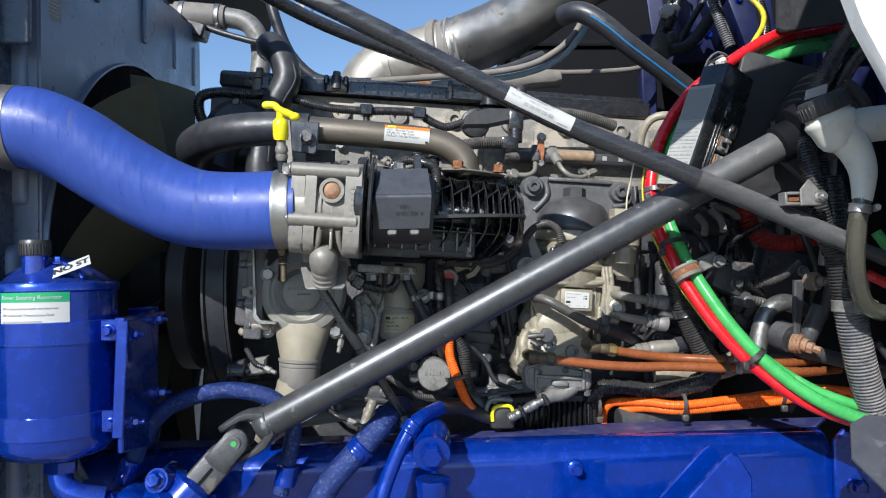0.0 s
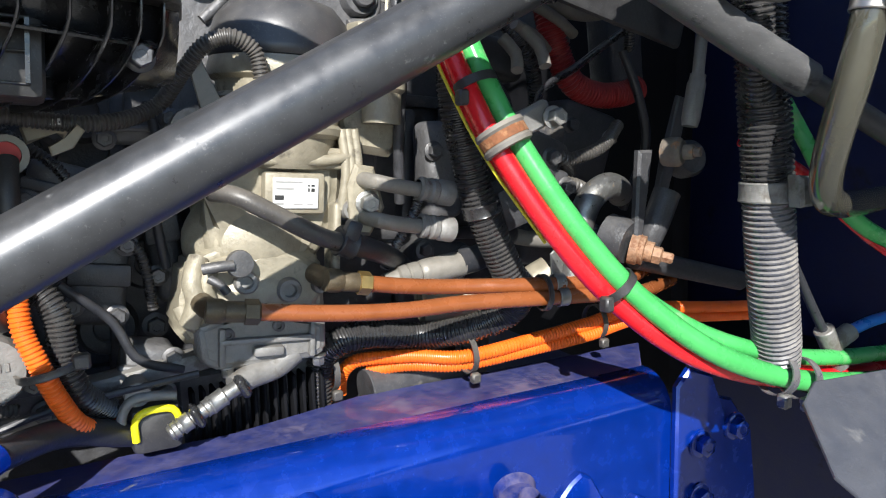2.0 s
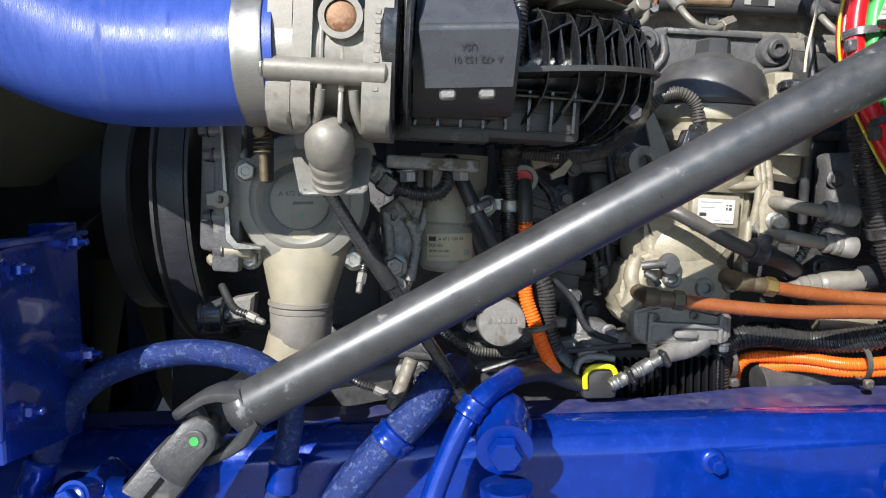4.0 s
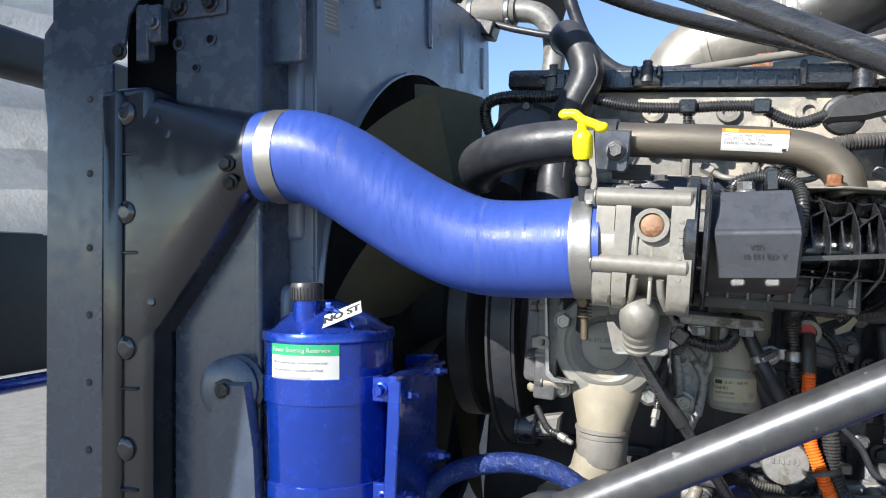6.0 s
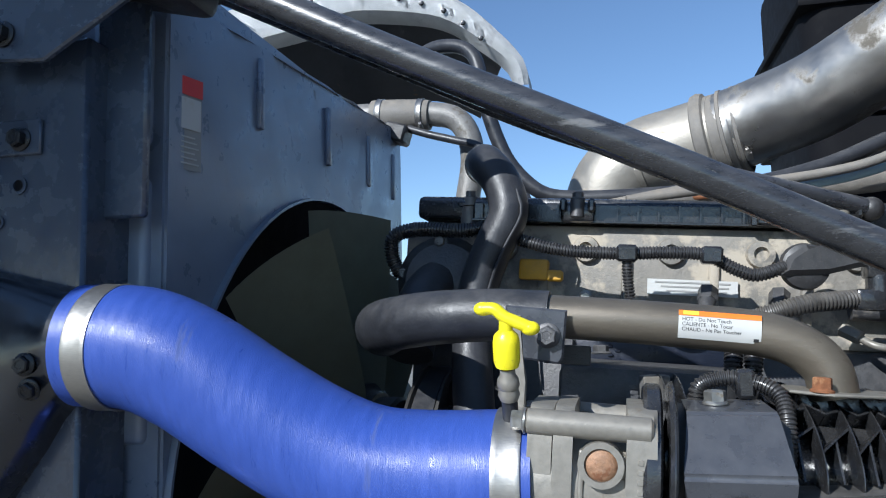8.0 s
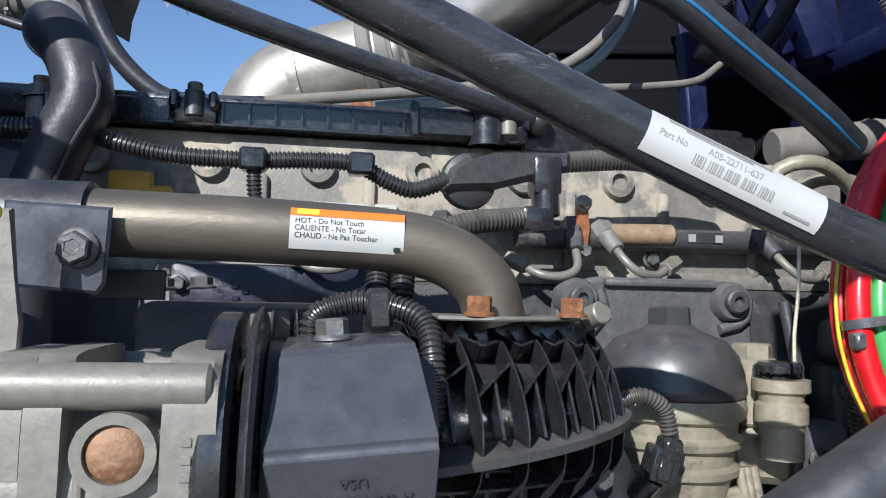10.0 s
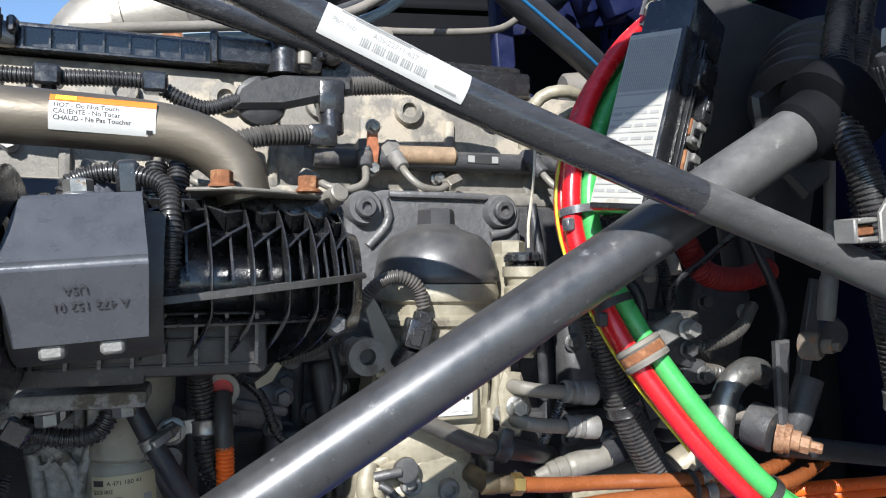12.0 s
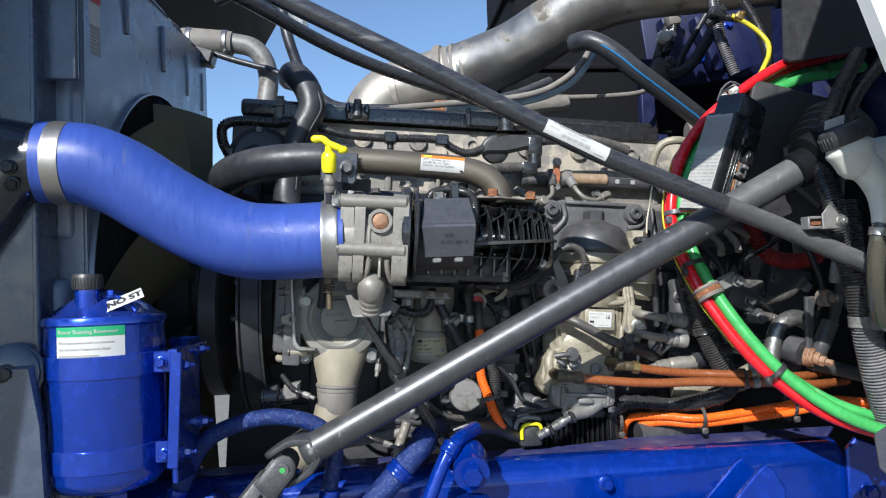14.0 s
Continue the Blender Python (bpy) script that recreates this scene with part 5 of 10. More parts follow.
M_resblue = surface("metallic_blue_paint", (0.002, 0.042, 0.40), 0.20, 0.55, (60, 0.12), wear=(14, (0.03, 0.06, 0.28), 0.10), dust=((0.20, 0.23, 0.42), 0.22), bump=(60, 0.03), coat=1.0)
# ---- power steering reservoir ----
res = thing("steering_reservoir", (-0.595, 1.545, 1.08), "glossy blue power steering fluid reservoir with printed labels", "reservoir")
RC = Vector((-0.597, 1.545, 0))
RR = 0.083
bm = B()
add_lathe(bm, RC + Z * 1.082, Z, [(0, -0.012), (0.05, -0.010), (0.072, -0.002), (RR - 0.003, 0.008), (RR, 0.014), (RR, 0.228), (RR + 0.003, 0.231), (RR + 0.003, 0.239), (RR + 0.001, 0.242), (RR - 0.008, 0.244), (0.060, 0.256), (0.034, 0.272), (0.022, 0.278), (0, 0.280)], 56)
part("body", bm, M_resblue, res)
for z in (1.254, 1.125):
    bm = B()
    add_lathe(bm, RC + Z * (z - 0.016), Z, [(RR, 0), (RR + 0.0025, 0.0005), (RR + 0.0025, 0.031), (RR, 0.032)], 56)
    part("mounting_band", bm, M_resblue, res)
cap0 = Vector((-0.604, 1.500, 1.330))
bm = B()
add_cyl(bm, cap0 - Z * 0.012, cap0 + Z * 0.035, 0.0165, None, 24)
part("filler_neck", bm, M_resblue, res)
bm = B()
add_lathe(bm, cap0 + Z * 0.032, Z, [(0, 0), (0.0185, 0), (0.0200, 0.002), (0.0200, 0.019), (0.0185, 0.022), (0, 0.0225)], 36)
cap_part = part("cap", bm, M_matt, res, "black dusty ribbed cap")
for i in range(30):
    a = 2 * math.pi * i / 30
    bm = B()
    add_box(bm, cap0 + Z * 0.041 + Vector((math.cos(a), math.sin(a), 0)) * 0.0201, (0.0012, 0.0012, 0.015), Matrix.Rotation(a, 3, "Z"), 0)
    part("grip_rib", bm, M_matt, cap_part)
bm = B()
add_hex(bm, cap0 + Vector((0.032, 0.0, 0.020)), Z, 0.006, 0.008)
add_tube(bm, [cap0 + Vector((0.03, 0, 0.024)), cap0 + Vector((0.055, 0, 0.012)), cap0 + Vector((0.066, 0.0, 0.0))], 0.003, 8)
part("chain_stud", bm, M_resblue, res)
# body label
RB = (RC, Z, RR)
lo = RC + Vector((-0.039, -RR, 1.261))
bm = B()
add_patch(bm, lo, X, Z, 0.092, 0.052, RB)
lb = part("instruction_label", bm, M_white, res, "white printed label with a green header")
bm = B()
add_patch(bm, lo + Z * 0.037, X, Z, 0.092, 0.014, RB, 0.0009)
part("label_header", bm, M_greenink, lb)
lettering("text_line", "Power Steering Reservoir", 0.0076, lo + Vector((0.0035, 0, 0.0410)), X, Z, M_white, lb, RB, 0.0016)
for i, words in enumerate(("Fill to appropriate mark on reservoir", "Use Automatic Transmission Fluid")):
    lettering("text_line", words, 0.0050, lo + Vector((0.0035, 0, 0.0270 - 0.0090 * i)), X, Z, M_greyink, lb, RB, 0.0009)
bm = B()
add_patch(bm, lo + Vector((0.0035, 0, 0.0085)), X, Z, 0.055, 0.003, RB, 0.0009)
part("print_line", bm, M_greyink, lb)
# loose tag on the sloping lid
to = Vector((-0.574, 1.480, 1.3265))
tu, tv = Vector((0.86, 0.22, 0.36)).normalized(), Vector((-0.40, 0.72, 0.52)).normalized()
bm = B()
add_patch(bm, to, tu, tv, 0.056, 0.024, None, 0.002, 4)
tag = part("lid_tag", bm, M_white, res, "white tag reading NO ST")
for k in range(4):
    lettering("text_line", "NO ST", 0.0165, to + tu * (0.005 + 0.0005 * k) + tv * 0.0065, tu, tv, M_ink, tag, None, 0.0027 + 0.0001 * k)
# strap bracket and back plate
bm = B()
add_box(bm, (-0.488, 1.500, 1.186), (0.016, 0.007, 0.165), Matrix.Rotation(0.05, 3, "Y"), 0.0015)
add_box(bm, (-0.512, 1.514, 1.254), (0.050, 0.006, 0.031), FLAT, 0.002)
add_box(bm, (-0.512, 1.514, 1.125), (0.050, 0.006, 0.031), FLAT, 0.002)
part("strap", bm, M_resblue, res)
bm = B()
add_prism(bm, [(1.502, 1.082), (1.640, 1.062), (1.658, 1.280), (1.502, 1.264)], (-0.494, 0, 0), Y, Z, 0.008, 0.002)
add_prism(bm, [(0, 0), (0.012, 0.0), (0.020, 0.155), (-0.012, 0.15)], (-0.496, 1.503, 1.266), X, Y, 0.006, 0.001)
add_box(bm, (-0.512, 1.655, 1.175), (0.045, 0.012, 0.21), FLAT, 0.003)
part("back_plate", bm, M_resblue, res)
for x, y, z in ((-0.487, 1.530, 1.246), (-0.487, 1.634, 1.261), (-0.487, 1.648, 1.142), (-0.487, 1.530, 1.120)):
    bm = B()
    add_ring(bm, (x, y, z), X, 0.0, 0.0115, 0.002, 18)
    add_hex(bm, (x + 0.002, y, z), X, 0.0075, 0.010)
    add_cyl(bm, (x + 0.008, y, z), (x + 0.022, y, z), 0.0042, None, 10)
    part("bolt", bm, M_resblue, res)
for x, z in ((-0.508, 1.254), (-0.506, 1.122)):
    bm = B()
    add_hex(bm, (x, 1.511, z), -Y, 0.0075, 0.010)
    part("bolt", bm, M_resblue, res)
bm = B()
add_tube(bm, [(-0.590, 1.545, 1.082), (-0.590, 1.540, 1.052), (-0.582, 1.535, 1.030), (-0.560, 1.535, 1.016), (-0.53, 1.545, 1.008)], 0.0165, 22, 0.006)
add_lathe(bm, (-0.590, 1.543, 1.064), (0, -0.1, -1), [(0.017, 0), (0.0235, 0.001), (0.0235, 0.016), (0.017, 0.018)], 6)
part("outlet_elbow", bm, M_resblue, res)

# ---- water pump and its elbow ----
wp = thing("water_pump", (-0.25, 1.65, 1.12), "dusty cast water pump, housing toned as shaded and elbow as sunlit", "water pump")
WC = Vector((-0.247, 1.738, 1.306))
M_teal_dot = surface("pale_green_paint", (0.10, 0.32, 0.24), 0.5, 0, (40, 0.1), bump=None)
# One dusty casting: housing colour carries the shade, elbow colour the sun.
M_pump = surface("shaded_pump_casting", (0.25, 0.243, 0.212), 0.46, 0.15, (60, 0.14), wear=(10, (0.15, 0.14, 0.115), 0.34), dust=((0.32, 0.285, 0.22), 0.22), bump=(420, 0.05))
M_elbow = surface("sunlit_dusty_elbow", (0.295, 0.262, 0.192), 0.5, 0.05, (50, 0.12), wear=(12, (0.22, 0.19, 0.13), 0.34), dust=((0.34, 0.295, 0.215), 0.3), bump=(380, 0.05))
bm = B()
add_lathe(bm, WC, -Y, [(0.072, 0), (0.0715, 0.030), (0.068, 0.038), (0.060, 0.0415), (0.055, 0.042), (0.052, 0.045), (0.047, 0.0465), (0.043, 0.0445), (0.040, 0.0415), (0.036, 0.0405), (0.0335, 0.0405), (0.0325, 0.0445), (0.031, 0.0455), (0, 0.0455)], 64)
part("housing", bm, M_pump, wp)
bm = B()
add_lathe(bm, (-0.302, 1.71, 1.338), -Y, [(0.015, 0), (0.014, 0.012), (0, 0.012)], 18)
part("boss", bm, M_pump, wp)
bm = B()
add_ring(bm, WC - Y * 0.0450, -Y, 0.0312, 0.0325, 0.0012, 56)
part("seam", bm, M_darkbolt, wp)
# Darker ring in the groove round the pump's centre disc.
bm = B()
add_ring(bm, WC - Y * 0.0405, -Y, 0.0340, 0.0400, 0.0012, 56)
part("dark_inset", bm, M_darkbolt, wp, "dark ring set in the groove")
lettering("cast_mark", "A 472 200", 0.0074, WC + Vector((-0.022, -0.0455, 0.005)), X, Z, M_darkbolt, wp, None, 0.0005)
bm = B()
add_box(bm, WC + Vector((0.004, -0.0460, -0.003)), (0.022, 0.0010, 0.0030), FLAT, 0)
part("print_line", bm, M_darkbolt, wp)
bm = B()
add_cyl(bm, WC + Vector((0.002, -0.0455, -0.016)), WC + Vector((0.002, -0.0462, -0.016)), 0.0022, None, 12, 0)
part("paint_dot", bm, M_teal_dot, wp, "pale green paint dot")
bm = B()
add_lathe(bm, (-0.246, 1.724, 1.290), (-0.085, 0.03, -1), [(0.062, 0.0), (0.0575, 0.020), (0.051, 0.038), (0.0465, 0.052), (0.0425, 0.068), (0.0385, 0.084), (0.0350, 0.098), (0.0345, 0.112)], 48)
for v in bm.verts:
    v.co.y = 1.726 + (v.co.y - 1.726) * max(0.42, min(1.0, 0.42 + 6.4 * (1.285 - v.co.z)))
part("elbow", bm, M_elbow, wp)
bm = B()
add_lathe(bm, (-0.255, 1.727, 1.193), (-0.06, 0, -1), [(0.0345, 0), (0.0370, 0.001), (0.0375, 0.005), (0.0350, 0.007), (0.0356, 0.009), (0.0356, 0.013), (0.0345, 0.014), (0.0350, 0.016), (0.0340, 0.045), (0.0325, 0.050)], 40)
part("coupling", bm, M_greyhose, wp)
bm = B()
add_tube(bm, [(-0.262, 1.727, 1.150), (-0.272, 1.727, 1.120), (-0.300, 1.735, 1.09), (-0.33, 1.745, 1.07)], 0.0325, 28, 0.006)
part("lower_elbow", bm, M_elbow, wp)
bm = B()
add_box(bm, (-0.330, 1.735, 1.240), (0.062, 0.014, 0.014), FLAT, 0.004)
part("lug", bm, M_cream, wp)
bm = B()
add_box(bm, (-0.198, 1.735, 1.238), (0.025, 0.014, 0.016), FLAT, 0.004)
part("lug", bm, M_cream, wp)
for p in ((-0.310, 1.727, 1.242), (-0.194, 1.727, 1.238), (-0.302, 1.700, 1.338)):
    bm = B()
    add_hex(bm, p, -Y, 0.0105, 0.010)
    part("bolt", bm, M_zinc, wp)

wp.location += Vector((-0.012, -0.014, -0.009))

# front gear cover at the engine's nose
gc = thing("front_cover", (-0.36, 1.9, 1.0), "grey cast front timing cover with bolted flange", "timing cover")
bm = B()
add_box(bm, (-0.345, 1.96, 1.335), (0.05, 0.52, 0.19), ENG, 0.008, 2)
add_box(bm, (-0.338, 1.695, 1.30), (0.030, 0.02, 0.16), ENG, 0.004, 2)
part("casting", bm, M_plate, gc)
for z, x0, m in ((1.374, -0.356, M_greycast), (1.347, -0.352, M_greycast), (1.281, -0.357, M_greycast), (1.243, -0.346, M_cream)):
    bm = B()
    add_cyl(bm, (x0, 1.690, z), (-0.316, 1.695, z - 0.001), 0.0068, 0.0088, 16, 0.002)
    part("bolt_boss", bm, m, gc)
    bm = B()
    add_hex(bm, (x0 + 0.001, 1.690, z), -X, 0.0070, 0.008, 1.15)
    part("bolt", bm, M_darkbolt, gc)
bm = B()
add_prism(bm, [(-0.339, 1.385), (-0.335, 1.385), (-0.334, 1.262), (-0.327, 1.252), (-0.300, 1.249), (-0.300, 1.245), (-0.330, 1.246), (-0.339, 1.256)], (0, 1.690, 0), X, Z, 0.016, 0.001)
part("gasket_edge", bm, M_zinc, gc)
bm = B()
add_ring(bm, (-0.341, 1.678, 1.300), -Y, 0.0045, 0.0095, 0.008, 20)
add_box(bm, (-0.349, 1.676, 1.300), (0.018, 0.010, 0.018), FLAT, 0.003)
part("cable_lug", bm, M_cast, gc)

# belt drive
drive = thing("belt_pulley", (-0.42, 1.95, 1.1), "black belt pulley and belt at the engine nose", "pulley")
bm = B()
add_lathe(bm, (-0.445, 1.95, 1.295), X, [(0.10, 0.02), (0.185, 0.02), (0.19, 0.0), (0.202, 0.0), (0.202, 0.004), (0.196, 0.007), (0.196, 0.038), (0.202, 0.041), (0.202, 0.045), (0.19, 0.045), (0.185, 0.03), (0.10, 0.03), (0.10, 0.05), (0, 0.05)], 56)
part("pulley", bm, M_matt, drive)
bm = B()
add_lathe(bm, (-0.437, 1.95, 1.295), X, [(0.195, 0), (0.2000, 0.001), (0.2005, 0.016), (0.2000, 0.0305), (0.195, 0.0315)], 56)
part("belt", bm, M_rubber, drive)
bm = B()
add_lathe(bm, (-0.57, 1.98, 1.335), X, [(0, 0), (0.075, 0), (0.088, 0.01), (0.088, 0.035), (0.07, 0.05), (0.055, 0.055), (0.055, 0.09), (0.04, 0.1), (0.04, 0.16), (0, 0.16)], 40)
part("fan_clutch", bm, M_matt, drive)
for i in range(20):
    a = 2 * math.pi * i / 20
    bm = B()
    add_box(bm, (-0.552, 1.98 + math.cos(a) * 0.075, 1.335 + math.sin(a) * 0.075), (0.03, 0.026, 0.004), Matrix.Rotation(a, 3, "X"), 0.001)
    part("cooling_fin", bm, M_matt, drive)
idl = thing("idler_pulley", (-0.39, 1.75, 1.12), "shiny black idler pulley with grooves", "pulley")
bm = B()
add_lathe(bm, (-0.412, 1.812, 1.150), X, [(0, 0), (0.022, 0), (0.0245, 0.002), (0.0245, 0.006), (0.0235, 0.007), (0.0235, 0.009), (0.0245, 0.010), (0.0245, 0.030), (0.0225, 0.032), (0.015, 0.033), (0.015, 0.055), (0, 0.055)], 36)
part("roller", bm, M_gloss, idl)
bm = B()
add_prism(bm, [(0, 0), (0.03, 0.004), (0.035, 0.035), (0.005, 0.03)], (-0.374, 1.822, 1.143), X, Z, 0.03, 0.004)
part("arm", bm, M_greycast, idl)

# ---- sensor dome on a bracket under the throttle ----
nub = thing("drain_valve", (-0.205, 1.57, 1.31), "silver ribbed valve cap on a steel plate", "valve")
VD = Vector((0.05, -0.62, 0.78)).normalized()
VP = Vector((-0.205, 1.562, 1.322))
bm = B()
add_lathe(bm, VP, VD, [(0.0, 0), (0.0185, 0), (0.0190, 0.004), (0.0176, 0.006), (0.0182, 0.010), (0.0190, 0.0125), (0.0176, 0.015), (0.0184, 0.020), (0.0192, 0.023), (0.0180, 0.026), (0.0206, 0.031), (0.0212, 0.042), (0.0198, 0.052), (0.0150, 0.0605), (0.007, 0.0650), (0, 0.0660)], 40)
part("cap", bm, M_cast, nub)
bm = B()
add_prism(bm, [(-0.028, -0.022), (-0.024, -0.026), (0.027, -0.026), (0.031, -0.022), (0.034, 0.022), (0.030, 0.034), (-0.038, 0.036), (-0.040, 0.028)], (-0.205, 1.572, 1.328), X, (0, 0.72, 0.69), 0.005, 0.0015)
part("plate", bm, M_greycast, nub)
bm = B()
add_prism(bm, [(-0.050, 0.09), (-0.036, 0.03), (0.035, 0.03), (0.03, 0.05), (-0.01, 0.06), (-0.03, 0.10)], (-0.203, 1.596, 1.316), X, Z, 0.005, 0.001)
part("web", bm, M_greycast, nub)
for dx in (-0.028, 0.028):
    bm = B()
    add_lathe(bm, (-0.204 + dx * 0.85, 1.5545, 1.3145), (0, -0.69, 0.72), [(0.0036, 0), (0.0036, 0.002), (0, 0.003)], 14)
    part("rivet", bm, M_zinc, nub)
nub.location += Vector((0, -0.022, -0.006))
bm = B()
dt = thing("drain_tube", (-0.07, 1.70, 1.04), "thin glossy black drain tube running down the engine side", "tube")
add_tube(bm, [(-0.232, 1.612, 1.330), (-0.197, 1.636, 1.264), (-0.162, 1.652, 1.206), (-0.11, 1.675, 1.116), (-0.07, 1.70, 1.04)], 0.0072, 16, 0.02)
part("tube", bm, M_gloss, dt)
bm = B()
add_tube(bm, [(-0.188, 1.640, 1.250), (-0.162, 1.652, 1.206)], 0.0088, 16, 0.01)
part("sleeve", bm, M_matt, dt, "matt rubber sleeve")
bm = B()
add_lathe(bm, (-0.230, 1.613, 1.327), (0.035, 0.024, -0.066), [(0.0085, 0), (0.0098, 0.001), (0.0098, 0.009), (0.0075, 0.010)], 18)
part("ferrule", bm, M_darkbolt, dt)

M_weathered = surface("weathered_alloy", (0.33, 0.325, 0.31), 0.5, 0.25, (150, 0.45), wear=(40, (0.12, 0.105, 0.085), 0.40), dust=((0.44, 0.40, 0.34), 0.35), bump=(240, 0.35))
# ---- manifold support bracket ----
sup = thing("support_bracket", (-0.12, 1.74, 1.18), "worn grey cast support bracket under the intake manifold", "bracket")
bm = B()
add_box(bm, (-0.115, 1.70, 1.333), (0.100, 0.06, 0.014), ENG, 0.004, 2)
add_box(bm, (-0.110, 1.735, 1.315), (0.014, 0.05, 0.05), ENG, 0.004, 2)
part("top_plate", bm, M_weathered, sup)
for x0, x1 in ((-0.128, -0.132), (-0.106, -0.112)):
    bm = B()
    add_prism(bm, [(x0 - 0.0035, 1.330), (x0 + 0.0035, 1.330), (x1 + 0.004, 1.285), (x1 - 0.004, 1.285)], (0, 1.775, 0), X, Z, 0.020, 0.001)
    part("rib", bm, M_weathered, sup)
bm = B()
add_prism(bm, [(-0.180, 1.283), (-0.150, 1.300), (-0.115, 1.325), (-0.102, 1.318), (-0.118, 1.275), (-0.135, 1.235), (-0.140, 1.195), (-0.150, 1.172), (-0.166, 1.168), (-0.177, 1.185), (-0.178, 1.21), (-0.172, 1.235), (-0.180, 1.262)], (0, 1.788, 0), X, Z, 0.014, 0.004)
for q in ([(-0.172, 1.770, 1.278), (-0.168, 1.770, 1.235), (-0.170, 1.770, 1.195)], [(-0.110, 1.770, 1.312), (-0.132, 1.770, 1.250), (-0.145, 1.770, 1.195)], [(-0.16, 1.770, 1.288), (-0.142, 1.770, 1.262), (-0.135, 1.770, 1.24)]):
    add_tube(bm, q, 0.0065, 10)
part("casting", bm, M_weathered, sup)
for x in (-0.142, -0.085):
    bm = B()
    add_hex(bm, (x, 1.690, 1.327), -Z, 0.0095, 0.011)
    part("bolt", bm, M_zinc, sup)
bm = B()
add_hex(bm, (-0.163, 1.768, 1.213), -Y, 0.0115, 0.010)
part("leg_bolt", bm, M_zinc, sup)
for x, z in ((-0.163, 1.272), (-0.160, 1.190)):
    bm = B()
    add_ring(bm, (x, 1.768, z), -Y, 0.005, 0.0095, 0.003, 20)
    part("eye", bm, M_weathered, sup)

# ---- small fuel filter canister ----
can = thing("fuel_filter", (-0.1, 1.84, 1.19), "cream fuel filter canister with gold label", "filter")
bm = B()
add_lathe(bm, (-0.098, 1.785, 1.205), EZ, [(0, 0), (0.032, 0), (0.037, 0.006), (0.038, 0.052), (0.0355, 0.057), (0.038, 0.06), (0.038, 0.10), (0.041, 0.105), (0.041, 0.14), (0, 0.14)], 40)
part("bowl", bm, M_can, can)
CB = (Vector((-0.098, 1.785, 1.205)), EZ, 0.038)
bm = B()
add_patch(bm, Vector((-0.126, 1.747, 1.220)), X, Z, 0.058, 0.032, CB, 0.0006)
lab = part("label", bm, M_gold, can, "gold printed label")
bm = B()
add_patch(bm, Vector((-0.123, 1.747, 1.2435)), X, Z, 0.010, 0.0052, CB, 0.0011, 4)
part("label_mark", bm, M_ink, lab)
for words, size, x, z in (("A 471 180 41", 0.0054, -0.110, 1.2440), ("ZGS 002", 0.0050, -0.123, 1.2368), ("4629-100-000", 0.0046, -0.123, 1.2302)):
    lettering("text_line", words, size, Vector((x, 1.747, z)), X, Z, M_ink, lab, CB, 0.0010)
bm = B()
add_patch(bm, Vector((-0.123, 1.747, 1.2245)), X, Z, 0.026, 0.0022, CB, 0.0011, 6)
part("print_line", bm, M_greyink, lab)
bm = B()
add_patch(bm, Vector((-0.080, 1.747, 1.2255)), X, Z, 0.007, 0.007, CB, 0.0011, 4)
part("print_block", bm, M_greyink, lab)

bh = thing("breather_hose", (-0.03, 1.74, 1.20), "dusty black rubber hose with a zinc clamp beside the fuel filter", "hose")
bm = B()
add_tube(bm, [(-0.090, 1.735, 1.334), (-0.082, 1.730, 1.314), (-0.069, 1.727, 1.284), (-0.048, 1.727, 1.240), (-0.030, 1.735, 1.205), (-0.020, 1.76, 1.18)], 0.0088, 18, 0.008)
part("tube", bm, M_rubber, bh)
bm = B()
add_band(bm, (-0.0685, 1.727, 1.283), (0.42, 0, -0.9), 0.0090, 0.010, 0.0016, (0.6, -0.8, 0.2))
part("clamp", bm, M_zinc, bh, "zinc hose clamp")

# ---- pipe clips, harness and orange lead ----
clip = thing("hose_clip", (-0.05, 1.76, 1.26), "steel and grey p-clips joining a black hose and a conduit", "clip")
bm = B()
add_band(bm, (-0.077, 1.765, 1.268), (0.4, 0, -1), 0.0125, 0.014, 0.002)
add_box(bm, (-0.058, 1.760, 1.277), (0.024, 0.006, 0.014), FLAT, 0.002)
part("grey_clip", bm, M_greycast, clip)
bm = B()
add_band(bm, (-0.0225, 1.765, 1.283), Z, 0.0130, 0.014, 0.0014)
add_box(bm, (-0.042, 1.760, 1.285), (0.022, 0.004, 0.014), FLAT, 0.001)
part("steel_clip", bm, M_steel, clip)
bm = B()
add_hex(bm, (-0.053, 1.755, 1.284), -Y, 0.010, 0.010)
part("bolt", bm, M_zinc, clip)
bm = B()
add_ring(bm, (-0.055, 1.765, 1.259), -Y, 0.004, 0.010, 0.012, 22)
part("boss", bm, M_greycast, clip)
bm = B()
add_tube(bm, [(-0.098, 1.77, 1.34), (-0.088, 1.765, 1.30), (-0.076, 1.765, 1.266), (-0.058, 1.77, 1.23), (-0.03, 1.79, 1.18), (-0.01, 1.82, 1.12)], 0.0115, 16)
single("coolant_hose", bm, M_rubber, "black rubber hose held by a clip", "hose")
bm = B()
add_tube(bm, [(-0.02, 1.73, 1.36), (-0.025, 1.76, 1.335), (-0.023, 1.765, 1.29), (-0.022, 1.765, 1.245), (0.000, 1.77, 1.21), (0.017, 1.765, 1.182), (0.020, 1.765, 1.14), (0.029, 1.77, 1.108), (0.05, 1.80, 1.08)], 0.0120, 14, rib=(0.0042, 0.0017))
single("conduit", bm, M_loom, "black corrugated wiring conduit", "conduit", "wiring conduits")
lead = thing("orange_lead", (0.0, 1.75, 1.05), "orange corrugated cable with a black boot", "cable")
bm = B()
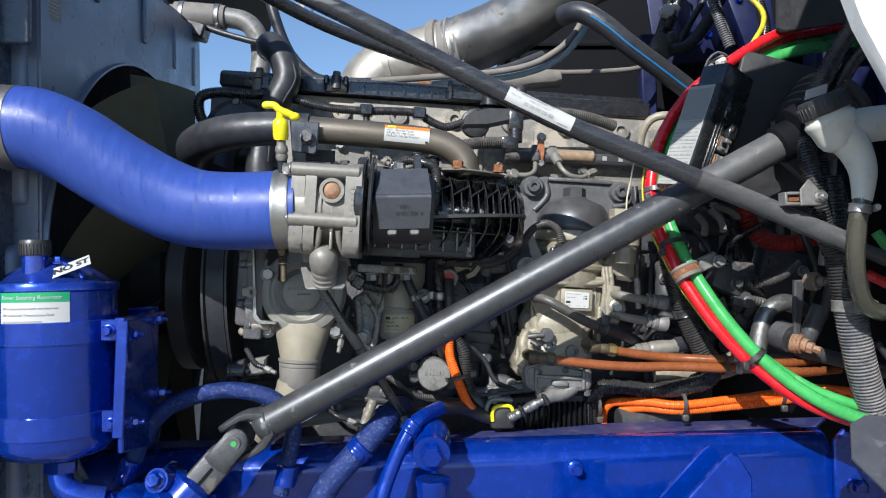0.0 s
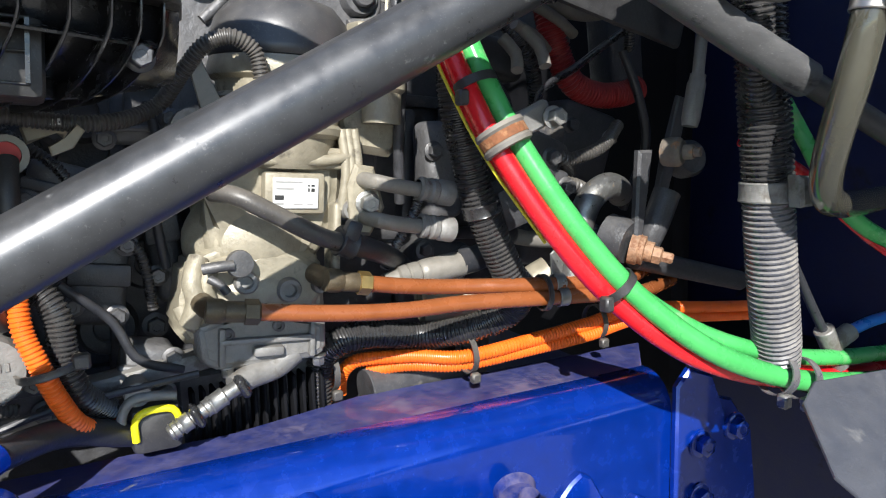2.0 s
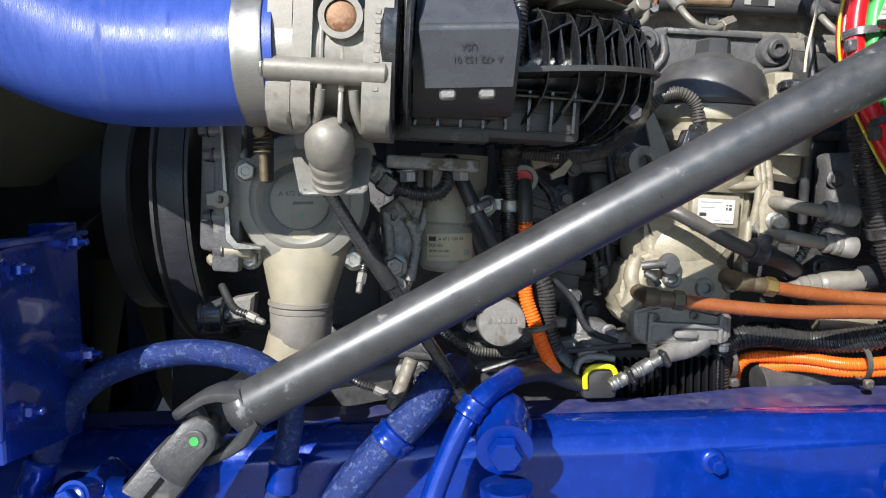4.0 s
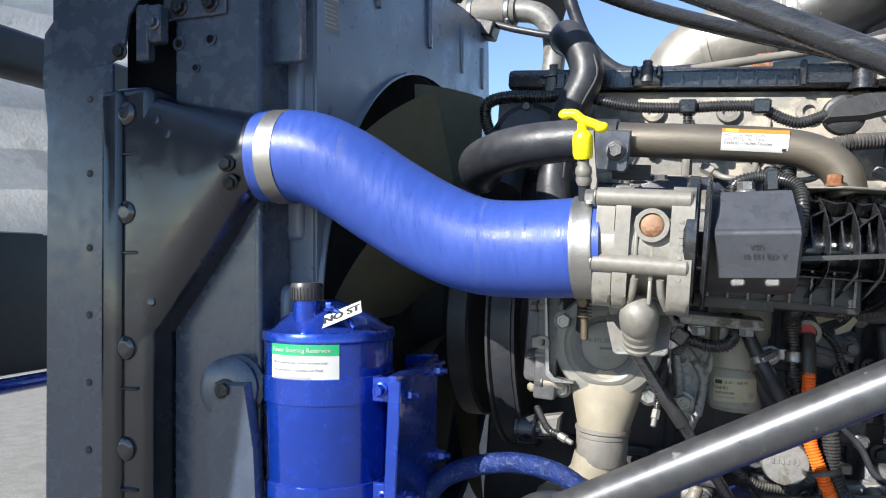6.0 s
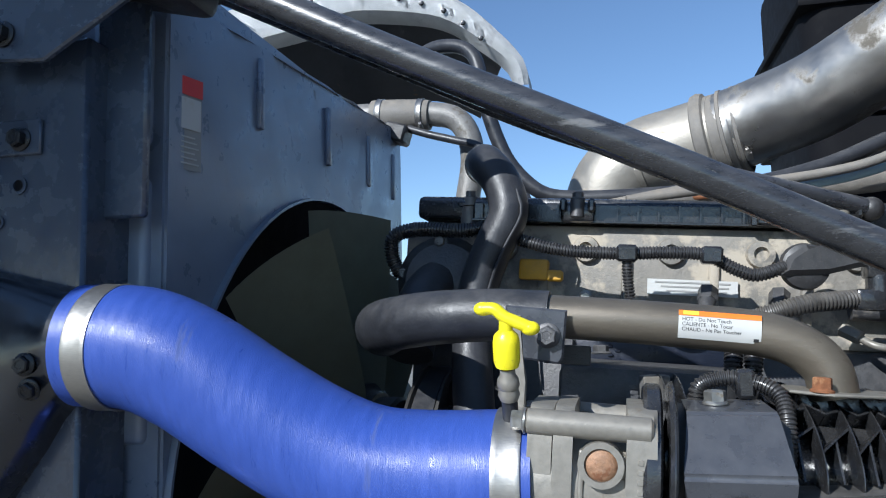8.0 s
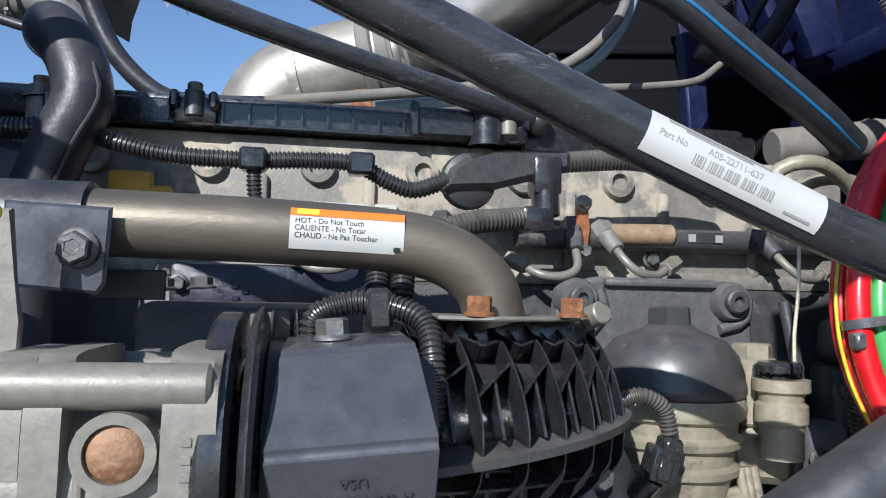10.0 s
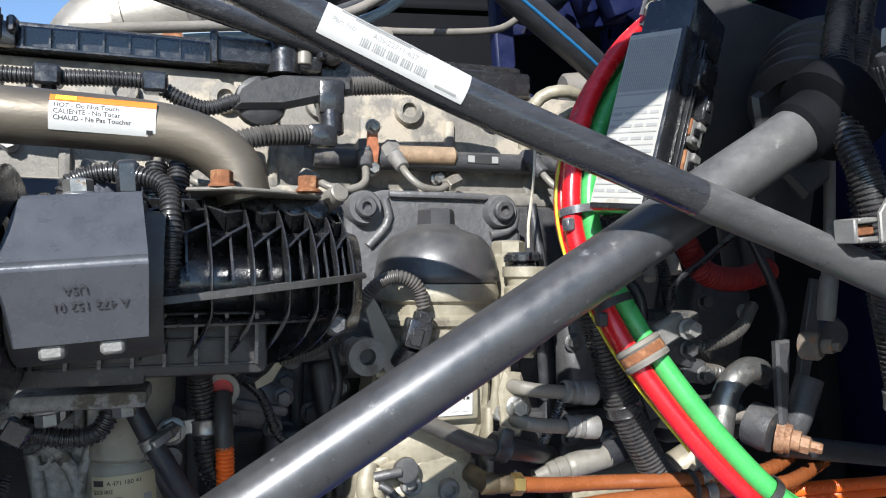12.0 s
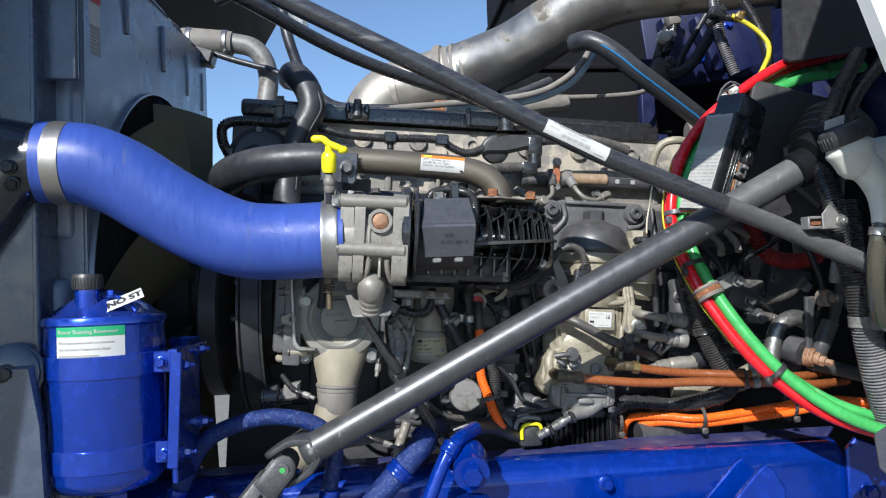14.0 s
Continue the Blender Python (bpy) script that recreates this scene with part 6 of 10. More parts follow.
add_tube(bm, [(-0.007, 1.75, 1.264), (-0.009, 1.75, 1.22), (-0.008, 1.745, 1.178), (0.000, 1.742, 1.150), (0.012, 1.745, 1.115), (0.026, 1.758, 1.085), (0.045, 1.80, 1.062), (0.06, 1.85, 1.05)], 0.0088, 14, rib=(0.0038, 0.0011))
part("conduit", bm, M_orange, lead)
bm = B()
add_tube(bm, [(-0.006, 1.765, 1.310), (-0.007, 1.752, 1.290), (-0.007, 1.75, 1.262)], 0.0088, 12)
part("boot", bm, M_matt, lead)
bm = B()
add_ring(bm, (-0.006, 1.772, 1.314), -Y, 0.011, 0.0165, 0.008, 26)
part("ring", bm, M_cast, lead)
bm = B()
add_lathe(bm, (-0.006, 1.772, 1.314), -Y, [(0.011, 0), (0.0105, 0.004), (0, 0.004)], 22)
part("seal", bm, M_redink, lead, "red seal")
bm = B()
add_prism(bm, [(0, 0), (0.024, 0.012), (0.028, 0.004), (0.034, 0.012), (0.030, 0.022), (0.004, 0.026), (-0.004, 0.014)], (0.008, 1.80, 1.322), X, Z, 0.014, 0.002)
part("clip_tab", bm, M_cream, lead)
bm = B()
add_band(bm, (0.008, 1.752, 1.140), (0.2, 0, -1), 0.024, 0.007, 0.0015)
add_box(bm, (0.032, 1.740, 1.145), (0.014, 0.014, 0.012), FLAT, 0.002)
part("tie", bm, M_loom_dusty, lead)

cap = thing("blanking_cap", (-0.036, 1.78, 1.12), "dusty grey round blanking cap", "cap")
bm = B()
add_lathe(bm, (-0.036, 1.80, 1.143), -Y, [(0.030, 0), (0.030, 0.045), (0.028, 0.050), (0.020, 0.0505), (0, 0.0505)], 36)
part("cap", bm, M_greycast, cap)
for i in range(6):
    bm = B()
    add_box(bm, (-0.051 + 0.006 * i, 1.749, 1.146), (0.0036, 0.0012, 0.007), FLAT, 0.0004)
    part("cast_mark", bm, M_greycast, cap)
for p in ((-0.072, 1.79, 1.155), (-0.070, 1.79, 1.135), (-0.005, 1.79, 1.120)):
    bm = B()
    add_hex(bm, p, -Y, 0.009, 0.012)
    part("bolt", bm, M_darkbolt, cap)

# ---- oil filter module ----
om = thing("oil_filter_module", (0.22, 1.83, 1.08), "dusty cream cast oil filter module with black screw cap", "oil filter")
CC = Vector((0.236, 1.822, 1.398))
bm = B()
add_lathe(bm, CC, EZ, [(0.0, 0), (0.069, 0.0), (0.071, 0.003), (0.071, 0.010), (0.0695, 0.014), (0.069, 0.022), (0.064, 0.038), (0.052, 0.052), (0.036, 0.058), (0.028, 0.061), (0.022, 0.066), (0, 0.066)], 52)
add_lathe(bm, CC + EZ * 0.060, EZ, [(0.0225, 0), (0.0215, 0.022), (0.019, 0.024), (0.010, 0.024), (0.009, 0.021), (0, 0.021)], 6, turn=0.2)
part("screw_cap", bm, M_cap, om, "black screw cap with hexagon")
bm = B()
add_lathe(bm, CC - EZ * 0.105, EZ, [(0.046, 0), (0.054, 0.012), (0.057, 0.030), (0.064, 0.034), (0.065, 0.040), (0.059, 0.044), (0.060, 0.056), (0.067, 0.060), (0.068, 0.066), (0.062, 0.071), (0.063, 0.082), (0.070, 0.086), (0.0715, 0.093), (0.069, 0.104), (0, 0.104)], 48)
part("neck", bm, M_cream, om)
def cast_part(name, poly, y, thick, mat, round_off):
    bm = B()
    add_prism(bm, poly, (0, y, 0), X, Z, thick, round_off)
    bmesh.ops.bevel(bm, geom=list(bm.edges), offset=round_off * 0.45, segments=2, affect="EDGES", clamp_overlap=True)
    part(name, bm, mat, om)


cast_part("upper_casting", [(0.158, 1.330), (0.150, 1.300), (0.154, 1.268), (0.143, 1.240), (0.142, 1.214), (0.165, 1.196), (0.250, 1.192), (0.276, 1.225), (0.288, 1.262), (0.292, 1.330)], 1.890, 0.095, M_cream, 0.012)
cast_part("lower_casting", [(0.146, 1.214), (0.124, 1.206), (0.120, 1.176), (0.111, 1.146), (0.126, 1.124), (0.256, 1.122), (0.264, 1.145), (0.262, 1.200), (0.240, 1.226), (0.180, 1.230)], 1.872, 0.080, M_cream, 0.012)
cast_part("front_pad", [(0.170, 1.205), (0.176, 1.165), (0.190, 1.152), (0.245, 1.150), (0.256, 1.165), (0.250, 1.198), (0.228, 1.212), (0.196, 1.214)], 1.800, 0.012, M_cream, 0.005)
# rounded belly, ledges and lobes of the casting
bm = B()
add_ball(bm, (0.200, 1.838, 1.222), 1.0, (0.070, 0.052, 0.056), 32)
part("belly", bm, M_cream, om)
bm = B()
add_ball(bm, (0.196, 1.830, 1.172), 1.0, (0.066, 0.046, 0.040), 28)
part("lower_belly", bm, M_cream, om)
for c, sz, bv in (((0.232, 1.797, 1.310), (0.130, 0.03, 0.010), 0.004), ((0.222, 1.793, 1.298), (0.140, 0.02, 0.007), 0.003), ((0.272, 1.796, 1.215), (0.009, 0.03, 0.085), 0.004)):
    bm = B()
    add_box(bm, c, sz, ENG, bv, 3)
    part("cast_rib", bm, M_cream, om)
for pts, r in (([(0.140, 1.800, 1.212), (0.131, 1.792, 1.192), (0.133, 1.790, 1.172), (0.126, 1.794, 1.150)], 0.010), ([(0.150, 1.794, 1.206), (0.143, 1.790, 1.188), (0.146, 1.790, 1.168)], 0.0075),
               ([(0.120, 1.802, 1.168), (0.128, 1.798, 1.150), (0.150, 1.796, 1.147)], 0.008)):
    bm = B()
    add_tube(bm, pts, r, 14, 0.006)
    part("cast_lobe", bm, M_cream, om)
for c, d, r in (((0.180, 1.790, 1.186), (-0.1, -1, 0.1), 0.0115), ((0.221, 1.792, 1.174), (0, -1, 0), 0.0125), ((0.253, 1.792, 1.176), (0, -1, 0), 0.009), ((0.234, 1.790, 1.148), (0, -1, 0), 0.0075), ((0.289, 1.790, 1.250), (0, -1, 0), 0.0115)):
    bm = B()
    add_lathe(bm, c, d, [(r * 1.1, -0.012), (r, 0.008), (r * 0.86, 0.012), (r * 0.55, 0.012), (r * 0.48, 0.006), (0, 0.006)], 24)
    part("boss", bm, M_greycast, om)
for x in (0.283, 0.289, 0.296):
    bm = B()
    add_tube(bm, [(x, 1.785, 1.33), (x + 0.002, 1.782, 1.29), (x - 0.004, 1.785, 1.25)], 0.005, 10)
    part("cast_rib", bm, M_cream, om)
bm = B()
add_tube(bm, [(0.15, 1.785, 1.31), (0.20, 1.780, 1.303), (0.26, 1.780, 1.300), (0.30, 1.785, 1.305)], 0.0055, 10)
part("cast_rib", bm, M_cream, om)
bm = B()
add_prism(bm, [(0.285, 1.345), (0.345, 1.375), (0.362, 1.355), (0.362, 1.315), (0.345, 1.300), (0.29, 1.310)], (0, 1.835, 0), X, Z, 0.03, 0.008)
part("ear", bm, M_cream, om)
cast_part("valve_block", [(0.128, 1.150), (0.155, 1.156), (0.176, 1.149), (0.247, 1.144), (0.259, 1.138), (0.258, 1.106), (0.246, 1.099), (0.150, 1.101), (0.132, 1.112)], 1.825, 0.040, M_greycast, 0.006)
for c, sz, bv in (((0.196, 1.783, 1.128), (0.092, 0.010, 0.006), 0.002), ((0.196, 1.784, 1.117), (0.030, 0.016, 0.010), 0.003), ((0.152, 1.783, 1.126), (0.006, 0.008, 0.038), 0.002), ((0.241, 1.783, 1.122), (0.006, 0.008, 0.036), 0.002)):
    bm = B()
    add_box(bm, c, sz, ENG, bv, 2)
    part("block_rib", bm, M_greycast, om)
bm = B()
add_tube(bm, [(0.225, 1.80, 1.108), (0.205, 1.797, 1.096), (0.180, 1.790, 1.092), (0.160, 1.782, 1.086)], 0.0150, 20, 0.006, r_end=0.0115)
part("outlet", bm, M_greycast, om)
for p in ((0.250, 1.795, 1.101), (0.158, 1.795, 1.104)):
    bm = B()
    add_hex(bm, p, -Z, 0.0065, 0.009)
    part("block_bolt", bm, M_zinc, om)
for x, z in ((0.159, 1.138), (0.208, 1.140)):
    bm = B()
    add_lathe(bm, (x, 1.787, z), -Y, [(0.0062, 0), (0.0060, 0.005), (0.0045, 0.006), (0.003, 0.006), (0.0027, 0.003), (0, 0.003)], 18)
    part("socket_bolt", bm, M_darkbolt, om)
bm = B()
add_lathe(bm, (0.171, 1.782, 1.206), (0.1, -1, 0.1), [(0.008, -0.008), (0.0085, 0.004), (0.0125, 0.006), (0.0135, 0.009), (0.0125, 0.013), (0.004, 0.014), (0, 0.0135)], 26)
part("drain_tap", bm, M_darkbolt, om, "dark steel drain tap")
bm = B()
add_tube(bm, [(0.138, 1.772, 1.205), (0.152, 1.768, 1.207), (0.165, 1.768, 1.207)], 0.0052, 12, 0.004)
add_tube(bm, [(0.143, 1.772, 1.196), (0.152, 1.768, 1.190), (0.158, 1.768, 1.182)], 0.0042, 10, 0.004)
part("tap_handle", bm, M_darkbolt, om)
LC = Vector((0.231, 1.778, 1.2695))
bm = B()
add_box(bm, LC + Y * 0.009, (0.060, 0.016, 0.040), ENG, 0.003, 2)
part("label_pad", bm, M_cream, om)
bm = B()
add_box(bm, LC, (0.0455, 0.0022, 0.0300), ENG, 0.0008)
lab = part("data_label", bm, M_white, om, "white data label with faint print")
for dx, dz, w, h, m in ((-0.007, 0.0110, 0.0260, 0.0012, M_greyink), (-0.011, 0.0045, 0.0170, 0.0012, M_greyink), (-0.0165, -0.0042, 0.0085, 0.0042, M_ink), (-0.0165, -0.0100, 0.0085, 0.0014, M_greyink), (0.002, -0.0105, 0.009, 0.0010, M_greyink), (0.014, -0.0105, 0.006, 0.0010, M_greyink)):
    bm = B()
    add_box(bm, LC + EX * dx - Y * 0.0013 + EZ * dz, (w, 0.0006, h), ENG, 0)
    part("print_block", bm, m, lab)
for i in range(5):
    for j in range(5):
        if (i * 3 + j * 5 + i * j) % 3:
            bm = B()
            add_box(bm, LC + EX * (0.0125 + 0.0017 * i) - Y * 0.0013 + EZ * (0.001 + 0.0017 * j), (0.0016, 0.0006, 0.0016), ENG, 0)
            part("print_dot", bm, M_ink, lab)
# breather next to the cap
bm = B()
add_cyl(bm, (0.327, 1.825, 1.360), (0.329, 1.825, 1.425), 0.024, None, 28, 0.003)
add_lathe(bm, (0.329, 1.825, 1.424), EZ, [(0.020, 0), (0.020, 0.014), (0.017, 0.016), (0, 0.016)], 6)
add_lathe(bm, (0.325, 1.783, 1.335), EZ, [(0, 0), (0.020, 0.0), (0.020, 0.03), (0.024, 0.034), (0.024, 0.05), (0.020, 0.053), (0.021, 0.06), (0.026, 0.063), (0.026, 0.074), (0, 0.074)], 30)
part("breather_tower", bm, M_cream, om)
bm = B()
add_lathe(bm, (0.328, 1.783, 1.409), EZ, [(0.015, 0), (0.012, 0.004), (0.021, 0.007), (0.021, 0.013), (0.018, 0.016), (0, 0.016)], 26)
cap_part = part("breather_cap", bm, M_plastic, om, "black ribbed vent cap")
for i in range(18):
    a = 2 * math.pi * i / 18
    bm = B()
    add_box(bm, Vector((0.3287, 1.783, 1.419)) + Vector((math.cos(a), math.sin(a), 0)) * 0.0212, (0.002, 0.003, 0.006), Matrix.Rotation(a, 3, "Z"), 0)
    part("grip_rib", bm, M_plastic, cap_part)
# sensor lead on the module
sl = thing("sensor_lead", (0.17, 1.76, 1.33), "black corrugated sensor lead with plug", "cable")
bm = B()
add_tube(bm, [(-0.01, 1.76, 1.345), (0.06, 1.77, 1.338), (0.110, 1.79, 1.352), (0.133, 1.765, 1.382), (0.150, 1.752, 1.403), (0.172, 1.745, 1.410), (0.191, 1.745, 1.398), (0.196, 1.745, 1.376)], 0.0075, 14, rib=(0.0036, 0.0012))
part("conduit", bm, M_loom_dusty, sl)
bm = B()
rot = Matrix.Rotation(0.35, 3, "Y")
add_box(bm, (0.187, 1.748, 1.350), (0.026, 0.024, 0.030), rot, 0.003, 2)
add_box(bm, (0.195, 1.746, 1.366), (0.018, 0.020, 0.014), rot, 0.003)
add_box(bm, (0.184, 1.735, 1.348), (0.012, 0.004, 0.018), rot, 0.001)
add_cyl(bm, (0.183, 1.755, 1.338), (0.172, 1.77, 1.318), 0.011, None, 16)
part("plug", bm, M_plastic, sl)
bm = B()
add_prism(bm, [(0.138, 1.388), (0.150, 1.392), (0.172, 1.338), (0.182, 1.318), (0.165, 1.300), (0.152, 1.32)], (0, 1.772, 0), X, Z, 0.004, 0.001)
part("bracket", bm, M_cast, sl)

# ---- coolant pipes at the module's rear ----
cp = thing("cooler_pipes", (0.33, 1.78, 1.22), "two short aluminium pipes with ribbed rubber ends", "pipes")
bm = B()
add_prism(bm, [(0.285, 1.225), (0.305, 1.222), (0.322, 1.250), (0.312, 1.292), (0.292, 1.296), (0.283, 1.275)], (0, 1.785, 0), X, Z, 0.014, 0.004)
part("flange", bm, M_cream, cp)
bm = B()
add_hex(bm, (0.302, 1.771, 1.256), -Y, 0.010, 0.010)
part("bolt", bm, M_zinc, cp)
for z0, z1 in ((1.280, 1.264), (1.242, 1.226)):
    bm = B()
    add_tube(bm, [(0.298, 1.775, z0), (0.306, 1.755, z0 - 0.002), (0.330, 1.755, z0 - 0.008), (0.375, 1.76, z1)], 0.0078, 16)
    part("pipe", bm, M_cast, cp)
    bm = B()
    add_lathe(bm, (0.352, 1.757, z1 + 0.005), (1, 0.06, -0.20), [(0.009, 0), (0.0125, 0.002), (0.0125, 0.007), (0.0105, 0.009), (0.0105, 0.012), (0.0128, 0.014), (0.0128, 0.020), (0.0108, 0.022), (0.0135, 0.026), (0.0135, 0.040), (0.009, 0.042), (0, 0.042)], 22)
    part("ferrule", bm, M_greycast, cp)
bm = B()
add_tube(bm, [(0.150, 1.765, 1.276), (0.168, 1.742, 1.272), (0.201, 1.735, 1.253), (0.240, 1.735, 1.231), (0.266, 1.745, 1.222)], 0.0088, 16)
single("grey_hose", bm, M_loom_dusty, "dusty grey rubber hose across the filter housing", "hose")
bm = B()
add_tube(bm, [(0.258, 1.742, 1.226), (0.285, 1.752, 1.216), (0.315, 1.772, 1.204), (0.350, 1.81, 1.186), (0.38, 1.86, 1.17)], 0.0112, 16)
add_band(bm, (0.268, 1.746, 1.222), (1, 0.15, -0.4), 0.0112, 0.018, 0.003)
add_box(bm, (0.272, 1.738, 1.234), (0.016, 0.014, 0.020), Matrix.Rotation(0.4, 3, "Y"), 0.004, 2)
single("black_hose", bm, M_rubber, "black rubber hose with clamp", "hose")
bm = B()
add_tube(bm, [(0.375, 1.80, 1.255), (0.365, 1.80, 1.235), (0.345, 1.80, 1.205), (0.335, 1.81, 1.18)], 0.006, 12, rib=(0.0036, 0.0011))
single("thin_conduit", bm, M_loom_grey, "thin pale corrugated conduit", "conduit")
crimp = thing("crimped_hose", (0.38, 1.79, 1.16), "grey crimped hose fitting with black hose", "hose")
bm = B()
add_lathe(bm, (0.325, 1.79, 1.170), (1, 0, 0.10), [(0.008, 0), (0.010, 0.015), (0.0135, 0.017), (0.0135, 0.026), (0.0115, 0.028), (0.0135, 0.030), (0.0135, 0.040), (0.0115, 0.042), (0.0135, 0.044), (0.0145, 0.050), (0.0145, 0.095), (0.012, 0.097), (0, 0.097)], 24)
part("crimp", bm, M_cast, crimp)
bm = B()
add_tube(bm, [(0.415, 1.79, 1.180), (0.455, 1.80, 1.185), (0.52, 1.85, 1.20)], 0.0150, 18)
part("hose", bm, M_rubber, crimp)

# ---- brown nylon lines ----
def brown_line(pts, fit, nut):
    b = thing("nylon_line", Vector(pts[0]), "brown nylon air line with a brass fitting", "air line", "brown air lines")
    bm = B()
    add_tube(bm, pts, 0.0083, 18, 0.012)
    part("tube", bm, M_brown, b)
    d = (Vector(pts[1]) - Vector(pts[0])).normalized()
    p = Vector(pts[0])
    bm = B()
    add_lathe(bm, p - d * 0.024, d, [(0.0088, 0), (0.0098, 0.002), (0.0098, 0.020), (0.0088, 0.022)], 18)
    add_lathe(bm, p - d * 0.040, d, [(0, 0), (0.0112, 0.001), (0.0118, 0.004), (0.0118, 0.014), (0.010, 0.018)], 12)
    add_tube(bm, [p - d * 0.026, p - d * 0.034 + Y * 0.012, p - d * 0.036 + Y * 0.05], 0.0105, 14, 0.006)
    part("fitting", bm, fit, b)
    bm = B()
    add_lathe(bm, p - d * 0.006, d, [(0.009, 0), (0.0120, 0.001), (0.0120, 0.013), (0.0095, 0.015)], 6, turn=0.3)
    part("nut", bm, nut, b)


brown_line([(0.284, 1.748, 1.180), (0.33, 1.750, 1.171), (0.394, 1.750, 1.163), (0.475, 1.722, 1.160), (0.53, 1.715, 1.157), (0.60, 1.73, 1.150), (0.70, 1.78, 1.15)], M_dirtybrass, M_brass)
brown_line([(0.172, 1.742, 1.167), (0.246, 1.735, 1.157), (0.320, 1.730, 1.151), (0.389, 1.728, 1.150), (0.491, 1.712, 1.146), (0.546, 1.708, 1.143), (0.62, 1.72, 1.135), (0.72, 1.77, 1.13)], M_dirtybrass, M_dirtybrass)
lc = thing("line_clamp", (0.49, 1.71, 1.13), "metal clamp and black tie round the brown lines", "clamp")
bm = B()
add_band(bm, (0.500, 1.7115, 1.1460), (1, -0.1, 0), 0.0092, 0.012, 0.0012)
add_band(bm, (0.500, 1.7185, 1.1600), (1, -0.1, 0), 0.0092, 0.012, 0.0012)
add_prism(bm, [(0.494, 1.165), (0.507, 1.165), (0.512, 1.190), (0.503, 1.200), (0.492, 1.192)], (0, 1.724, 0), X, Z, 0.003, 0.001)
part("clamp", bm, M_zinc, lc)
bm = B()
add_band(bm, (0.478, 1.7155, 1.1525), (1, -0.1, 0), 0.0175, 0.006, 0.0018)
part("tie", bm, M_matt, lc)

# ---- orange conduits above the rail ----
def orange_conduit(pts):
    bm = B()
    add_tube(bm, pts, 0.0084, 14, rib=(0.0042, 0.0010))
    single("orange_conduit", bm, M_orange, "orange corrugated cable conduit along the engine side", "conduit", "orange conduits")


orange_conduit([(0.303, 1.885, 1.02), (0.304, 1.882, 1.040), (0.310, 1.875, 1.055), (0.326, 1.865, 1.064), (0.375, 1.835, 1.068), (0.430, 1.805, 1.066), (0.52, 1.795, 1.075), (0.60, 1.79, 1.084), (0.68, 1.79, 1.093), (0.86, 1.82, 1.066), (1.0, 1.84, 1.046)])
orange_conduit([(0.335, 1.872, 1.047), (0.375, 1.845, 1.0545), (0.430, 1.815, 1.0535), (0.52, 1.80, 1.0615), (0.60, 1.79, 1.0695), (0.70, 1.80, 1.076), (0.86, 1.83, 1.050), (1.0, 1.85, 1.030)])
bm = B()
add_tube(bm, [(0.268, 1.86, 0.98), (0.268, 1.86, 1.03), (0.272, 1.855, 1.075), (0.292, 1.842, 1.097), (0.335, 1.842, 1.099), (0.388, 1.838, 1.090), (0.435, 1.800, 1.100), (0.465, 1.785, 1.116), (0.480, 1.780, 1.135)], 0.0165, 16, rib=(0.0048, 0.0019))
single("conduit", bm, M_loom, "black corrugated wiring conduit", "conduit", "wiring conduits")
for p in ((0.431, 1.80, 1.070), (0.286, 1.862, 1.058), (0.62, 1.80, 1.082)):
    bm = B()
    add_lathe(bm, Vector(p) - X * 0.0035, X, [(0.021, 0), (0.0225, 0), (0.0225, 0.007), (0.021, 0.007)], 22)
    add_box(bm, Vector(p) + Vector((0, -0.018, -0.024)), (0.012, 0.009, 0.012), FLAT, 0.002)
    single("cable_tie", bm, M_loom_dusty, "grey cable tie round the conduits", "cable tie", "cable ties")

# ---- connector under the filter module ----
qc = thing("quick_connector", (0.08, 1.78, 1.03), "fuel connector with yellow lock and silver hose clamps", "connector")
bm = B()
add_tube(bm, [(0.070, 1.778, 1.052), (0.070, 1.777, 1.070), (0.077, 1.776, 1.0785), (0.092, 1.776, 1.080), (0.104, 1.776, 1.077), (0.109, 1.777, 1.063), (0.108, 1.778, 1.052)], 0.0036, 10, 0.004)
part("lock", bm, M_yellow, qc, "yellow lock clip")
bm = B()
add_tube(bm, [(0.060, 1.785, 1.052), (0.060, 1.785, 1.075), (0.070, 1.785, 1.089), (0.090, 1.785, 1.090), (0.108, 1.785, 1.087)], 0.0048, 10, 0.004)
part("collar", bm, M_greycast, qc)
bm = B()
add_box(bm, (0.089, 1.80, 1.058), (0.046, 0.04, 0.045), FLAT, 0.008, 2)
part("housing", bm, M_matt, qc)
QA, QB = Vector((0.097, 1.765, 1.058)), Vector((0.166, 1.775, 1.090))
bm = B()
add_cyl(bm, QA, QB, 0.0072, None, 20)
part("pipe", bm, M_zinc, qc)
for f, w, r in ((0.08, 0.006, 0.0085), (0.22, 0.010, 0.0088), (0.52, 0.006, 0.0086), (0.66, 0.016, 0.0092)):
    bm = B()
    add_band(bm, QA.lerp(QB, f), QB - QA, r - 0.0018, w, 0.0016)
    part("clamp_band", bm, M_zinc, qc, "zinc hose clamp band")
bm = B()
add_box(bm, (0.122, 1.765, 1.071), (0.008, 0.020, 0.022), Matrix.Rotation(-0.45, 3, "Y"), 0.003)
part("clip", bm, M_plastic, qc)
bm = B()
add_box(bm, (0.166, 1.768, 1.090), (0.009, 0.018, 0.022), Matrix.Rotation(-0.45, 3, "Y"), 0.003)
part("clip", bm, M_plastic, qc)
bm = B()
add_box(bm, (0.085, 1.835, 1.098), (0.15, 0.03, 0.020), Matrix.Rotation(-0.12, 3, "Y"), 0.006, 2)
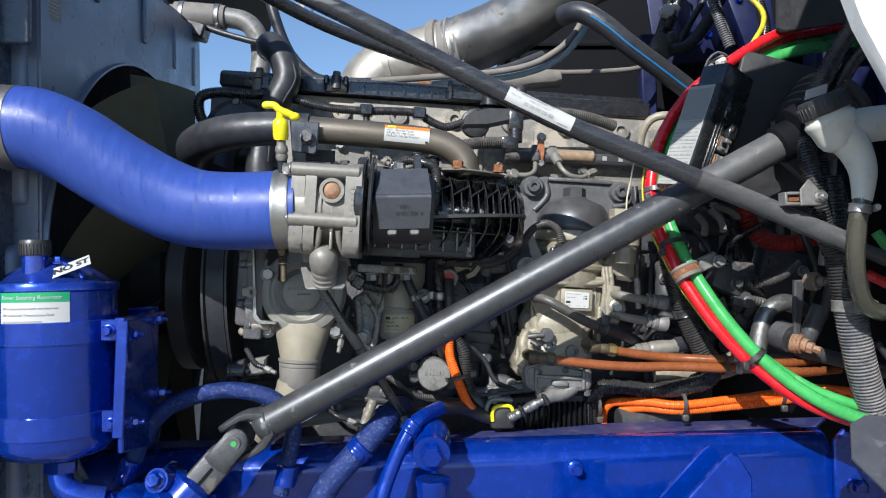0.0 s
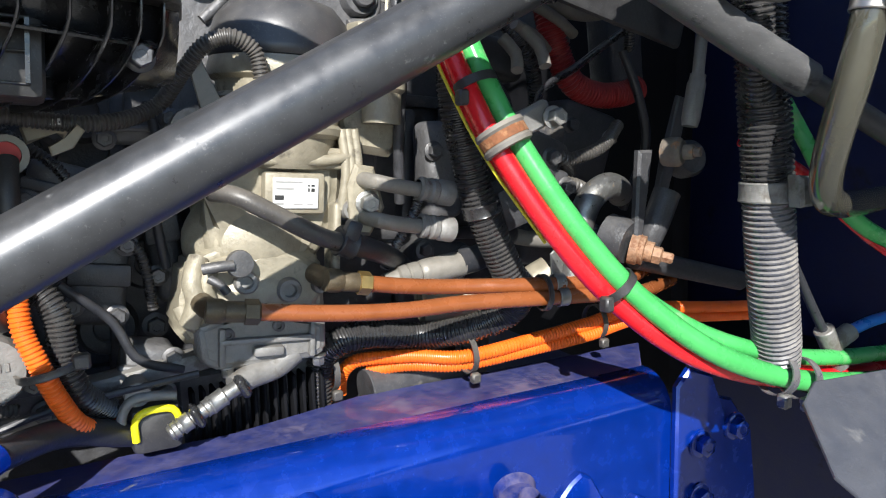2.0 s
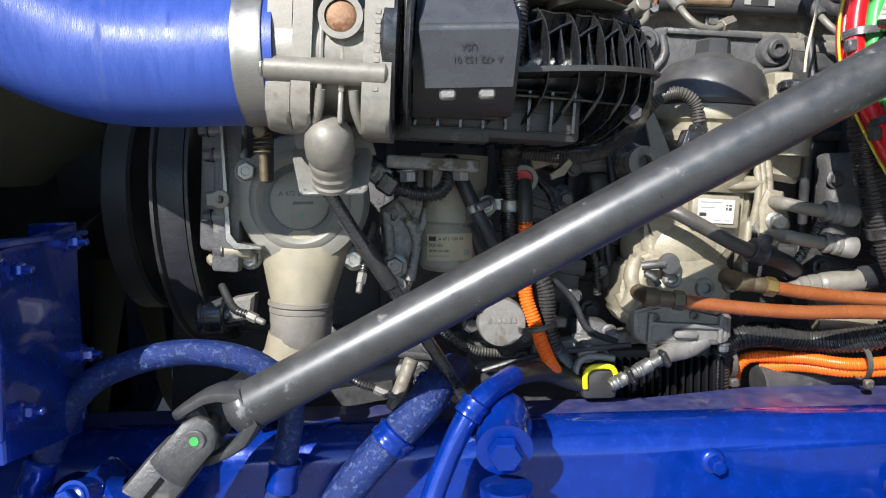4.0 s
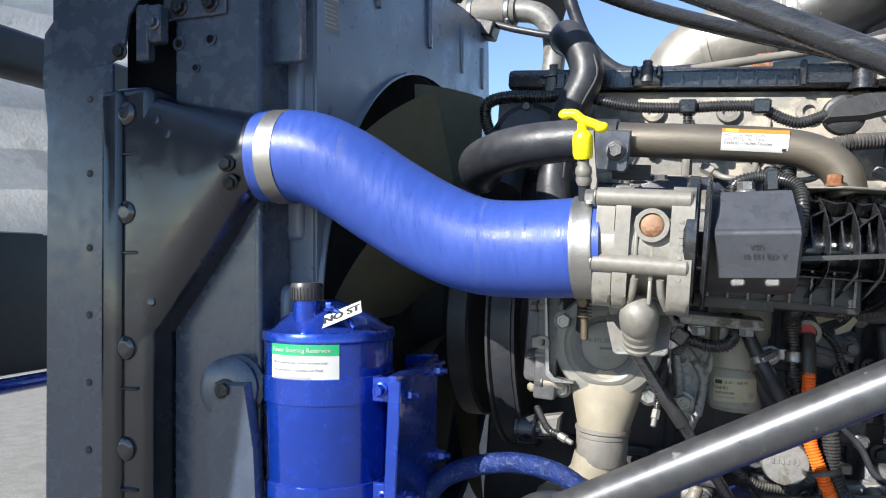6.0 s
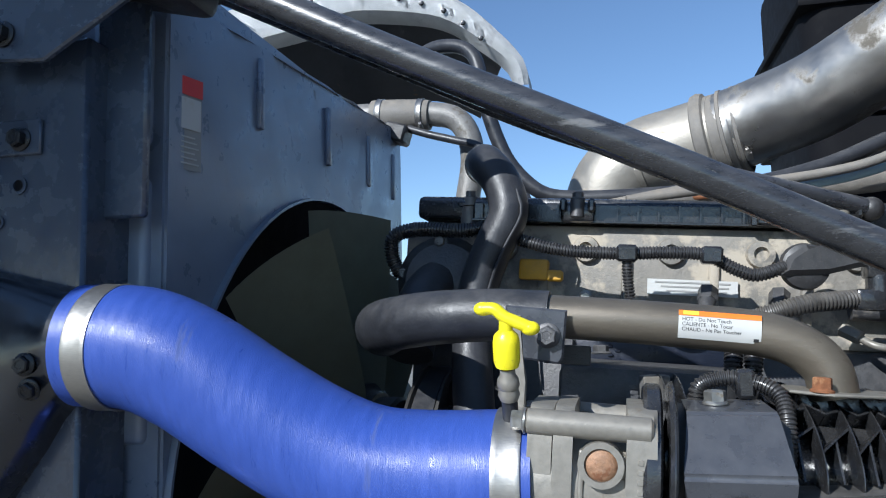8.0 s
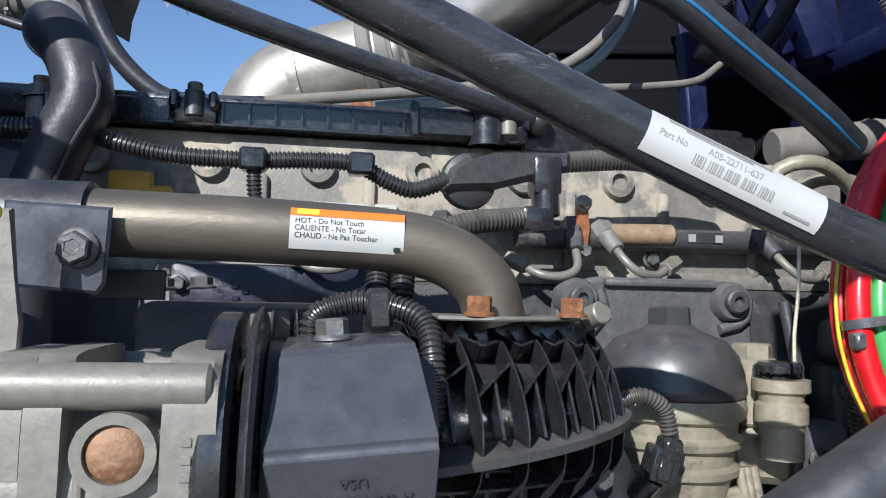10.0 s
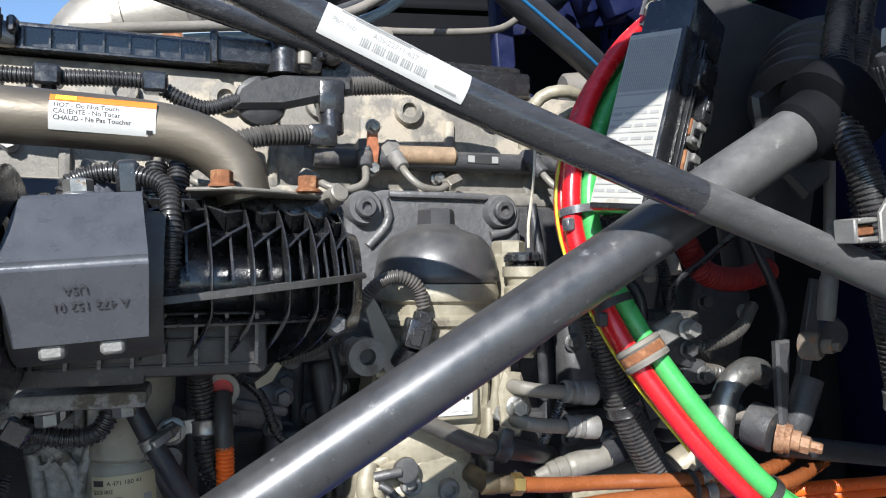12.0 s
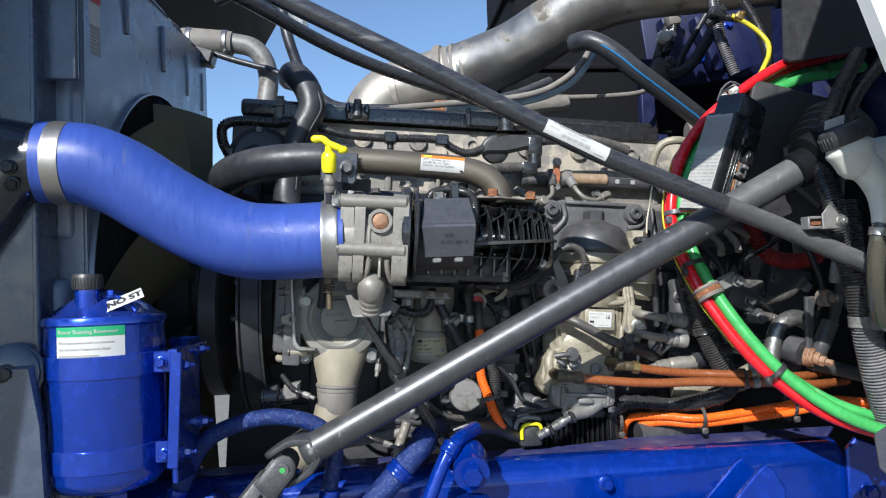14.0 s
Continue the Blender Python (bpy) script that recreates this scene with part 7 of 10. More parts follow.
add_cyl(bm, (0.075, 1.81, 1.095), (0.075, 1.785, 1.093), 0.012, None, 20)
part("bracket", bm, M_greycast, qc)
bm = B()
add_tube(bm, [(-0.08, 1.80, 1.065), (0.0, 1.79, 1.090), (0.06, 1.785, 1.099), (0.13, 1.79, 1.103)], 0.0035, 8)
single("thin_cable", bm, M_rubber, "thin black cable crossing the engine side", "cable")
# starter ribs, pipes and ledges deep behind the rail
ecu = thing("control_module", (0.20, 1.87, 1.0), "dark finned engine control module", "control module")
for i in range(14):
    bm = B()
    add_box(bm, (0.13 + 0.0105 * i, 1.850, 1.040), (0.004, 0.03, 0.06), FLAT, 0.001)
    part("fin", bm, M_dark, ecu)
bm = B()
add_box(bm, (0.20, 1.87, 1.04), (0.17, 0.03, 0.09), FLAT, 0.006)
part("housing", bm, M_iron, ecu)
for i, (p, q, r, m) in enumerate((((-0.30, 1.83, 1.05), (-0.13, 1.84, 1.07), 0.012, M_greycast), ((-0.17, 1.75, 1.04), (-0.145, 1.76, 1.10), 0.009, M_cast), ((-0.07, 1.86, 1.065), (0.05, 1.86, 1.075), 0.014, M_greycast), ((0.33, 1.87, 1.025), (0.47, 1.88, 1.03), 0.026, M_iron))):
    bm = B()
    add_cyl(bm, p, q, r, None, 18, 0.002)
    single("pipe_stub", bm, m, "short dusty pipe under the engine", "pipe")
for p0, p1 in (((-0.195, 1.69, 1.215), (-0.200, 1.675, 1.190)), ((-0.325, 1.70, 1.17), (-0.30, 1.69, 1.16)), ((-0.19, 1.74, 1.07), (-0.155, 1.735, 1.055))):
    st = thing("sensor", Vector(p0), "small sensor with coiled lead", "sensor", "small sensors")
    bm = B()
    add_cyl(bm, p0, Vector(p0).lerp(Vector(p1), 0.45), 0.0056, None, 6, 0.001)
    add_cyl(bm, Vector(p0).lerp(Vector(p1), 0.4), Vector(p0).lerp(Vector(p1), 0.8), 0.0036, None, 12)
    part("tip", bm, M_greycast, st)
    bm = B()
    d = Vector(p0) - Vector(p1)
    add_tube(bm, [p0, Vector(p0) + d * 0.7, Vector(p0) + d * 1.6 + Vector((0, 0.03, 0.01))], 0.0050, 12, rib=(0.0036, 0.0012))
    part("lead", bm, M_loom, st)

# ---- sensor plug and lead under the throttle ----
spl = thing("sensor_plug", (-0.19, 1.70, 1.29), "black sensor plug with a looped corrugated lead", "connector")
bm = B()
add_box(bm, (-0.180, 1.705, 1.328), (0.040, 0.030, 0.026), Matrix.Rotation(0.6, 3, "Y"), 0.004, 2)
add_box(bm, (-0.165, 1.698, 1.312), (0.022, 0.024, 0.022), Matrix.Rotation(0.6, 3, "Y"), 0.003)
part("shell", bm, M_plastic, spl)
for i in range(3):
    bm = B()
    add_box(bm, (-0.184 + 0.006 * i, 1.6885, 1.328 - 0.004 * i), (0.003, 0.002, 0.008), Matrix.Rotation(0.6, 3, "Y"), 0)
    part("lock_tooth", bm, M_greycast, spl)
bm = B()
add_tube(bm, [(-0.162, 1.70, 1.310), (-0.150, 1.70, 1.306), (-0.129, 1.70, 1.300), (-0.108, 1.70, 1.302), (-0.097, 1.702, 1.319), (-0.095, 1.71, 1.340)], 0.0085, 14, rib=(0.0038, 0.0013))
part("lead", bm, M_loom, spl)
# castings and plugs crowding the block's side
for c, sz, a, m in (((0.055, 1.86, 1.20), (0.05, 0.05, 0.10), 0.15, M_iron), ((0.115, 1.88, 1.24), (0.03, 0.05, 0.16), -0.1, M_iron), ((0.03, 1.87, 1.28), (0.06, 0.05, 0.05), 0.3, M_plate), ((-0.03, 1.86, 1.10), (0.08, 0.05, 0.06), 0.0, M_iron), ((0.09, 1.86, 1.10), (0.05, 0.05, 0.05), 0.2, M_plate), ((0.10, 1.87, 1.335), (0.07, 0.04, 0.03), 0.0, M_plate), ((-0.17, 1.86, 1.09), (0.10, 0.06, 0.05), 0.1, M_iron)):
    ob = thing("block_casting", Vector(c), "dark painted casting bolted to the engine block", "casting", "block castings")
    bm = B()
    rot = Matrix.Rotation(a, 3, "Y")
    add_box(bm, c, sz, rot, 0.010, 3)
    part("body", bm, m, ob)
    bm = B()
    add_box(bm, Vector(c) - Y * sz[1] * 0.5, (sz[0] * 1.12, 0.012, sz[2] * 0.22), rot, 0.004, 2)
    part("flange", bm, m, ob)
    for sx, sz_ in ((-0.42, -0.3), (0.42, 0.3), (0.35, -0.38)):
        bm = B()
        add_hex(bm, Vector(c) + rot @ Vector((sx * sz[0], -sz[1] * 0.5 - 0.003, sz_ * sz[2])), -Y, 0.008, 0.009, 1.35)
        part("bolt", bm, M_darkbolt, ob)
# loose wires across the block
for pts, r, m in (([(-0.02, 1.83, 1.34), (0.03, 1.82, 1.30), (0.05, 1.82, 1.25), (0.09, 1.83, 1.22), (0.10, 1.84, 1.16)], 0.0055, M_loom), ([(0.02, 1.80, 1.20), (0.06, 1.81, 1.16), (0.08, 1.81, 1.12), (0.12, 1.82, 1.10)], 0.0045, M_rubber), ([(-0.16, 1.80, 1.16), (-0.11, 1.79, 1.13), (-0.07, 1.80, 1.10), (-0.02, 1.81, 1.09)], 0.006, M_loom_dusty), ([(0.11, 1.84, 1.36), (0.118, 1.83, 1.30), (0.108, 1.83, 1.26), (0.115, 1.84, 1.20)], 0.005, M_rubber)):
    bm = B()
    add_tube(bm, pts, r, 10, 0.01, rib=(0.004, 0.001) if m is not M_rubber else None)
    single("engine_wire", bm, m, "dark wire clipped across the engine block", "wire", "engine wires")

wheel = thing("fan_pulley", (-0.50, 1.95, 1.3), "dark dished fan drive wheel at the engine nose", "pulley")
bm = B()
add_lathe(bm, (-0.525, 1.95, 1.295), X, [(0.06, 0.03), (0.10, 0.035), (0.125, 0.01), (0.150, 0.0), (0.155, 0.004), (0.155, 0.034), (0.150, 0.038), (0.130, 0.030), (0.10, 0.05), (0.06, 0.05)], 56)
part("rim", bm, M_matt, wheel)
for i in range(6):
    a = 2 * math.pi * i / 6
    bm = B()
    add_hex(bm, (-0.476, 1.95 + 0.08 * math.cos(a), 1.295 + 0.08 * math.sin(a)), X, 0.009, 0.009)
    part("bolt", bm, M_darkbolt, wheel)

# small louvred tag below the cross pipe, toothed clip beside the orange lead
# navy cover of the control unit on the block's upper side
ecu = thing("control_unit", (-0.137, 1.94, 1.460), "dark navy control unit cover with raised code bars on the block", "control unit")
bm = B()
add_box(bm, (-0.137, 1.940, 1.502), (0.224, 0.030, 0.083), ENG, 0.006, 2)
part("cover", bm, M_navy, ecu)
for i in range(7):
    bm = B()
    add_box(bm, (-0.182 + 0.010 * (i % 2), 1.9235, 1.523 - 0.006 * i), (0.007, 0.003, 0.004), ENG, 0.0006)
    part("code_bar", bm, M_navy, ecu)
for dx in (-0.45, 0.45):
    bm = B()
    add_hex(bm, (-0.137 + dx * 0.224, 1.925, 1.529), -Y, 0.008, 0.008)
    part("bolt", bm, M_darkbolt, ecu)
tagp = thing("louvred_tag", (-0.222, 1.66, 1.524), "small black louvred plate under the cross pipe", "plate")
bm = B()
add_box(bm, (-0.222, 1.662, 1.524), (0.048, 0.003, 0.020), ENG, 0.001)
part("plate", bm, M_matt, tagp)
for i in range(5):
    bm = B()
    add_box(bm, (-0.222, 1.6595, 1.517 + 0.0036 * i), (0.042, 0.002, 0.0014), ENG, 0)
    part("louvre", bm, M_matt, tagp)
tcl = thing("toothed_clip", (0.02, 1.80, 1.33), "dusty cream toothed hose clip", "clip")
bm = B()
add_prism(bm, [(0.0, 0.0), (0.016, 0.006), (0.026, 0.020), (0.020, 0.026), (0.012, 0.014), (-0.002, 0.008)], (0.026, 1.768, 1.312), X, Z, 0.010, 0.001)
part("band", bm, M_cream, tcl)
for i in range(7):
    bm = B()
    add_box(bm, (0.012 + 0.0036 * i, 1.762, 1.340 + 0.0008 * math.sin(i)), (0.0020, 0.008, 0.005), FLAT, 0)
    part("tooth", bm, M_white, tcl)
bm = B()
add_box(bm, (0.0225, 1.768, 1.340), (0.028, 0.006, 0.006), FLAT, 0.002)
part("rack", bm, M_white, tcl)

# ---- steering shaft ----
S0, S1 = Vector((-0.300, 1.598, 1.0995)), Vector((0.520, 1.545, 1.526))
SD = (S1 - S0).normalized()
shaft = thing("steering_shaft", S0, "satin grey tubular steering shaft with universal joint", "steering shaft")
bm = B()
add_cyl(bm, S0, S0.lerp(S1, 0.835), 0.0245, None, 40, 0.0)
part("tube", bm, M_shaft, shaft)
bm = B()
add_cyl(bm, S0.lerp(S1, 0.833), S1, 0.02455, None, 40, 0.003)
part("dusty_end", bm, M_shaftdust, shaft, "dust-covered upper end of the tube")
bm = B()
add_lathe(bm, S0 - SD * 0.004, SD, [(0.020, -0.016), (0.025, -0.008), (0.0262, 0), (0.0262, 0.005), (0.0242, 0.008)], 32)
side = SD.cross(Y).normalized()
perp = SD.cross(side).normalized()


def add_arm(bm, root, along, out, across, stations):
    """A forged arm: stations (distance, offset outwards, half width, half thickness)."""
    rings = []
    for far, off, w, h in stations:
        ring = []
        for k in range(16):
            a = 2 * math.pi * k / 16
            ca, sa = math.cos(a), math.sin(a)
            q = root + along * far + out * (off + h * math.copysign(abs(sa) ** 0.6, sa)) + across * w * math.copysign(abs(ca) ** 0.6, ca)
            ring.append(bm.verts.new(q))
        rings.append(ring)
    for a, b in zip(rings, rings[1:]):
        for k in range(16):
            bm.faces.new((a[k], a[(k + 1) % 16], b[(k + 1) % 16], b[k]))
    bm.faces.new(rings[0][::-1])
    bm.faces.new(rings[-1])


for sgn in (1, -1):
    add_arm(bm, S0, -SD, side * sgn, perp, [(-0.004, 0.010, 0.0225, 0.012), (0.008, 0.018, 0.0215, 0.0105), (0.020, 0.0255, 0.0195, 0.0080), (0.034, 0.0285, 0.0185, 0.0065), (0.050, 0.0280, 0.0190, 0.0062), (0.062, 0.0270, 0.0170, 0.0060), (0.070, 0.0265, 0.0110, 0.0052), (0.073, 0.0262, 0.004, 0.004)])
part("yoke", bm, M_shaft, shaft)
JP = S0 - SD * 0.054
G0 = Vector((-0.402, 1.585, 1.014))
GD = (G0 - JP).normalized()
bm = B()
add_cyl(bm, JP - side * 0.031, JP + side * 0.031, 0.0095, None, 14)
part("cross_pin", bm, M_darkbolt, shaft)
bm = B()
add_cyl(bm, JP - Y * 0.034, JP + Y * 0.034, 0.0105, None, 14)
part("cross_pin", bm, M_darkbolt, shaft)
bm = B()
rot = Matrix((GD, Y, GD.cross(Y))).transposed()
for sgn in (1, -1):
    add_arm(bm, JP, GD, Y * sgn, GD.cross(Y), [(-0.020, 0.0262, 0.006, 0.004), (-0.015, 0.0266, 0.015, 0.0055), (-0.004, 0.0270, 0.0205, 0.0062), (0.010, 0.0270, 0.0205, 0.0062), (0.028, 0.0250, 0.0205, 0.0075), (0.042, 0.0190, 0.0220, 0.0095), (0.052, 0.0120, 0.0230, 0.0110)])
add_box(bm, JP + GD * 0.070, (0.085, 0.052, 0.048), rot, 0.008, 2)
part("lower_yoke", bm, M_iron, shaft)
# Thin dark bar laid on as the slot's shade.
bm = B()
add_box(bm, JP + GD * 0.078 - Y * 0.0262, (0.060, 0.002, 0.005), rot, 0)
part("slot_shade", bm, M_dark, shaft)
for q in (JP + GD * 0.098 + GD.cross(Y) * 0.026, JP + GD * 0.100 - GD.cross(Y) * 0.026):
    bm = B()
    add_hex(bm, q - Y * 0.012, (0.1, -1, 0.1), 0.010, 0.012)
    part("pinch_bolt", bm, M_rust, shaft)
bm = B()
add_cyl(bm, JP - Y * 0.0325, JP - Y * 0.0348, 0.0045, None, 14, 0)
part("paint_dot", bm, M_green, shaft, "green paint mark")
bm = B()
add_lathe(bm, S1 - SD * 0.03, SD, [(0.0245, 0), (0.030, 0.004), (0.030, 0.03), (0.045, 0.034), (0.046, 0.06), (0, 0.06)], 30)
part("firewall_boot", bm, M_dark, shaft)

# ---- steering gear ----
gear = thing("steering_gear", (-0.44, 1.6, 0.85), "blue painted steering gear housing", "steering gear")
bm = B()
add_lathe(bm, G0 + GD * 0.012, GD, [(0.028, -0.012), (0.040, -0.004), (0.042, 0.02), (0.055, 0.03), (0.055, 0.10), (0, 0.10)], 32)
add_box(bm, (-0.48, 1.60, 0.94), (0.13, 0.13, 0.12), Matrix.Rotation(0.5, 3, "Y"), 0.02, 3)
add_box(bm, (-0.455, 1.62, 1.0), (0.06, 0.06, 0.05), Matrix.Rotation(0.7, 3, "Y"), 0.01, 2)
part("housing", bm, M_blue, gear)
for p in ((-0.455, 1.545, 1.030), (-0.50, 1.53, 0.985), (-0.405, 1.535, 0.962), (-0.46, 1.53, 0.94), (-0.53, 1.54, 1.0)):
    bm = B()
    add_lathe(bm, p, (-0.2, -1, 0.35), [(0.020, -0.02), (0.018, 0), (0, 0)], 20)
    add_hex(bm, p, (-0.2, -1, 0.35), 0.011, 0.012)
    part("bolt", bm, M_blue, gear)

# ---- blue painted steering hoses on the rail ----
def blue_hose(pts, r, label, bands, mat, tail=None):
    h = thing("hydraulic_hose", Vector(pts[0]), label, "hose", "steering hoses")
    bm = B()
    add_tube(bm, pts, r, 20, 0.008)
    part("hose", bm, mat, h)
    for p, d, rr, w in bands:
        bm = B()
        add_lathe(bm, Vector(p) - Vector(d).normalized() * w / 2, d, [(r, 0), (rr, 0.002), (rr, w * 0.3), (rr * 0.94, w * 0.4), (rr * 0.94, w * 0.6), (rr, w * 0.7), (rr, w - 0.002), (r, w)], 24)
        part("ferrule", bm, M_blue, h)
    if tail:
        bm = B()
        add_tube(bm, tail, r * 0.98, 18, 0.01)
        part("tail", bm, M_rubber, h)
    return h


M_bluehose = surface("blue_oversprayed_hose", (0.006, 0.026, 0.16), 0.50, 0.1, (420, 0.6), wear=(190, (0.07, 0.11, 0.24), 0.42), bump=(900, 0.25))
blue_hose([(-0.53, 1.60, 0.98), (-0.505, 1.61, 1.06), (-0.472, 1.625, 1.115), (-0.414, 1.63, 1.140), (-0.357, 1.64, 1.143), (-0.301, 1.645, 1.126), (-0.272, 1.65, 1.088), (-0.280, 1.66, 1.03), (-0.295, 1.66, 0.97)],
          0.0135, "blue oversprayed hydraulic hose looped over the frame rail", [((-0.518, 1.605, 1.03), (0.4, 0, 1), 0.0165, 0.04), ((-0.285, 1.66, 1.00), (0.2, 0, 1), 0.0175, 0.035)], M_bluehose)
blue_hose([(-0.245, 1.655, 0.93), (-0.213, 1.66, 0.986), (-0.162, 1.665, 1.040), (-0.130, 1.67, 1.073), (-0.112, 1.70, 1.088), (-0.095, 1.76, 1.085)],
          0.0205, "thick blue oversprayed hydraulic hose", [((-0.165, 1.665, 1.037), (0.9, 0.05, 0.95), 0.0235, 0.022), ((-0.122, 1.69, 1.080), (0.7, 0.5, 0.5), 0.0245, 0.014)], M_bluehose,
          [(-0.10, 1.74, 1.086), (-0.085, 1.80, 1.07), (-0.08, 1.85, 1.03)])
blue_hose([(-0.135, 1.62, 0.95), (-0.118, 1.63, 1.000), (-0.088, 1.64, 1.062), (-0.066, 1.65, 1.086), (-0.030, 1.69, 1.096)],
          0.0125, "slim blue hydraulic hose that turns black behind the rail", [((-0.080, 1.643, 1.074), (0.6, 0.2, 0.8), 0.0160, 0.022)], M_blue,
          [(-0.035, 1.685, 1.096), (0.01, 1.75, 1.083), (0.06, 1.79, 1.058), (0.10, 1.80, 1.047)])

fitting = thing("banjo_fitting", (-0.05, 1.66, 0.93), "blue painted hydraulic union and hexagon fitting", "fitting")
bm = B()
add_lathe(bm, (-0.048, 1.71, 1.055), (0.0, -1, -0.25), [(0, 0), (0.034, 0), (0.034, 0.024), (0.030, 0.032), (0.028, 0.05), (0.030, 0.052), (0.030, 0.062), (0, 0.062)], 30)
part("cap", bm, M_blue, fitting)
bm = B()
add_lathe(bm, (-0.048, 1.648, 1.040), (0.0, -1, -0.25), [(0.018, 0), (0.018, 0.012), (0.016, 0.014), (0, 0.014)], 6)
part("hexagon", bm, M_blue, fitting)
bm = B()
add_lathe(bm, (-0.046, 1.66, 0.90), (0, 0, 1), [(0.026, 0), (0.026, 0.085), (0.028, 0.088), (0.028, 0.098), (0, 0.098)], 28)
part("pipe_union", bm, M_blue, fitting)

fitting.location += Vector((0, -0.028, -0.004))

# ---- hood struts ----
R0, R1 = Vector((-0.575, 1.495, 1.915)), Vector((0.564, 1.477, 1.358))
RD = (R1 - R0).normalized()
strut = thing("hood_strut", R0, "black tubular hood strut with white part number label", "strut")
bm = B()
add_tube(bm, [R0, (-0.35, 1.498, 1.797), (-0.10, 1.50, 1.672), (0.07, 1.503, 1.584), (0.165, 1.503, 1.537), (0.27, 1.500, 1.4915), (0.35, 1.4976, 1.4567)], 0.0148, 28, 0.015)
part("tube", bm, M_gloss, strut)
bm = B()
add_tube(bm, [(0.348, 1.4977, 1.4576), (0.43, 1.4945, 1.4225), (0.50, 1.487, 1.389), (0.564, 1.477, 1.358)], 0.0149, 28, 0.015)
part("lower_tube", bm, M_glossdusty, strut, "dusty worn lower end of the tube")
bm = B()
add_tube(bm, [(0.555, 1.4785, 1.362), (0.66, 1.462, 1.312), (0.80, 1.45, 1.25)], 0.0105, 20, 0.02)
part("inner_rod", bm, M_matt, strut)
bm = B()
add_cyl(bm, R0 - RD * 0.004, R0 + RD * 0.035, 0.0185, 0.0165, 20)
add_ball(bm, R0 - RD * 0.01, 0.017)
part("end_fitting", bm, M_matt, strut)
RL = Vector((0.0675, 1.503, 1.5855))
su = (Vector((0.167, 1.503, 1.536)) - RL).normalized()
SB = (RL, su, 0.0149)
sv = Vector((0, -1, 0)).cross(su) * -1
sv = sv if sv.z > 0 else -sv
so = RL - Y * 0.0149 - sv * 0.011
bm = B()
add_patch(bm, so, su, sv, 0.106, 0.0235, SB, 0.0005, 14)
lab = part("part_label", bm, M_white, strut, "white part number label")
lettering("text_line", "Part No", 0.0050, so + su * 0.006 + sv * 0.011, su, sv, M_greyink, lab, SB, 0.0009)
lettering("text_line", "A05-22711-637", 0.0052, so + su * 0.034 + sv * 0.0125, su, sv, M_greyink, lab, SB, 0.0009)
bm = B()
add_patch(bm, so + su * 0.010 + sv * 0.0205, su, sv, 0.062, 0.0018, SB, 0.0009, 8)
part("print_line", bm, M_greyink, lab)
for k, w in ((0.0185, 0.040), (0.0030, 0.016)):
    bm = B()
    add_patch(bm, so + su * (0.020 if w > 0.03 else 0.084) + sv * k, su, sv, w, 0.0014, SB, 0.0009, 6)
    part("print_line", bm, M_greyink, lab)
for i in range(34):
    if i % 7 == 5:
        continue
    bm = B()
    add_patch(bm, so + su * (0.028 + 0.00145 * i) + sv * 0.005, su, sv, 0.0005 + 0.0004 * (i * 7 % 3) / 2, 0.0052, SB, 0.0009, 2)
    part("barcode_bar", bm, M_greyink, lab)

Q0, Q1 = Vector((-0.58, 1.58, 1.925)), Vector((0.16, 1.95, 1.697))
strut2 = thing("hood_stay", Q0, "thin black hood stay tube", "strut")
bm = B()
add_tube(bm, [Q0, (-0.40, 1.72, 1.862), (-0.20, 1.85, 1.793), Q1], 0.0125, 24, 0.03)
part("tube", bm, M_gloss, strut2)
for p in (Q0, Q1):
    bm = B()
    add_ball(bm, p, 0.016)
    part("end_fitting", bm, M_matt, strut2)

# ---- hood counter spring ----
spring = thing("hood_spring", (-0.9, 1.42, 1.8), "dark coiled hood tension spring with hooks", "spring")
A0, A1 = Vector((-1.30, 1.42, 1.885)), Vector((-0.830, 1.425, 1.806))
AD = (A1 - A0).normalized()
u, v, _ = frame_of(AD)
coil = []
turns = 21
L0 = (A1 - A0).length
for i in range(turns * 12 + 1):
    a = 2 * math.pi * i / 12
    f = i / (turns * 12)
    r = 0.0300 if f < 0.70 else 0.0300 - 0.021 * (f - 0.70) / 0.30
    coil.append(A0 + AD * L0 * f + (u * math.cos(a) + v * math.sin(a)) * r)
bm = B()
add_tube(bm, coil, 0.0036, 7, 0.009)
part("coil", bm, M_blackbolt, spring)
bm = B()
add_tube(bm, [A1 - AD * 0.01, A1 + AD * 0.03, (-0.775, 1.43, 1.796)], 0.0042, 10)
part("hook", bm, M_blackbolt, spring)
bm = B()
add_box(bm, (-0.765, 1.445, 1.800), (0.05, 0.010, 0.022), FLAT, 0.004)
add_hex(bm, (-0.785, 1.440, 1.788), -Y, 0.009, 0.010)
add_hex(bm, (-0.755, 1.440, 1.803), -Y, 0.011, 0.008)
part("anchor", bm, M_blackbolt, spring)

# ---- intake air pipe above the engine ----
air = thing("intake_pipe", (0.1, 2.35, 1.8), "dusty alloy intake elbow joined to a polished pipe", "air pipe")
bm = B()
add_tube(bm, [(-0.205, 2.46, 1.70), (-0.195, 2.46, 1.78), (-0.165, 2.45, 1.850), (-0.105, 2.44, 1.890), (-0.03, 2.42, 1.905), (0.04, 2.39, 1.915)], 0.082, 44, 0.01)
part("elbow", bm, M_airpipe, air)
AXD = Vector((0.35, -0.12, 0.05)).normalized()
bm = B()
for c, r in (((-0.115, 2.443, 1.886), 0.0835),):
    add_lathe(bm, c, AXD, [(r - 0.003, 0), (r, 0.001), (r + 0.001, 0.010), (r, 0.022), (r - 0.003, 0.023)], 44)
part("bead", bm, M_airpipe, air)
bm = B()
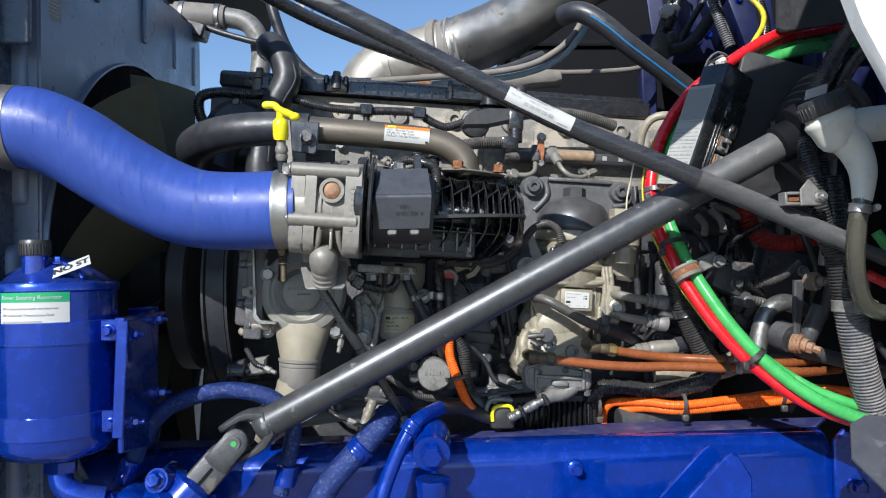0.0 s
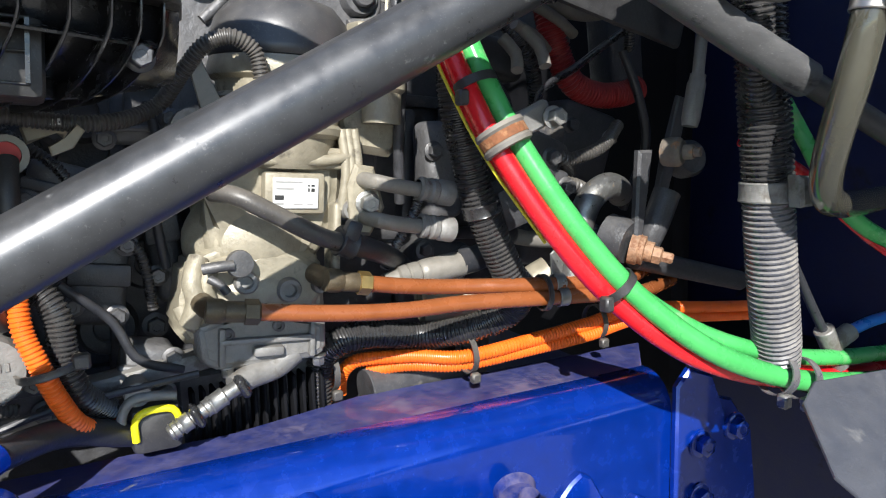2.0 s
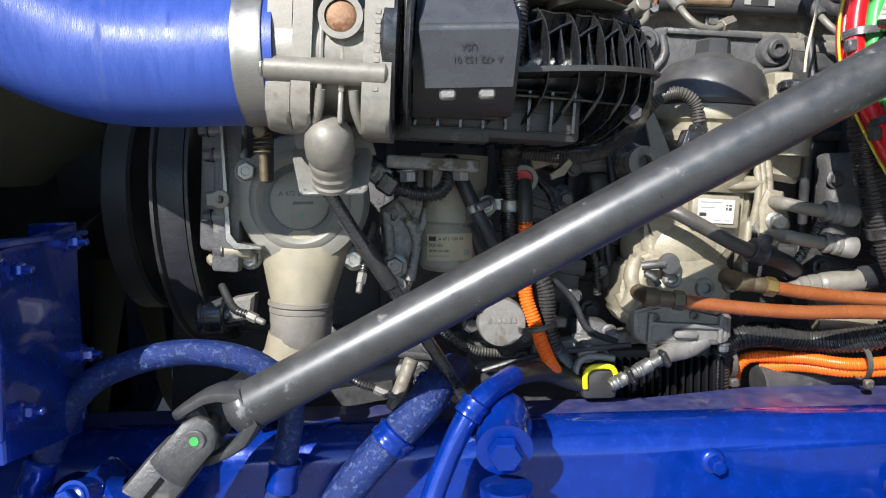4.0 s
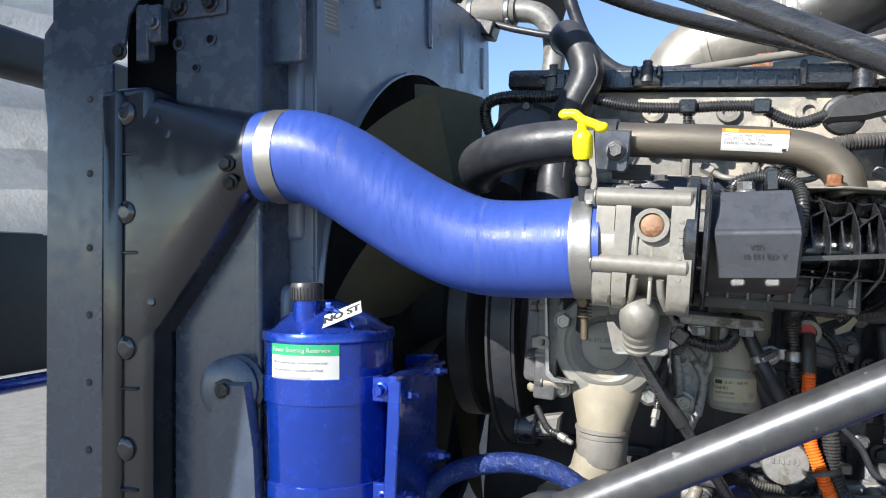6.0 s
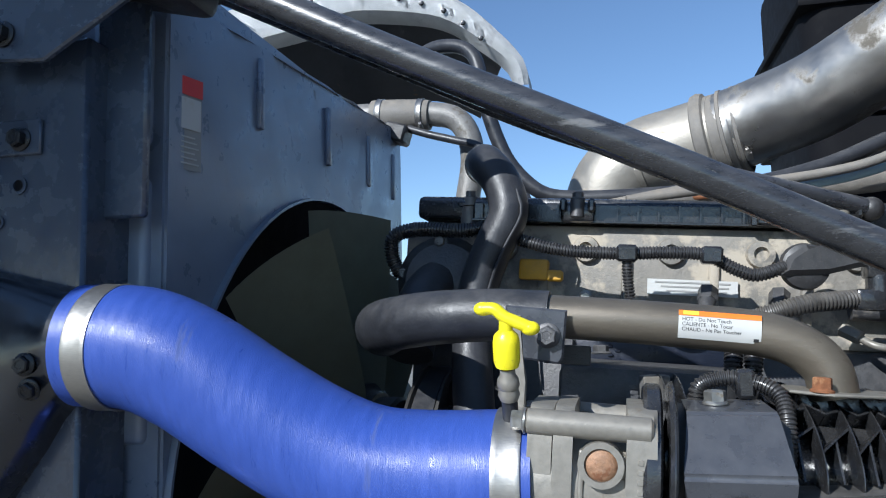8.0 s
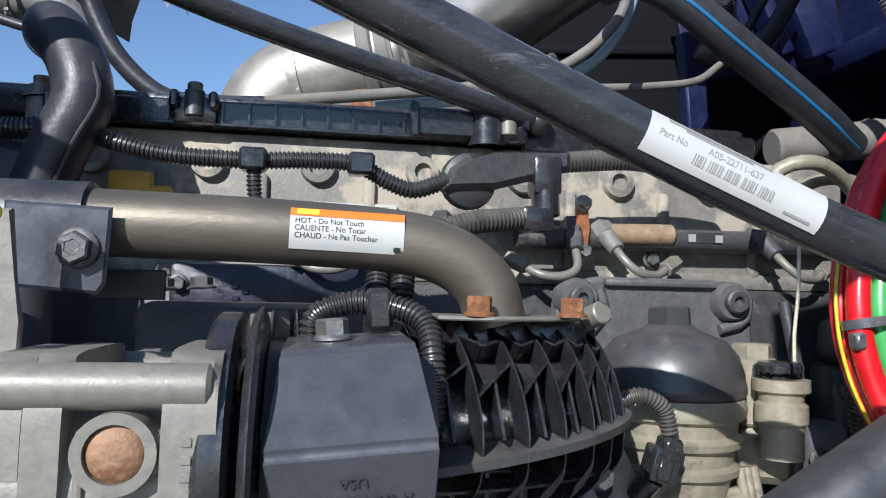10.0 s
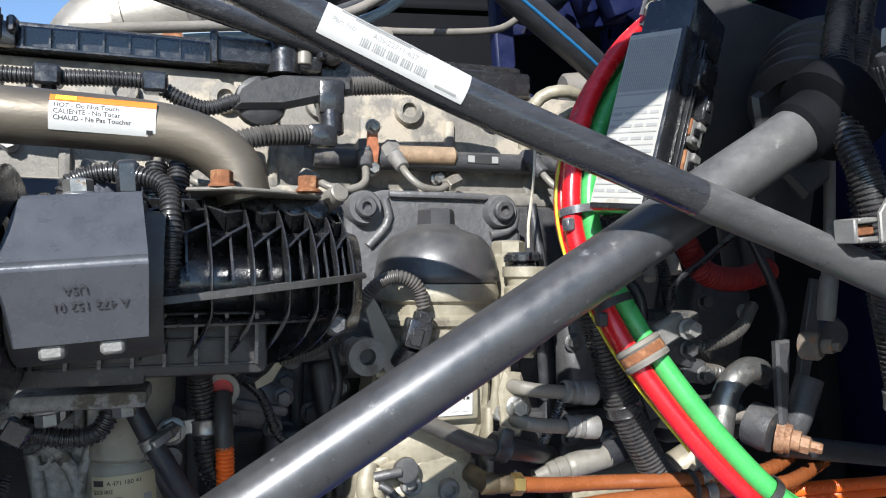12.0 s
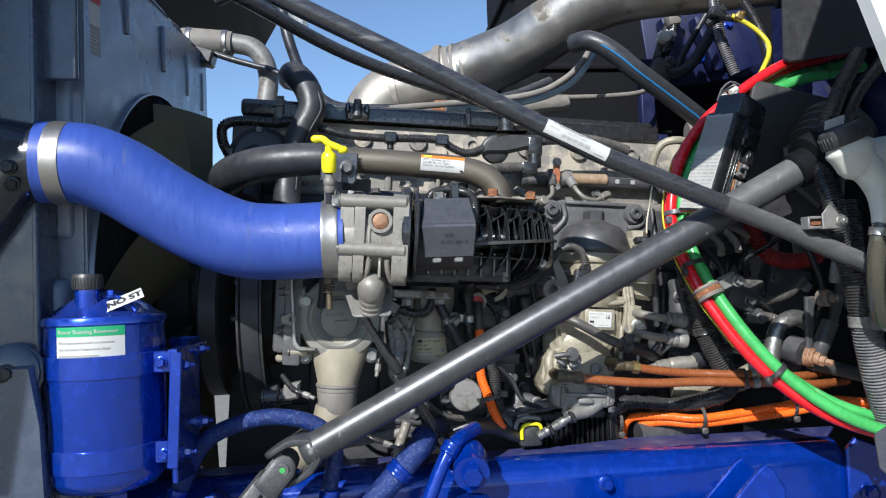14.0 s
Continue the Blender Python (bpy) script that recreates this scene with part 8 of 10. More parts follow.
add_lathe(bm, (0.005, 2.405, 1.910), AXD, [(0.080, 0), (0.090, 0.004), (0.093, 0.014), (0.090, 0.024), (0.083, 0.028), (0.083, 0.05), (0.087, 0.052), (0.087, 0.058), (0.083, 0.06), (0.083, 0.075), (0.087, 0.077), (0.087, 0.083), (0.082, 0.085)], 48)
part("coupling", bm, M_greyhose, air)
bm = B()
add_band(bm, Vector((0.005, 2.405, 1.910)) + AXD * 0.062, AXD, 0.0835, 0.016, 0.0015, Vector((0.2, -0.7, -0.7)))
part("clamp", bm, M_steel, air)
bm = B()
add_tube(bm, [(0.055, 2.385, 1.920), (0.12, 2.35, 1.935), (0.20, 2.29, 1.955), (0.285, 2.22, 1.995), (0.37, 2.16, 2.035), (0.47, 2.10, 2.045), (0.62, 2.04, 2.040), (0.78, 1.98, 2.035)], 0.080, 44, 0.012, r_end=0.070)
part("pipe", bm, M_chrome, air, "polished metal pipe")
bm = B()
add_lathe(bm, (0.75, 1.99, 2.036), (0.92, -0.36, -0.03), [(0.070, 0), (0.078, 0.004), (0.078, 0.08), (0.070, 0.084)], 40)
part("rubber_sleeve", bm, M_rubber, air)

# ---- coolant return pipe over the shroud ----
ret = thing("coolant_pipe", (-0.55, 2.42, 1.75), "grey coolant pipe with dusty rubber coupling and clamps", "pipe")
bm = B()
add_tube(bm, [(-0.80, 2.42, 2.035), (-0.74, 2.42, 2.030), (-0.64, 2.42, 2.026), (-0.545, 2.42, 2.018), (-0.495, 2.42, 2.002), (-0.468, 2.42, 1.960), (-0.462, 2.42, 1.90), (-0.475, 2.42, 1.82), (-0.485, 2.42, 1.72)], 0.0265, 24, 0.012)
part("pipe", bm, M_greycast, ret)
bm = B()
add_lathe(bm, (-0.690, 2.42, 2.028), (1, 0, -0.08), [(0.027, 0), (0.033, 0.002), (0.0345, 0.02), (0.035, 0.06), (0.0345, 0.11), (0.033, 0.135), (0.027, 0.137)], 32)
part("coupling", bm, M_greyhose, ret)
for x in (-0.668, -0.575):
    bm = B()
    add_band(bm, (x, 2.42, 2.028 - (x + 0.69) * 0.08), (1, 0, -0.08), 0.0345, 0.014, 0.0015, (0.1, -0.5, -1))
    part("clamp", bm, M_steel, ret)
bm = B()
add_tube(bm, [(-0.60, 2.40, 1.985), (-0.55, 2.39, 1.965), (-0.49, 2.38, 1.945), (-0.43, 2.36, 1.92), (-0.36, 2.33, 1.85), (-0.31, 2.30, 1.74)], 0.0085, 16)
part("vent_line", bm, M_rubber, ret)
bm = B()
add_box(bm, (-0.625, 2.40, 1.975), (0.05, 0.06, 0.04), Matrix.Rotation(0.3, 3, "Y"), 0.005)
part("corner_bracket", bm, M_matt, ret)

# ---- black hose and cables at the engine's nose ----
bm = B()
add_tube(bm, [(-0.36, 1.98, 1.80), (-0.342, 1.90, 1.782), (-0.318, 1.88, 1.750), (-0.308, 1.87, 1.705), (-0.330, 1.87, 1.660), (-0.352, 1.87, 1.605), (-0.36, 1.86, 1.54), (-0.355, 1.83, 1.47), (-0.345, 1.80, 1.40)], 0.0270, 24, 0.01)
rh = thing("radiator_hose", (-0.35, 1.85, 1.55), "black rubber coolant hose curving over the engine nose", "hose")
part("hose", bm, M_rubber, rh)
for p, d in (((-0.352, 1.815, 1.435), (0.2, -0.3, -1)), ((-0.348, 1.925, 1.787), (0.3, -1, -0.3))):
    bm = B()
    add_band(bm, p, d, 0.0275, 0.013, 0.0015, (0.8, -0.5, 0.1))
    part("clamp", bm, M_zinc, rh)
bm = B()
add_tube(bm, [(-0.294, 1.855, 1.735), (-0.288, 1.847, 1.700), (-0.312, 1.845, 1.655), (-0.334, 1.845, 1.60), (-0.34, 1.835, 1.54)], 0.0022, 8)
part("mould_seam", bm, M_rubber, rh)
bm = B()
add_tube(bm, [(-0.55, 2.2, 2.05), (-0.47, 2.15, 2.062), (-0.40, 2.12, 2.03), (-0.375, 2.1, 1.93), (-0.353, 2.1, 1.860), (-0.328, 2.1, 1.813), (-0.285, 2.1, 1.772), (-0.233, 2.1, 1.760), (-0.128, 2.1, 1.757), (0.025, 2.1, 1.763), (0.15, 2.12, 1.79), (0.25, 2.14, 1.83)], 0.0125, 16)
single("main_cable", bm, M_rubber, "thick black sheathed cable looping over the engine", "cable")
bm = B()
add_tube(bm, [(-0.18, 2.10, 1.735), (-0.129, 2.1, 1.744), (-0.052, 2.1, 1.752), (0.02, 2.1, 1.754), (0.10, 2.1, 1.756), (0.20, 2.1, 1.76), (0.28, 2.12, 1.77)], 0.0195, 20)
for x in (-0.005, 0.012):
    add_band(bm, (x, 2.1, 1.754), X, 0.0195, 0.010, 0.003)
single("heater_hose", bm, M_greyhose, "dusty grey hose lying along the valve cover", "hose")
bm = B()
add_box(bm, (-0.028, 2.08, 1.758), (0.034, 0.02, 0.026), FLAT, 0.004)
add_box(bm, (-0.028, 2.06, 1.745), (0.044, 0.01, 0.012), FLAT, 0.003)
single("hose_bracket", bm, M_rust, "rusty steel bracket under the grey hose", "bracket")
bm = B()
add_tube(bm, [(-0.15, 2.0, 1.735), (0.0, 2.02, 1.75), (0.12, 2.03, 1.762), (0.20, 2.03, 1.778), (0.255, 2.03, 1.806), (0.290, 2.03, 1.836), (0.311, 2.03, 1.864), (0.325, 2.04, 1.90)], 0.0072, 14)
single("grey_cable", bm, M_greyhose, "grey sheathed cable rising behind the engine", "cable")
M_teal = surface("pale_blue_hose", (0.30, 0.42, 0.48), 0.5, 0, (50, 0.15), dust=(TAN, 0.4), bump=(200, 0.05))
bm = B()
add_tube(bm, [(-0.02, 2.04, 1.74), (0.12, 2.05, 1.752), (0.21, 2.05, 1.770), (0.274, 2.05, 1.800), (0.316, 2.05, 1.846), (0.345, 2.06, 1.90)], 0.0072, 14)
single("blue_hose", bm, M_teal, "pale blue dusty hose behind the engine", "hose")
bm = B()
add_tube(bm, [(0.10, 2.14, 1.775), (0.231, 2.15, 1.793), (0.316, 2.15, 1.793), (0.406, 2.16, 1.798), (0.494, 2.18, 1.812), (0.56, 2.22, 1.85)], 0.0062, 12)
single("pale_cable", bm, M_greyhose, "pale grey cable crossing to the cab", "cable")
ln = thing("lined_hose", (0.43, 2.0, 1.69), "black rubber hose with a blue stripe", "hose")
LP = [(0.262, 1.975, 1.868), (0.283, 1.945, 1.866), (0.309, 1.930, 1.852), (0.344, 1.921, 1.824), (0.386, 1.920, 1.788), (0.446, 1.930, 1.748), (0.500, 1.940, 1.712), (0.535, 1.950, 1.690), (0.580, 1.97, 1.665)]
bm = B()
add_tube(bm, LP, 0.0215, 22, 0.01)
part("hose", bm, M_rubber, ln)
bm = B()
add_tube(bm, [Vector(p) + Vector((-0.005, -0.0195, -0.006)) for p in LP[2:]], 0.0026, 8, 0.01)
part("stripe", bm, surface("blue_stripe", (0.02, 0.15, 0.34), 0.45, 0, (40, 0.1), bump=None), ln)

bm = B()
add_tube(bm, [(0.395, 1.90, 1.560), (0.400, 1.89, 1.600), (0.415, 1.88, 1.624), (0.440, 1.87, 1.630), (0.475, 1.88, 1.624), (0.52, 1.90, 1.60), (0.545, 1.91, 1.56)], 0.0085, 14)
single("cream_hose", bm, M_cream, "dusty cream hose looped behind the air lines", "hose")
bm = B()
add_tube(bm, [(0.455, 1.93, 1.56), (0.462, 1.92, 1.60), (0.485, 1.91, 1.615), (0.53, 1.92, 1.615), (0.58, 1.93, 1.60)], 0.0080, 14)
single("cream_hose", bm, M_cream, "dusty cream hose looped behind the air lines", "hose")
bm = B()
add_cyl(bm, (0.60, 2.16, 1.70), (0.80, 2.14, 1.71), 0.030, None, 24, 0.004)
add_band(bm, (0.76, 2.143, 1.708), X, 0.030, 0.016, 0.002)
single("duct_stub", bm, M_greyhose, "dark grey rubber duct stub at the firewall", "hose")

# ---- wiring along the head ----
harn = thing("engine_harness", (-0.102, 1.874, 1.641), "black corrugated engine wiring harness with clips", "wiring")
bm = B()
add_tube(bm, [(-0.316, 1.888, 1.679), (-0.285, 1.876, 1.666), (-0.235, 1.874, 1.652), (-0.167, 1.874, 1.645), (-0.098, 1.874, 1.643), (-0.056, 1.874, 1.638), (-0.023, 1.874, 1.619), (0.002, 1.874, 1.611), (0.036, 1.874, 1.620)], 0.0090, 14, rib=(0.0042, 0.0014))
part("conduit", bm, M_loom, harn)
bm = B()
add_tube(bm, [(-0.154, 1.872, 1.641), (-0.155, 1.871, 1.618), (-0.153, 1.874, 1.586)], 0.0075, 12, rib=(0.0042, 0.0014))
part("branch", bm, M_loom, harn)
for x, z in ((-0.1545, 1.644), (-0.051, 1.637)):
    bm = B()
    add_box(bm, (x, 1.869, z), (0.026, 0.024, 0.022), ENG, 0.003)
    part("clip", bm, M_plastic, harn)
bm = B()
add_prism(bm, [(0.028, 1.609), (0.039, 1.632), (0.060, 1.646), (0.084, 1.640), (0.167, 1.645), (0.167, 1.626), (0.084, 1.609)], (0, 1.884, 0), X, Z, 0.020, 0.006)
add_lathe(bm, (0.060, 1.888, 1.620), -Y, [(0.030, 0), (0.028, 0.012), (0.02, 0.016), (0, 0.016)], 22)
part("connector_body", bm, M_matt, harn)
bm = B()
add_box(bm, (0.139, 1.874, 1.621), (0.030, 0.030, 0.040), ENG, 0.004, 2)
add_cyl(bm, (0.138, 1.872, 1.606), (0.137, 1.871, 1.579), 0.0145, None, 18)
add_box(bm, (0.125, 1.869, 1.576), (0.034, 0.026, 0.026), ENG, 0.005, 2)
part("plug", bm, M_plastic, harn)
bm = B()
add_tube(bm, [(0.165, 1.874, 1.636), (0.200, 1.874, 1.637), (0.242, 1.874, 1.636), (0.297, 1.884, 1.627), (0.344, 1.893, 1.613)], 0.0115, 14, rib=(0.0042, 0.0014))
part("rear_conduit", bm, M_loom_dusty, harn)
bm = B()
add_tube(bm, [(0.116, 1.870, 1.578), (0.087, 1.856, 1.576), (0.051, 1.846, 1.573), (0.009, 1.846, 1.562), (-0.028, 1.865, 1.548)], 0.0120, 14, rib=(0.0046, 0.0018))
part("front_conduit", bm, M_loom_dusty, harn)
bm = B()
add_tube(bm, [(-0.485, 1.95, 1.630), (-0.497, 1.945, 1.660), (-0.492, 1.94, 1.690), (-0.453, 1.94, 1.699), (-0.386, 1.94, 1.694), (-0.34, 1.945, 1.70)], 0.0115, 14, rib=(0.0046, 0.0018))
part("nose_conduit", bm, M_loom, harn)
amb = thing("amber_clip", (-0.28, 1.94, 1.61), "amber plastic cable holder on the head", "cable holder")
bm = B()
add_box(bm, (-0.283, 1.935, 1.632), (0.042, 0.018, 0.030), ENG, 0.004, 2)
add_box(bm, (-0.254, 1.932, 1.622), (0.024, 0.014, 0.016), ENG, 0.003)
part("holder", bm, M_amber, amb)
bm = B()
add_box(bm, eng(-0.075, 1.965, 0.095), (0.12, 0.003, 0.022), ENG, 0)
pl = thing("head_label", eng(-0.075, 1.965, 0.095), "pale printed strip label on the head", "label")
part("strip", bm, M_white, pl)
for i in range(3):
    bm = B()
    add_box(bm, eng(-0.075 + 0.003 * i, 1.963, 0.102 - 0.006 * i), (0.10 - 0.01 * i, 0.001, 0.0022), ENG, 0)
    part("print_line", bm, M_greyink, pl)
nose = thing("nose_stud", (-0.38, 1.98, 1.69), "steel stud with nuts on the valve cover corner", "stud")
bm = B()
add_cyl(bm, (-0.382, 1.98, 1.70), (-0.381, 1.98, 1.735), 0.016, None, 20)
add_lathe(bm, (-0.381, 1.98, 1.735), Z, [(0.020, 0), (0.020, 0.004), (0.013, 0.005), (0.013, 0.014), (0.008, 0.016), (0.008, 0.024), (0, 0.025)], 12)
part("stud", bm, M_greycast, nose)
bm = B()
add_lathe(bm, (-0.42, 1.955, 1.62), (0.15, -1, 0.1), [(0.075, -0.05), (0.07, 0.0), (0.055, 0.02), (0.02, 0.028), (0, 0.028)], 30)
ncv = thing("nose_cover", (-0.42, 1.95, 1.6), "dark rounded casting at the engine nose", "cover")
part("dome", bm, M_iron, ncv)
bm = B()
add_tube(bm, [(-0.43, 1.95, 1.62), (-0.445, 1.90, 1.58), (-0.45, 1.86, 1.52)], 0.035, 20)
part("elbow", bm, M_rubber, ncv)
for a in (0.4, 1.6, 2.9):
    bm = B()
    add_hex(bm, (-0.42 + 0.06 * math.cos(a), 1.945, 1.62 + 0.06 * math.sin(a)), -Y, 0.008, 0.008)
    part("bolt", bm, M_darkbolt, ncv)

# ---- parts in the valley behind the throttle ----
val = thing("actuator", (-0.1, 1.68, 1.42), "dark actuator housing behind the throttle with leads", "actuator")
bm = B()
add_box(bm, (-0.13, 1.79, 1.450), (0.22, 0.13, 0.11), ENG, 0.012, 2)
add_box(bm, (-0.10, 1.70, 1.440), (0.10, 0.10, 0.06), ENG, 0.010, 2)
part("housing", bm, M_iron, val)
bm = B()
add_cyl(bm, (-0.135, 1.70, 1.475), (-0.135, 1.70, 1.500), 0.016, None, 6)
part("nut", bm, M_greycast, val)
bm = B()
add_tube(bm, [(-0.105, 1.60, 1.478), (-0.10, 1.60, 1.498), (-0.075, 1.60, 1.505), (-0.05, 1.595, 1.500), (-0.036, 1.585, 1.490), (-0.034, 1.572, 1.470), (-0.036, 1.57, 1.44), (-0.040, 1.575, 1.41)], 0.0075, 14, rib=(0.0036, 0.0013))
part("lead", bm, M_loom, val)
bm = B()
add_box(bm, (-0.062, 1.598, 1.500), (0.016, 0.016, 0.026), FLAT, 0.003)
part("lead_clip", bm, M_plastic, val)
for x in (-0.055, -0.035):
    bm = B()
    add_tube(bm, [(x, 1.74, 1.46), (x + 0.002, 1.73, 1.50), (x + 0.006, 1.74, 1.53)], 0.010, 14, rib=(0.004, 0.0014))
    part("boot", bm, M_loom, val)
for i in range(8):
    bm = B()
    add_box(bm, (-0.172 + 0.016 * (i % 2), 1.7135, 1.487 - 0.006 * (i // 2)), (0.008, 0.0012, 0.004), ENG, 0)
    part("cast_mark", bm, M_iron, val)
for x in (-0.22, -0.19):
    bm = B()
    add_hex(bm, (x, 1.76, 1.520), Z, 0.009, 0.008)
    part("bolt", bm, M_darkbolt, val)

# ---- red and green air tubes ----
BT = [(0.82, 1.82, 1.80), (0.720, 1.772, 1.768), (0.635, 1.728, 1.742), (0.560, 1.708, 1.710), (0.492, 1.706, 1.670), (0.432, 1.712, 1.624), (0.386, 1.710, 1.560), (0.358, 1.70, 1.479), (0.360, 1.69, 1.415), (0.376, 1.665, 1.351), (0.396, 1.645, 1.300), (0.432, 1.615, 1.233), (0.478, 1.592, 1.175), (0.535, 1.565, 1.125), (0.600, 1.548, 1.092), (0.680, 1.535, 1.070), (0.80, 1.53, 1.055), (0.95, 1.53, 1.05)]


def bundle_tube(offsets, r, mat, name, label):
    """One tube of the bundle: offsets (a, b) across it at its start, middle and end."""
    pts = []
    n = len(BT)
    for i, p in enumerate(BT):
        a = Vector(BT[max(i - 1, 0)])
        b = Vector(BT[min(i + 1, n - 1)])
        t = (b - a).normalized()
        side = t.cross(Y).normalized()
        if side.x < 0:
            side = -side
        out = side.cross(t).normalized()
        if out.y > 0:
            out = -out
        f = i / (n - 1) * (len(offsets) - 1)
        k = min(int(f), len(offsets) - 2)
        o0, o1 = offsets[k], offsets[k + 1]
        w = f - k
        pts.append(Vector(p) + side * (o0[0] * (1 - w) + o1[0] * w) + out * (o0[1] * (1 - w) + o1[1] * w))
    bm = B()
    add_tube(bm, pts, r, 22, 0.012)
    single(name, bm, mat, label, "air line", "tractor air lines")


bundle_tube([(-0.022, 0.002), (-0.014, 0.002), (-0.010, 0.004), (-0.011, 0.002), (-0.007, -0.015), (0.002, -0.022)], 0.0100, M_red, "air_line", "glossy red rubber air line")
bundle_tube([(0.034, 0.0), (0.018, 0.0), (0.010, 0.004), (0.010, 0.003), (0.002, 0.004), (-0.004, 0.004)], 0.0104, M_green, "air_line", "bright green rubber air line")
bundle_tube([(0.014, -0.02), (0.006, -0.018), (0.004, -0.018), (0.006, -0.016), (0.018, -0.012), (0.024, -0.010)], 0.0085, M_green, "air_line", "bright green rubber air line")
bundle_tube([(-0.006, -0.018), (-0.004, -0.018), (-0.010, -0.018), (-0.006, -0.018), (0.004, -0.024), (0.010, -0.030)], 0.0085, M_red, "air_line", "glossy red rubber air line")
M_ystripe = surface("yellow_black_wire", (0.62, 0.55, 0.03), 0.4, 0, (90, 0.3), bump=None)
bm = B()
add_tube(bm, [Vector(p) + Vector(o) for p, o in zip(BT[6:12], ((-0.024, 0.012, -0.006), (-0.0215, 0.008, 0), (-0.020, 0.010, -0.004), (-0.018, 0.012, -0.008), (-0.015, 0.014, -0.010), (-0.012, 0.016, -0.012)))], 0.0017, 10, 0.01)
single("signal_wire", bm, M_ystripe, "thin yellow and black wire beside the air lines", "wire")
for i, (k, f, r) in enumerate(((7, 0.25, 0.0245), (8, 0.75, 0.0240), (11, 0.9, 0.0240), (14, 0.4, 0.0260), (14, 0.75, 0.0260), (4, 0.5, 0.027))):
    p = Vector(BT[k]).lerp(Vector(BT[k + 1]), f)
    d = (Vector(BT[k + 1]) - Vector(BT[k])).normalized()
    bm = B()
    u, v, _ = frame_of(d)
    add_lathe(bm, p - d * 0.004, d, [(r - 0.002, 0), (r, 0), (r, 0.008), (r - 0.002, 0.008)], 28, flat=0.82)
    s = Vector((-0.8, -0.4, -0.5)) if i < 3 else Vector((-0.3, -0.6, -0.8))
    add_box(bm, p + s.normalized() * (r + 0.002), (0.010, 0.012, 0.014), FLAT, 0.002)
    single("cable_tie", bm, M_matt if i not in (0, 3, 4) else M_loom_grey, "plastic cable tie round the air lines", "cable tie", "cable ties")
# rubber-lined clamp
gp = Vector((0.388, 1.650, 1.318))
gd = (Vector(BT[10]) - Vector(BT[9])).normalized()
cl = thing("bundle_clamp", gp, "rubber-lined rusty metal clamp round the air lines", "clamp")
bm = B()
add_lathe(bm, gp - gd * 0.012, gd, [(0.022, 0), (0.0275, 0.001), (0.0285, 0.005), (0.026, 0.008), (0.026, 0.016), (0.0285, 0.019), (0.0275, 0.023), (0.022, 0.024)], 32, flat=0.85)
part("rubber", bm, M_greyhose, cl)
bm = B()
add_lathe(bm, gp - gd * 0.0045, gd, [(0.025, 0), (0.0272, 0), (0.0272, 0.009), (0.025, 0.009)], 32, flat=0.85)
part("strap", bm, M_rust, cl)
bm = B()
add_box(bm, (0.432, 1.665, 1.336), (0.036, 0.012, 0.024), Matrix.Rotation(-0.4, 3, "Y"), 0.003)
add_hex(bm, (0.446, 1.655, 1.336), -Y, 0.0085, 0.012)
part("tab", bm, M_greycast, cl)

# ---- fuse box ----
fb = thing("fuse_box", (0.44, 1.66, 1.45), "black plastic fuse box with printed fuse chart on its lid", "fuse box")
FO = Vector((0.3385, 1.648, 1.463))
FW = Vector((0.026, -0.055, -0.008))
FH = Vector((0.068, 0.004, 0.174))
fu, fv = FW.normalized(), (FH - FH.project(FW)).normalized()
fw, fh = FW.length, FH.length
fn = fu.cross(fv)
if fn.x > 0:
    fn = -fn
FROT = Matrix((fu, fv, fu.cross(fv))).transposed()


def on_box(a, b, c):
    """A point on the fuse box: a along its lid, b up it, c out of it."""
    return FO + fu * a + fv * b + fn * c


bm = B()
add_box(bm, on_box(fw / 2, fh / 2, -0.014), (fw, fh, 0.030), FROT, 0.004, 2)
part("lid", bm, M_plastic, fb)
bm = B()
add_box(bm, on_box(fw / 2, fh / 2, -0.055), (fw * 0.92, fh * 0.94, 0.056), FROT, 0.004, 2)
add_box(bm, on_box(fw * 0.5, fh + 0.018, -0.045), (fw * 0.9, 0.045, 0.070), FROT, 0.005, 2)
part("base", bm, M_plastic, fb)
for c_ in (-0.030, -0.036):
    bm = B()
    add_box(bm, on_box(fw + 0.001, fh * 0.5, c_), (0.005, fh * 0.97, 0.0022), FROT, 0.0006)
    part("edge_bead", bm, M_plastic, fb)
for b_, c_, h_ in ((0.150, -0.036, 0.030), (0.122, -0.058, 0.026)):
    bm = B()
    add_box(bm, on_box(fw + 0.003, b_, c_), (0.012, h_, 0.018), FROT, 0.002)
    add_box(bm, on_box(fw + 0.008, b_ + 0.004, c_ + 0.003), (0.006, h_ * 0.4, 0.006), FROT, 0.001)
    part("latch", bm, M_plastic, fb)
